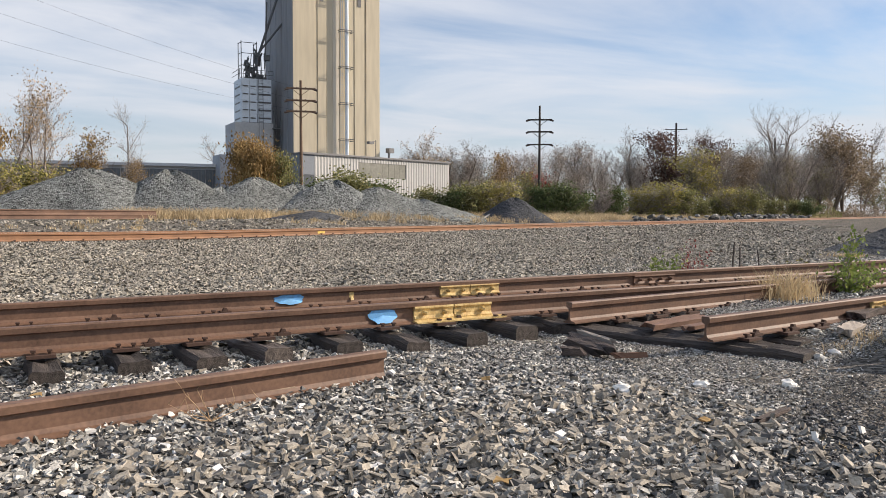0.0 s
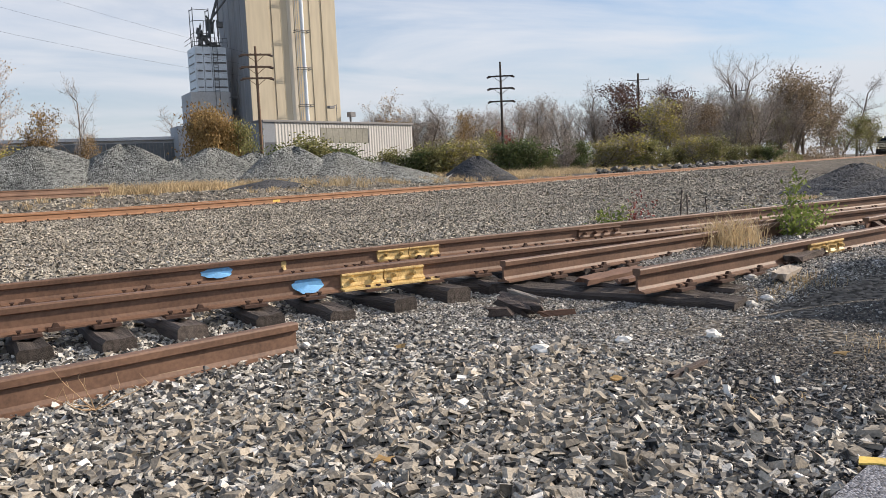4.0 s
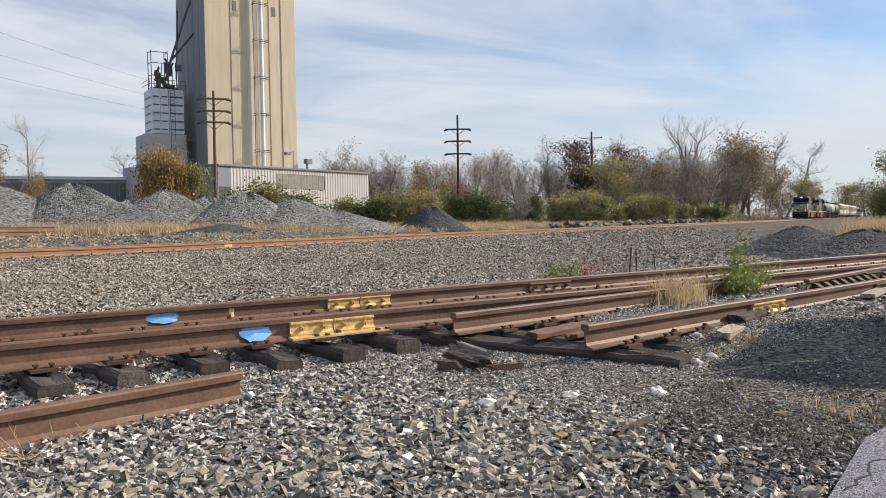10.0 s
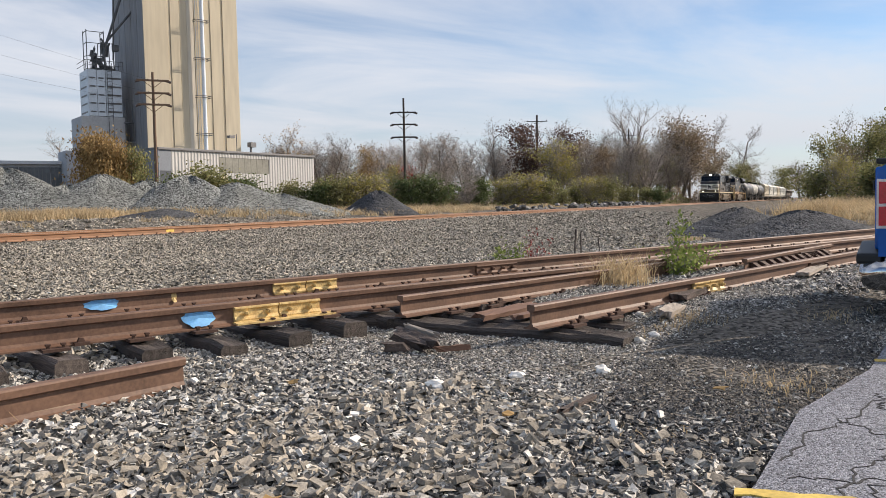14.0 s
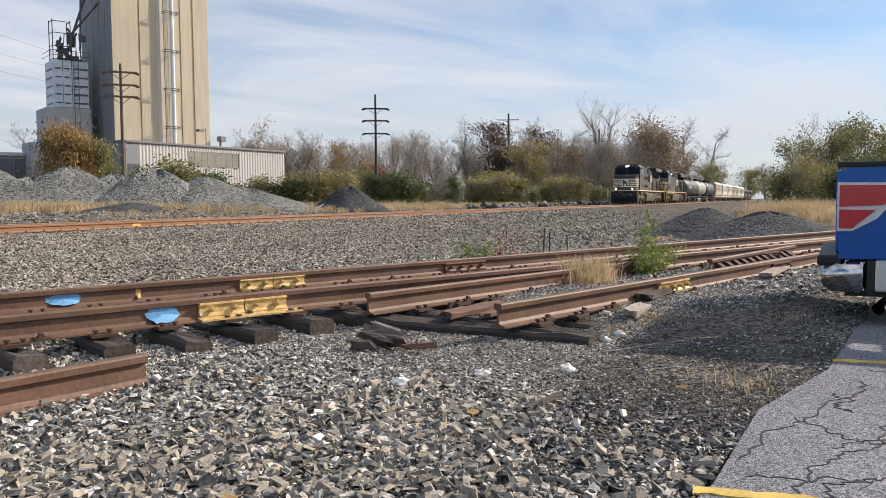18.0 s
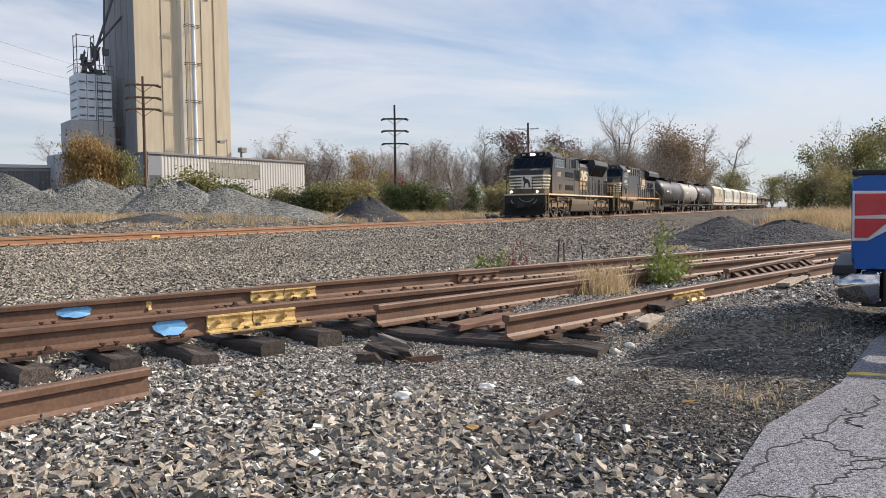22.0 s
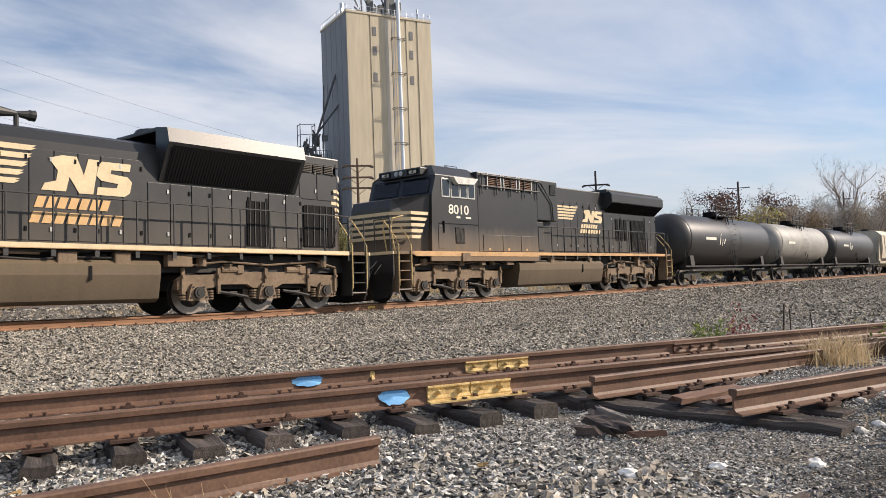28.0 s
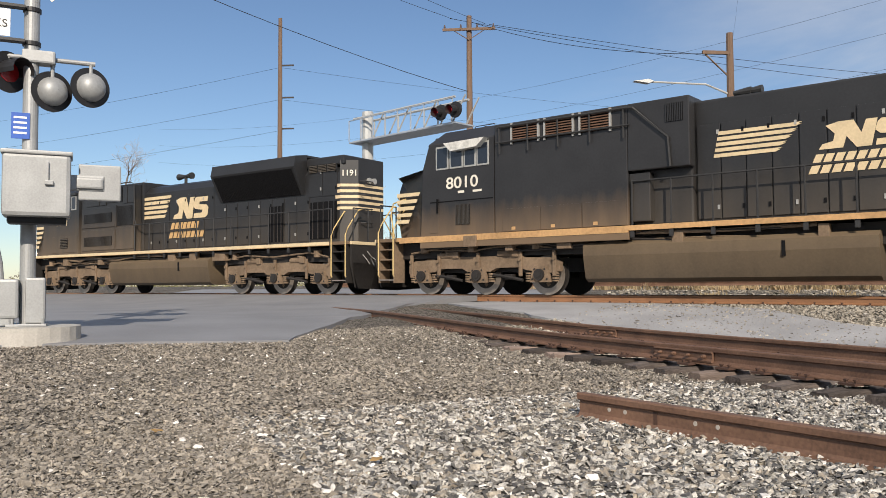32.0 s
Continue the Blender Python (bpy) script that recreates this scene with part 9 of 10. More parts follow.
def board(x0, y0, x1, y1, w, h, mat, label, z=0.0, seed=1, tilt=0.0, ragged=0.04):
    """A plank with broken, splintered ends."""
    rng = random.Random(seed)
    d = math.hypot(x1 - x0, y1 - y0)
    bm = bm_new()
    n, k = 8, 5
    grid = {}
    for side, zz in ((0, 0.0), (1, h)):
        for j in range(k):
            v = (j / (k - 1) - 0.5) * w
            a, b = rng.uniform(-ragged, ragged), rng.uniform(-ragged, ragged)
            for i in range(n):
                u = a + (d + b - a) * i / (n - 1)
                grid[side, i, j] = bm.verts.new((u, v + rng.uniform(-1, 1) * w * 0.03, zz + rng.uniform(-1, 1) * h * 0.10))
    for i in range(n - 1):
        for j in range(k - 1):
            bm.faces.new((grid[1, i, j], grid[1, i + 1, j], grid[1, i + 1, j + 1], grid[1, i, j + 1]))
            bm.faces.new((grid[0, i, j], grid[0, i, j + 1], grid[0, i + 1, j + 1], grid[0, i + 1, j]))
        for j in (0, k - 1):
            bm.faces.new((grid[0, i, j], grid[0, i + 1, j], grid[1, i + 1, j], grid[1, i, j]))
    for j in range(k - 1):
        for i in (0, n - 1):
            bm.faces.new((grid[0, i, j], grid[0, i, j + 1], grid[1, i, j + 1], grid[1, i, j]))
    return solid("plank", bm, mat, label, "plank", m=Matrix.Translation((x0, y0, land_z(x0, y0) + z)) @ Matrix.Rotation(math.atan2(y1 - y0, x1 - x0), 4, "Z") @ Matrix.Rotation(tilt, 4, "X"))


board(2.92, -1.05, 2.76, -1.62, 0.11, 0.06, M_ROTWOOD, "splintered piece of a broken dark tie", 0.05, 1, 0.35, 0.10)
board(2.76, -1.70, 2.92, -1.77, 0.05, 0.035, M_BROWNWOOD, "red-brown splinter of a broken tie", 0.03, 2, -0.1, 0.05)
board(2.56, -1.40, 2.66, -1.50, 0.07, 0.05, M_ROTWOOD, "splintered piece of a broken dark tie", 0.02, 3, 0.08, 0.05)
board(2.98, -1.10, 2.86, -1.55, 0.03, 0.03, M_GREYWOOD, "grey split splinter beside the broken tie", 0.12, 13, 0.2, 0.08)
board(3.75, -1.02, 4.60, -0.86, 0.13, 0.04, M_BROWNWOOD, "red-brown plank lying on the stub track", 0.10, 4, 0.15)
board(3.95, -1.26, 4.75, -1.08, 0.12, 0.035, M_BROWNWOOD, "red-brown plank lying on the stub track", 0.10, 5, -0.1)
board(8.2, -1.54, 9.5, -1.17, 0.14, 0.04, M_GREYWOOD, "pale weathered plank beside the stub track", 0.03, 6)
board(4.85, -2.02, 5.3, -1.85, 0.11, 0.05, M_GREYWOOD, "pale broken board beside the stub track", 0.03, 7, 0.2, 0.05)
board(-0.15, -1.62, 0.55, -1.50, 0.05, 0.018, M_PALEWOOD, "pale thin board beside the loose rail", 0.03, 8, 0.2)
board(5.6, -1.65, 6.6, -1.35, 0.16, 0.05, M_ROTWOOD, "dark rotten board beside the stub track", 0.02, 9)
board(6.9, -1.35, 7.9, -1.15, 0.15, 0.05, M_ROTWOOD, "dark rotten board beside the stub track", 0.02, 10)
board(2.15, -3.30, 2.48, -3.22, 0.032, 0.018, M_ROTWOOD, "dark stick lying on the gravel", 0.02, 11)
board(20.6, 3.0, 21.1, 3.25, 0.14, 0.03, M_GREYWOOD, "white board stuck in the gravel heap", 0.25, 12, 0.5)


def fallen_leaf(x, y, mat, label, seed, r=0.035):
    rng = random.Random(seed)
    bm = bm_new()
    ring = [(r * (1.3 if i % 2 else 0.8) * math.cos(i * 0.7), r * (1.1 if i % 2 else 0.7) * math.sin(i * 0.7)) for i in range(9)]
    top = [bm.verts.new((u, v, 0.012 + rng.uniform(-0.006, 0.010))) for u, v in ring]
    low = [bm.verts.new(v.co - Vector((0, 0, 0.003))) for v in top]
    bm.faces.new(top)
    bm.faces.new(low[::-1])
    for i in range(9):
        bm.faces.new((top[i], low[i], low[(i + 1) % 9], top[(i + 1) % 9]))
    solid("leaf", bm, mat, label, "leaf", m=pose(x, y, land_z(x, y) + 0.035, 0, 0, rng.uniform(0, 360)))


for i, (x, y, m, lab) in enumerate(((-6.28, -5.55, L_TAN, "yellow fallen leaf on the gravel"), (-0.72, -1.05, L_TAN, "orange fallen leaf beside the siding"), (-3.3, -4.1, L_ORANGE, "orange fallen leaf on the gravel"), (-4.9, -4.6, L_TAN, "pale fallen leaf on the gravel"), (1.55, -1.9, L_ORANGE, "orange fallen leaf on the gravel"), (-4.05, -5.05, L_RED, "dark red fallen leaf on the gravel"), (-2.2, -1.3, L_ORANGE, "orange fallen leaf beside the siding"), (0.6, -3.4, L_TAN, "pale fallen leaf on the gravel"), (1.9, -3.2, L_TAN, "pale fallen leaf on the gravel"), (-0.9, -3.1, L_TAN, "tan fallen leaf on the gravel"), (3.0, -3.6, L_ORANGE, "brown fallen leaf on the gravel"))):
    fallen_leaf(x, y, m, lab, i)


# ---- pickup truck ----
M_CARBLUE = material("deep blue car paint", (0.0, 0.095, 0.40), 0.2, vary=0.06, scale=2, fine=40, bump=0.0, spec=0.4)
M_CARSILVER = material("silver car paint", (0.62, 0.63, 0.65), 0.25, metal=0.5, vary=0.08, scale=2, fine=40, bump=0.0)
M_CHROME = material("chrome", (0.62, 0.62, 0.63), 0.12, metal=1.0, vary=0.08, scale=4, fine=40, bump=0.0)
M_BLACKTRIM = material("black plastic trim", (0.014, 0.014, 0.015), 0.55, vary=0.2, scale=6, fine=60, bump=0.1)
M_LAMPRED = material("red lamp glass", (0.55, 0.006, 0.03), 0.15, vary=0.2, scale=14, fine=50, bump=0.1, spec=0.7)
M_LAMPCLEAR = material("clear lamp glass", (0.72, 0.70, 0.70), 0.15, vary=0.1, scale=14, fine=50, bump=0.0, spec=0.7)
M_TYRE = material("black rubber", (0.016, 0.016, 0.016), 0.85, vary=0.2, scale=10, fine=60, bump=0.2)
M_CARGLASS = glass("dark car glass")


def pickup():
    """x runs from the rear to the front, y to the far side, z up from the asphalt."""
    m = Matrix.Translation((5.83, -3.25, land_z(5.9, -4.0) + 0.02)) @ Matrix.Rotation(radians(-69), 4, "Z") @ Matrix.Diagonal((1, 1, 1.04, 1))
    t = thing("pickup_truck", "blue and silver pickup truck parked on the asphalt", "truck", m)
    W = 1.98
    bm = bm_new()
    arch = [(1.25 + 0.50 * math.cos(a), 0.42 + 0.46 * math.sin(a)) for a in (math.pi - math.pi * i / 8 for i in range(9))]
    side = [(0.0, 0.49)] + [(0.74, 0.49)] + arch + [(1.76, 0.49), (2.05, 0.49), (2.05, 1.16), (0.06, 1.17), (0.0, 1.13)]
    prism(bm, side, 0.0, 0.06, "y")
    prism(bm, side, W - 0.06, W, "y")
    box(bm, 0.02, 2.05, 0.06, W - 0.06, 0.60, 0.66)
    box(bm, 1.99, 2.05, 0.06, W - 0.06, 0.66, 1.16)
    part("bed", bm, M_CARBLUE, t)
    bm = bm_new()
    box(bm, -0.025, 0.03, 0.2, W - 0.2, 0.53, 1.15, bevel=0.02)
    gate = part("tailgate", bm, M_CARBLUE, t)
    bm = bm_new()
    box(bm, -0.045, -0.02, 0.85, 1.15, 0.98, 1.06, bevel=0.01)
    part("handle", bm, M_BLACKTRIM, gate)
    for y0, y1 in ((-0.012, 0.085), (W - 0.085, W + 0.012)):
        bm = bm_new()
        box(bm, -0.02, 2.06, y0, y1, 1.165, 1.205, bevel=0.012)
        part("bed_rail", bm, M_BLACKTRIM, t)
    # tail lamps that wrap the corner
    for s, y in ((-1, 0.0), (1, W)):
        o = y + s * 0.012
        bm = bm_new()
        prism(bm, [(-0.015, 1.055), (0.345, 1.048), (0.345, 0.89), (0.26, 0.79), (0.09, 0.695), (-0.015, 0.695)], y - s * 0.10, o, "y")
        lamp = part("tail_lamp", bm, M_LAMPCLEAR, t, "red tail lamp in a clear frame")
        bm = bm_new()
        prism(bm, [(0.0, 1.035), (0.315, 1.03), (0.315, 0.90), (0.295, 0.885), (0.0, 0.875)], o - s * 0.004, o + s * 0.008, "y")
        part("lens", bm, M_LAMPRED, lamp)
        bm = bm_new()
        prism(bm, [(0.0, 0.855), (0.25, 0.852), (0.09, 0.715), (0.0, 0.715)], o - s * 0.004, o + s * 0.008, "y")
        part("lens", bm, M_LAMPRED, lamp)
    # a crease along the bed's side
    for y0, y1 in ((-0.006, 0.004), (W - 0.004, W + 0.006)):
        bm = bm_new()
        prism(bm, [(0.36, 0.60), (2.04, 0.60), (2.04, 0.625), (0.36, 0.615)], y0, y1, "y")
        part("body_crease", bm, M_CARBLUE, t)
    # lower silver band and black sills
    for a, b in ((0.25, 0.72), (1.78, 4.25)):
        for y0, y1 in ((-0.008, 0.05), (W - 0.05, W + 0.008)):
            bm = bm_new()
            box(bm, a, b, y0, y1, 0.25, 0.485, bevel=0.02)
            part("sill_panel", bm, M_CARSILVER, t, "silver lower body panel")
    bm = bm_new()
    box(bm, 0.05, 5.6, 0.15, W - 0.15, 0.20, 0.50)
    part("underbody", bm, M_BLACKTRIM, t)
    # bumper: chrome ends, black step pads
    bm = bm_new()
    prism(bm, [(-0.125, 0.43), (-0.13, 0.34), (-0.09, 0.25), (0.17, 0.235), (0.195, 0.27), (0.195, 0.46), (0.17, 0.475), (0.03, 0.472), (0.0, 0.43)], -0.02, W + 0.02, "y")
    bmesh.ops.bevel(bm, geom=list(bm.edges), offset=0.025, segments=2, affect="EDGES")
    bump = part("rear_bumper", bm, M_CHROME, t, "chrome rear bumper", smooth=True)
    bm = bm_new()
    box(bm, -0.15, 0.02, 0.0, W, 0.432, 0.515, bevel=0.025)
    part("step_pad", bm, M_BLACKTRIM, bump)
    bm = bm_new()
    box(bm, 0.197, 0.248, -0.004, W + 0.004, 0.24, 0.48)
    part("bumper_gap", bm, M_BLACKTRIM, t)
    bm = bm_new()
    tube(bm, (0.42, 0.45, 0.20), (0.28, -0.02, 0.13), 0.045, n=16, caps=False)
    tube(bm, (0.42, 0.45, 0.20), (0.28, -0.02, 0.13), 0.038, n=16, caps=False)
    part("exhaust_pipe", bm, M_CHROME, t, "dull steel exhaust pipe")
    # pale decal bars on the bed side
    for a, b, c, d in ((0.42, 0.45, 0.975, 1.03), (0.45, 0.62, 0.975, 0.99), (0.62, 0.65, 0.975, 1.03), (0.68, 0.71, 0.955, 1.03)):
        bm = bm_new()
        box(bm, a, b, -0.004, 0.002, c, d)
        part("decal_bar", bm, M_CARSILVER, t)
    # cab and front
    bm = bm_new()
    prism(bm, [(2.07, 0.49), (4.15, 0.49), (4.15, 1.17), (2.07, 1.17)], 0.0, W, "y")
    prism(bm, [(2.10, 1.17), (4.45, 1.17), (3.75, 1.72), (3.45, 1.77), (2.4, 1.77), (2.2, 1.70)], 0.10, W - 0.10, "y")
    part("cab", bm, M_CARBLUE, t)
    for y in (0.094, W - 0.10):
        for poly in ([(2.22, 1.22), (3.02, 1.22), (3.02, 1.68), (2.32, 1.68)], [(3.10, 1.22), (4.25, 1.22), (3.68, 1.68), (3.10, 1.68)]):
            bm = bm_new()
            prism(bm, poly, y, y + 0.006, "y")
            part("side_window", bm, M_CARGLASS, t)
    bm = bm_new()
    prism(bm, [(4.40, 1.215), (4.425, 1.235), (3.80, 1.715), (3.775, 1.695)], 0.2, W - 0.2, "y")
    part("windscreen", bm, M_CARGLASS, t)
    bm = bm_new()
    box(bm, 2.14, 2.17, 0.3, W - 0.3, 1.25, 1.66)
    part("rear_window", bm, M_CARGLASS, t)
    bm = bm_new()
    arch = [(4.93 + 0.50 * math.cos(a), 0.42 + 0.46 * math.sin(a)) for a in (math.pi - math.pi * i / 8 for i in range(9))]
    prism(bm, [(4.16, 0.49)] + [(4.42, 0.49)] + arch + [(5.44, 0.49), (5.72, 0.49), (5.74, 1.0), (5.6, 1.12), (4.45, 1.19), (4.16, 1.17)], 0.0, W, "y")
    part("hood", bm, M_CARBLUE, t)
    bm = bm_new()
    box(bm, 5.72, 5.86, 0.0, W, 0.35, 0.60, bevel=0.04)
    part("front_bumper", bm, M_CHROME, t)
    for x in (1.25, 4.93):
        for y in (0.14, W - 0.14):
            bm = bm_new()
            n = 24
            prof = ((0.24, -0.11), (0.34, -0.125), (0.375, -0.09), (0.38, 0.0), (0.375, 0.09), (0.34, 0.125), (0.24, 0.11))
            rings = [[bm.verts.new((r * math.cos(2 * math.pi * i / n), o, r * math.sin(2 * math.pi * i / n))) for i in range(n)] for r, o in prof]
            for a, b in zip(rings, rings[1:] + rings[:1]):
                for i in range(n):
                    bm.faces.new((a[i], a[(i + 1) % n], b[(i + 1) % n], b[i]))
            w = part("wheel", bm, M_TYRE, t, "black tyre on a steel rim", m=pose(x, y, 0.38))
            bm = bm_new()
            tube(bm, (0, -0.09, 0), (0, 0.09, 0), 0.238, n=20)
            for i in range(5):
                a = i * 2 * math.pi / 5
                box(bm, 0.04, 0.22, -0.105, 0.105, -0.03, 0.03, m=Matrix.Rotation(a, 4, "Y"))
            part("rim", bm, M_CARSILVER, w)


pickup()


# ---- crossing signal ----
M_SIGNALGREY = material("silver painted steel", (0.36, 0.37, 0.37), 0.5, metal=0.3, vary=0.18, scale=3, fine=40, bump=0.1)
M_SIGNALDARK = material("black lamp shield", (0.016, 0.016, 0.018), 0.5, vary=0.2, scale=8, fine=50, bump=0.1)
M_CONCRETE = material("pale concrete", (0.46, 0.44, 0.40), 0.9, vary=0.2, scale=4, fine=40, bump=0.4)
M_SIGNWHITE = material("white sign sheet", (0.80, 0.80, 0.78), 0.5, vary=0.06, scale=4, fine=40, bump=0.0)
M_SIGNBLUE = material("blue sign sheet", (0.02, 0.10, 0.45), 0.5, vary=0.08, scale=4, fine=40, bump=0.0)
M_LENS = material("dark red lens", (0.28, 0.01, 0.012), 0.2, vary=0.2, scale=20, fine=60, bump=0.1)


def text_mesh(body, size, mat, depth=0.004):
    c = bpy.data.curves.new("lettering", "FONT")
    c.body, c.size, c.extrude, c.align_x, c.align_y = body, size, depth, "CENTER", "CENTER"
    ob = bpy.data.objects.new("lettering", c)
    me = bpy.data.meshes.new_from_object(ob)
    bpy.data.objects.remove(ob)
    bpy.data.curves.remove(c)
    me.materials.clear()
    me.materials.append(mat)
    return me


def crossing_signal():
    x, y = -14.02, -6.6
    z0 = land_z(x, y)
    t = thing("crossing_signal", "silver railway crossing signal mast with flashing lamps", "crossing signal", pose(x, y, z0))
    g = lambda z: z - z0
    bm = bm_new()
    ring = [(0.72 * math.cos(2 * math.pi * i / 28), 0.72 * math.sin(2 * math.pi * i / 28)) for i in range(28)]
    prism(bm, ring, -0.2, g(0.10), "z")
    part("foundation", bm, M_CONCRETE, t, "round pale concrete foundation")
    bm = bm_new()
    tube(bm, (0, 0, g(0.10)), (0, 0, g(5.6)), 0.105, n=20)
    part("mast", bm, M_SIGNALGREY, t, smooth=False)
    bm = bm_new()
    box(bm, -0.26, 0.26, -0.26, 0.26, g(0.10), g(0.14), bevel=0.01)
    box(bm, -0.17, 0.17, -0.02, 0.24, g(0.14), g(0.80), bevel=0.03)
    base = part("base_casting", bm, M_SIGNALGREY, t)
    for a in (-0.21, 0.21):
        for b in (-0.21, 0.21):
            bm = bm_new()
            tube(bm, (a, b, g(0.14)), (a, b, g(0.22)), 0.022, n=6)
            part("anchor_bolt", bm, M_SIGNALGREY, base)
    bm = bm_new()
    box(bm, -0.05, 0.25, -0.56, -0.10, g(0.22), g(0.78), bevel=0.04)
    box(bm, -0.02, 0.22, -0.50, -0.16, g(0.12), g(0.24), bevel=0.02)
    part("junction_box", bm, M_SIGNALGREY, t)
    bm = bm_new()
    pipe(bm, [(0.1, -0.35, g(0.75)), (0.1, -0.37, g(1.0)), (0.1, -0.48, g(1.55)), (0.1, -0.55, g(1.7))], 0.06, 12)
    part("conduit", bm, M_SIGNALGREY, t)
    # gate mechanism housing and its counterweight arm
    bm = bm_new()
    box(bm, 0.12, 0.72, -0.31, 0.55, g(1.64), g(2.52), bevel=0.06)
    house = part("gate_housing", bm, M_SIGNALGREY, t, "grey cast gate mechanism box")
    bm = bm_new()
    box(bm, 0.14, 0.74, -0.33, 0.57, g(2.50), g(2.56), bevel=0.02)
    part("lid", bm, M_SIGNALGREY, house)
    bm = bm_new()
    box(bm, 0.72, 0.76, 0.22, 0.27, g(2.12), g(2.40), bevel=0.01)
    box(bm, 0.72, 0.77, 0.22, 0.33, g(2.08), g(2.14), bevel=0.01)
    part("latch", bm, M_SIGNALGREY, house)
    bm = bm_new()
    box(bm, 0.2, 0.55, -0.25, 0.5, g(1.55), g(1.66), bevel=0.03)
    part("bracket", bm, M_BLACKTRIM, house)
    bm = bm_new()
    box(bm, 0.30, 0.42, 0.50, 1.0, g(2.05), g(2.28), bevel=0.03)
    arm = part("counterweight_arm", bm, M_SIGNALGREY, t)
    bm = bm_new()
    box(bm, 0.25, 0.40, 0.65, 1.22, g(1.92), g(2.44), bevel=0.02)
    part("counterweight", bm, M_SIGNALGREY, arm)
    bm = bm_new()
    box(bm, 0.40, 0.46, 0.62, 0.98, g(2.08), g(2.24), bevel=0.03)
    part("slot_plate", bm, M_SIGNALGREY, arm)
    bm = bm_new()
    box(bm, -0.1, 0.62, -1.25, -0.36, g(1.5), g(2.4), bevel=0.25)
    part("motor_housing", bm, M_SIGNALGREY, t, "rounded grey motor housing")
    # signs
    bm = bm_new()
    box(bm, 0.115, 0.125, -0.24, 0.0, g(2.80), g(3.18), bevel=0.003)
    sign = part("notice_sign", bm, M_SIGNBLUE, t, "small blue notice sign with white bars")
    for i in range(4):
        bm = bm_new()
        box(bm, 0.125, 0.129, -0.21, -0.04, g(2.87 + i * 0.075), g(2.90 + i * 0.075))
        part("text_bar", bm, M_SIGNWHITE, sign)
    bm = bm_new()
    box(bm, 0.16, 0.172, -1.18, -0.27, g(4.26), g(4.66), bevel=0.003)
    sign = part("track_sign", bm, M_SIGNWHITE, t, "white sign with black capital letters")
    part("lettering", text_mesh("TRACKS", 0.16, M_SIGNALDARK), None, sign, m=Matrix.Translation((0.175, -0.60, g(4.44))) @ Matrix(((0, 0, 1, 0), (1, 0, 0, 0), (0, 1, 0, 0), (0, 0, 0, 1))))
    for tilt in (45, -45):
        bm = bm_new()
        box(bm, 0.13, 0.145, -0.62, 0.62, -0.11, 0.11, bevel=0.003)
        part("crossbuck_blade", bm, M_SIGNWHITE, t, m=Matrix.Translation((0.02 if tilt > 0 else 0.035, -0.1, g(5.35))) @ Matrix.Rotation(radians(tilt), 4, "X"))
    for z in (4.72, 4.22):
        bm = bm_new()
        tube(bm, (0, 0, g(z) - 0.03), (0, 0, g(z) + 0.03), 0.125, n=18)
        box(bm, 0.05, 0.2, -0.45, -0.08, g(z) - 0.02, g(z) + 0.02)
        part("clamp", bm, M_SIGNALDARK, t)
    # lamp arm with its heads
    bm = bm_new()
    box(bm, -0.12, 0.14, -0.12, 0.32, g(3.93), g(4.12), bevel=0.03)
    tube(bm, (0.0, -0.75, g(4.02)), (0.0, 0.86, g(4.02)), 0.035, n=10)
    part("lamp_arm", bm, M_SIGNALGREY, t)
    for yy, zz, turn in ((-0.30, 3.78, 40), (0.28, 3.55, 205), (0.80, 3.66, 205)):
        head = Matrix.Translation((0.0, yy, g(zz))) @ Matrix.Rotation(radians(turn), 4, "Z")
        bm = bm_new()
        tube(bm, (0.0, 0, 0), (0.02, 0, 0), 0.30, n=32)
        shield = part("lamp_shield", bm, M_SIGNALDARK, t, "round black lamp shield", m=head)
        bm = bm_new()
        n = 20
        prof = ((0.215, -0.0), (0.205, -0.07), (0.16, -0.15), (0.08, -0.19), (0.0, -0.195))
        rings = [[bm.verts.new((o, max(r, 0.002) * math.cos(2 * math.pi * i / n), max(r, 0.002) * math.sin(2 * math.pi * i / n))) for i in range(n)] for r, o in prof]
        for a, b in zip(rings, rings[1:]):
            for i in range(n):
                bm.faces.new((a[i], a[(i + 1) % n], b[(i + 1) % n], b[i]))
        part("lamp_housing", bm, M_SIGNALGREY, shield, "domed silver lamp housing", smooth=True)
        bm = bm_new()
        tube(bm, (0.02, 0, 0), (0.035, 0, 0), 0.15, n=24)
        part("lens", bm, M_LENS, shield, "unlit dark red lens")
        bm = bm_new()
        for i in range(10):
            a, b = math.pi * (i / 10 * 1.2 - 0.1), math.pi * ((i + 1) / 10 * 1.2 - 0.1)
            q = [Vector((u, 0.165 * math.cos(v), 0.165 * math.sin(v))) for u, v in ((0.02, a), (0.02, b), (0.34, b), (0.34, a))]
            w = [p * 1.0 + Vector((0, 0.006 * math.cos(a), 0.006 * math.sin(a))) for p in q]
            f = [bm.verts.new(p) for p in q + w]
            for s in ((0, 1, 2, 3), (7, 6, 5, 4), (0, 4, 5, 1), (1, 5, 6, 2), (2, 6, 7, 3), (3, 7, 4, 0)):
                bm.faces.new([f[i2] for i2 in s])
        bmesh.ops.remove_doubles(bm, verts=bm.verts, dist=0.0005)
        part("hood", bm, M_SIGNALDARK, shield)
        bm = bm_new()
        tube(bm, (0, yy, g(zz) + 0.2), (0, yy, g(4.02)), 0.028, n=8)
        part("hanger", bm, M_SIGNALGREY, t)


crossing_signal()


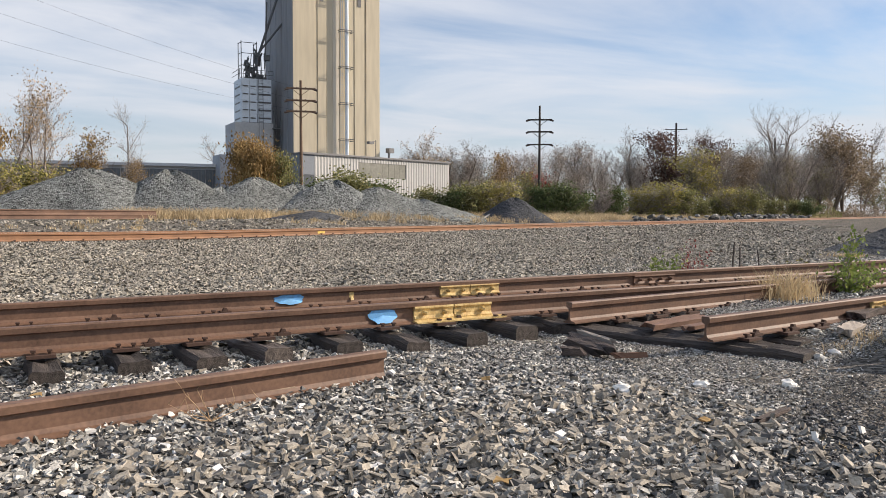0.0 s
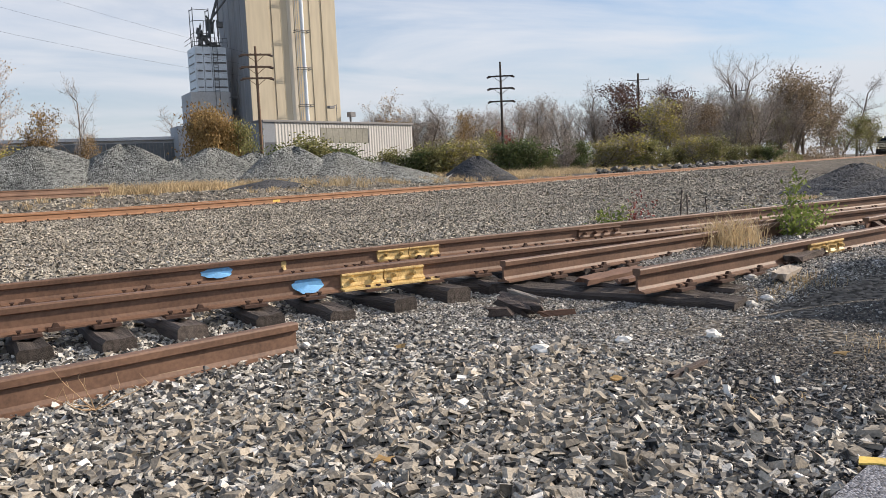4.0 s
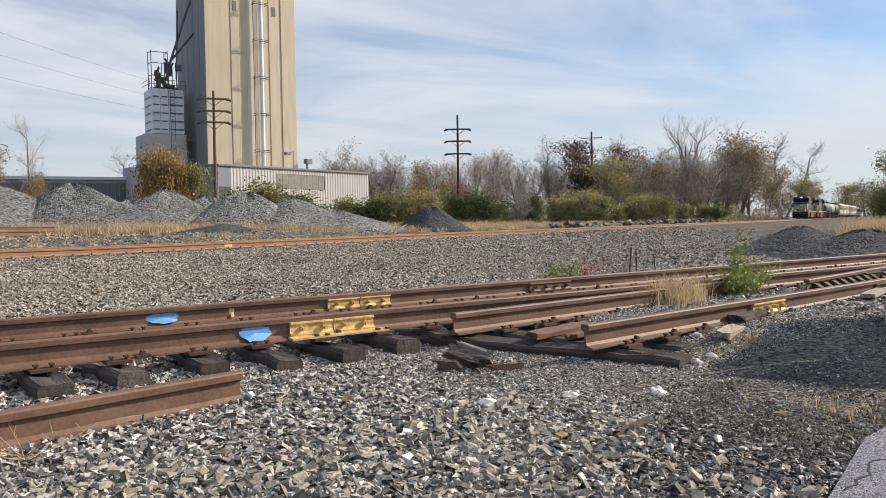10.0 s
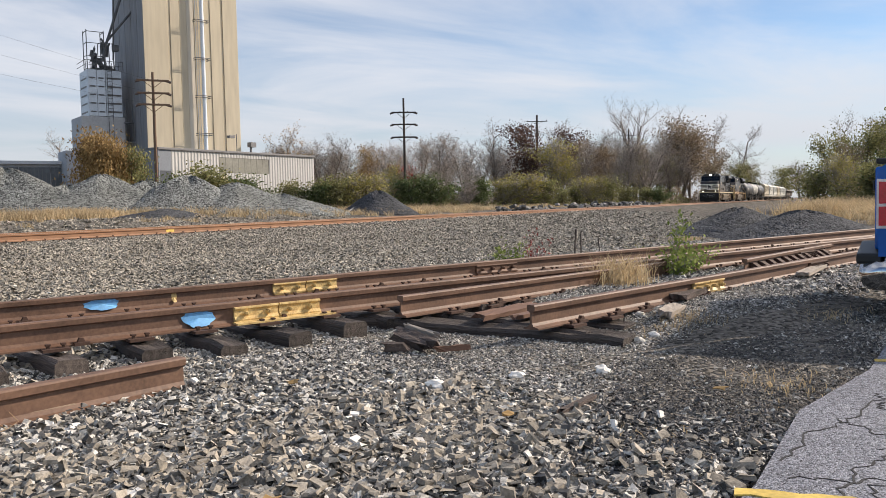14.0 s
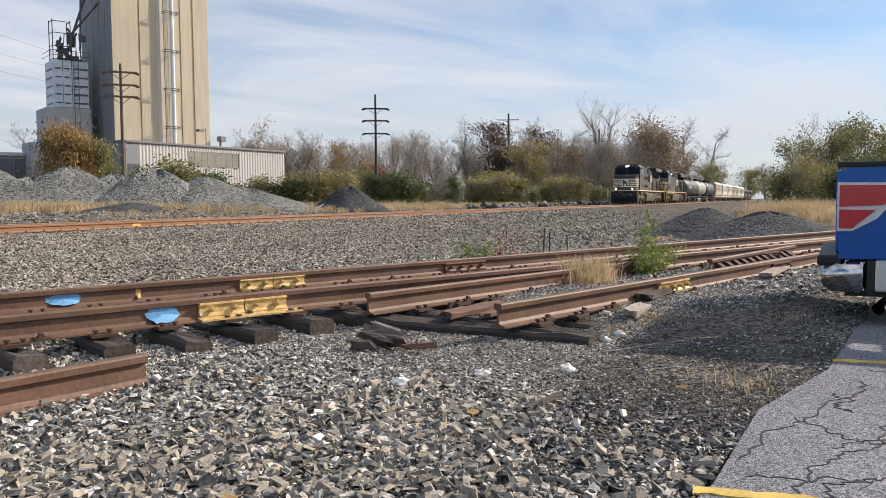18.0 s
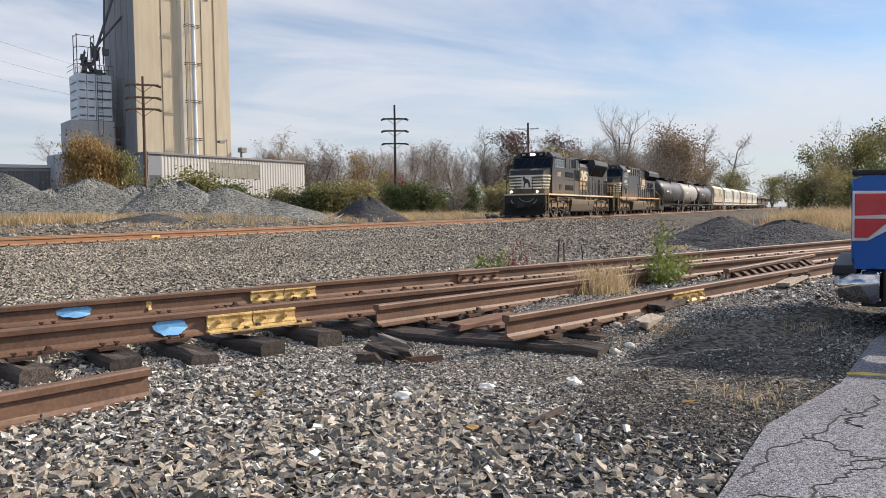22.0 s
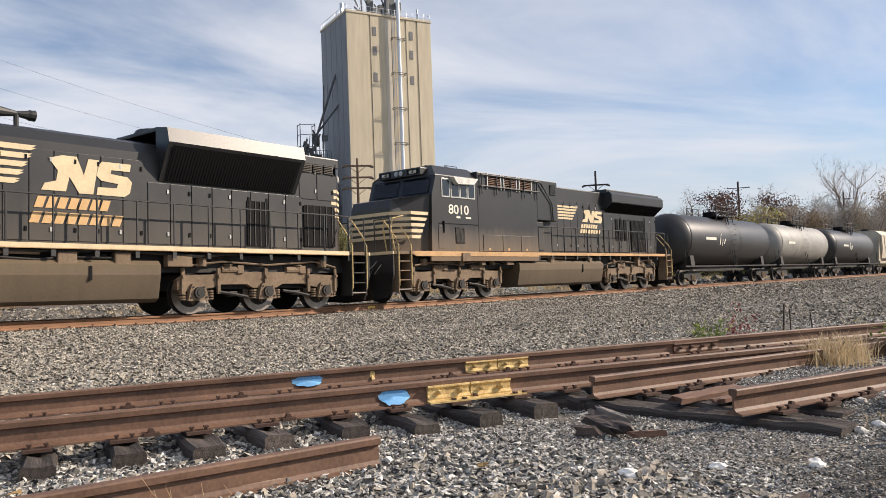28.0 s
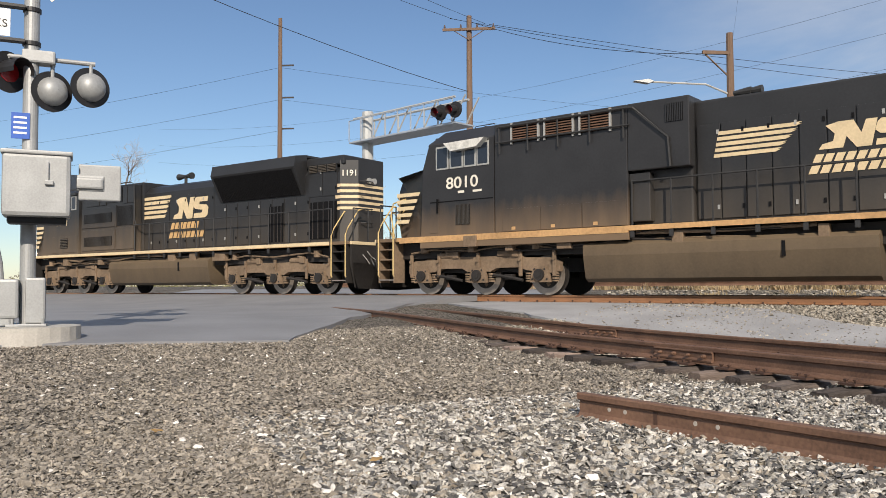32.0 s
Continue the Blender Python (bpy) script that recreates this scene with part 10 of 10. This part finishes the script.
# ---- pale apron between the siding and the main line ----
APRON = [(-19.4, 2.6), (-13.5, 2.5), (-6.4, 2.35), (-5.2, 3.2), (-6.4, 4.6), (-9.5, 5.6), (-13, 6.2), (-17.5, 7.0), (-21, 5.0)]
M_APRON = material("pale rolled gravel", (0.33, 0.33, 0.335), 0.9, vary=0.25, scale=0.9, fine=50, bump=0.5, depth=0.01)
sheet("apron", APRON, 0.035, M_APRON, "pale rolled gravel between the tracks", "ground", rough=0.16, seed=8)


# ---- the road's panels over the main line ----
def crossing_panel(rows, label):
    """A strip of paving along the main line: pairs of offset and height, joined from one end of the crossing to the other."""
    bm = bm_new()
    rings = []
    for i in range(28):
        s = -23.2 - i
        rings.append([bm.verts.new(main_at(s, o, z)) for o, z in rows] + [bm.verts.new(main_at(s, o, z - 0.15)) for o, z in rows[::-1]])
    k = len(rings[0])
    for a, b in zip(rings, rings[1:]):
        for i in range(k):
            bm.faces.new((a[i], a[(i + 1) % k], b[(i + 1) % k], b[i]))
    bm.faces.new(rings[0])
    bm.faces.new(rings[-1][::-1])
    solid("crossing_panel", bm, M_ROAD, label, "crossing panel", kind="structure")


crossing_panel([(-3.4, -0.27), (-1.2, -0.06), (-0.085, -0.02)], "grey asphalt ramp up to the rails at the crossing")
crossing_panel([(0.085, -0.02), (1.42, -0.02)], "grey asphalt panel between the rails at the crossing")
crossing_panel([(1.59, -0.02), (2.7, -0.06), (5.2, -0.30)], "grey asphalt ramp beyond the rails at the crossing")



# ---- what moves ----
def front_at(t):
    """Where the leading engine's front stands on the main line."""
    k = t / 10
    return 243.239 - 16.908 * k - 80.596 * k ** 2 + 29.3175 * k ** 3 - 3.54516 * k ** 4 + 0.42 * max(0.0, t - 31) ** 2


def car_pose(s, length):
    """The pose of a car whose front stands at s on the main line: x runs back along it, y away from the lot."""
    a, b = main_at(s + length * 0.18, 0.7525), main_at(s + length * 0.82, 0.7525)
    d = (b - a).normalized()
    side = Vector((-d.y, d.x, 0)).normalized()
    turn = Matrix((d, side, d.cross(side))).transposed().to_4x4()
    return Matrix.Translation(a - d * length * 0.18) @ turn


def motions():
    times = [i * 0.5 for i in range(65)]
    for car, start, length in CARS:
        walk(car, [(t, car_pose(front_at(t) + start, length)) for t in times])
    # wheels roll with the way gone
    ticks = [i / 15 for i in range(481)]
    gone = [front_at(0) - front_at(t) for t in ticks]
    for axle, car, x, r in AXLES:
        if car.name.startswith("hopper"):
            axle.matrix_basis = pose(x, 0, r)
            continue
        walk(axle, [(t, Matrix.Translation((x, 0, r)) @ Matrix.Rotation(-g / r, 4, "Y")) for t, g in zip(ticks, gone)])


motions()
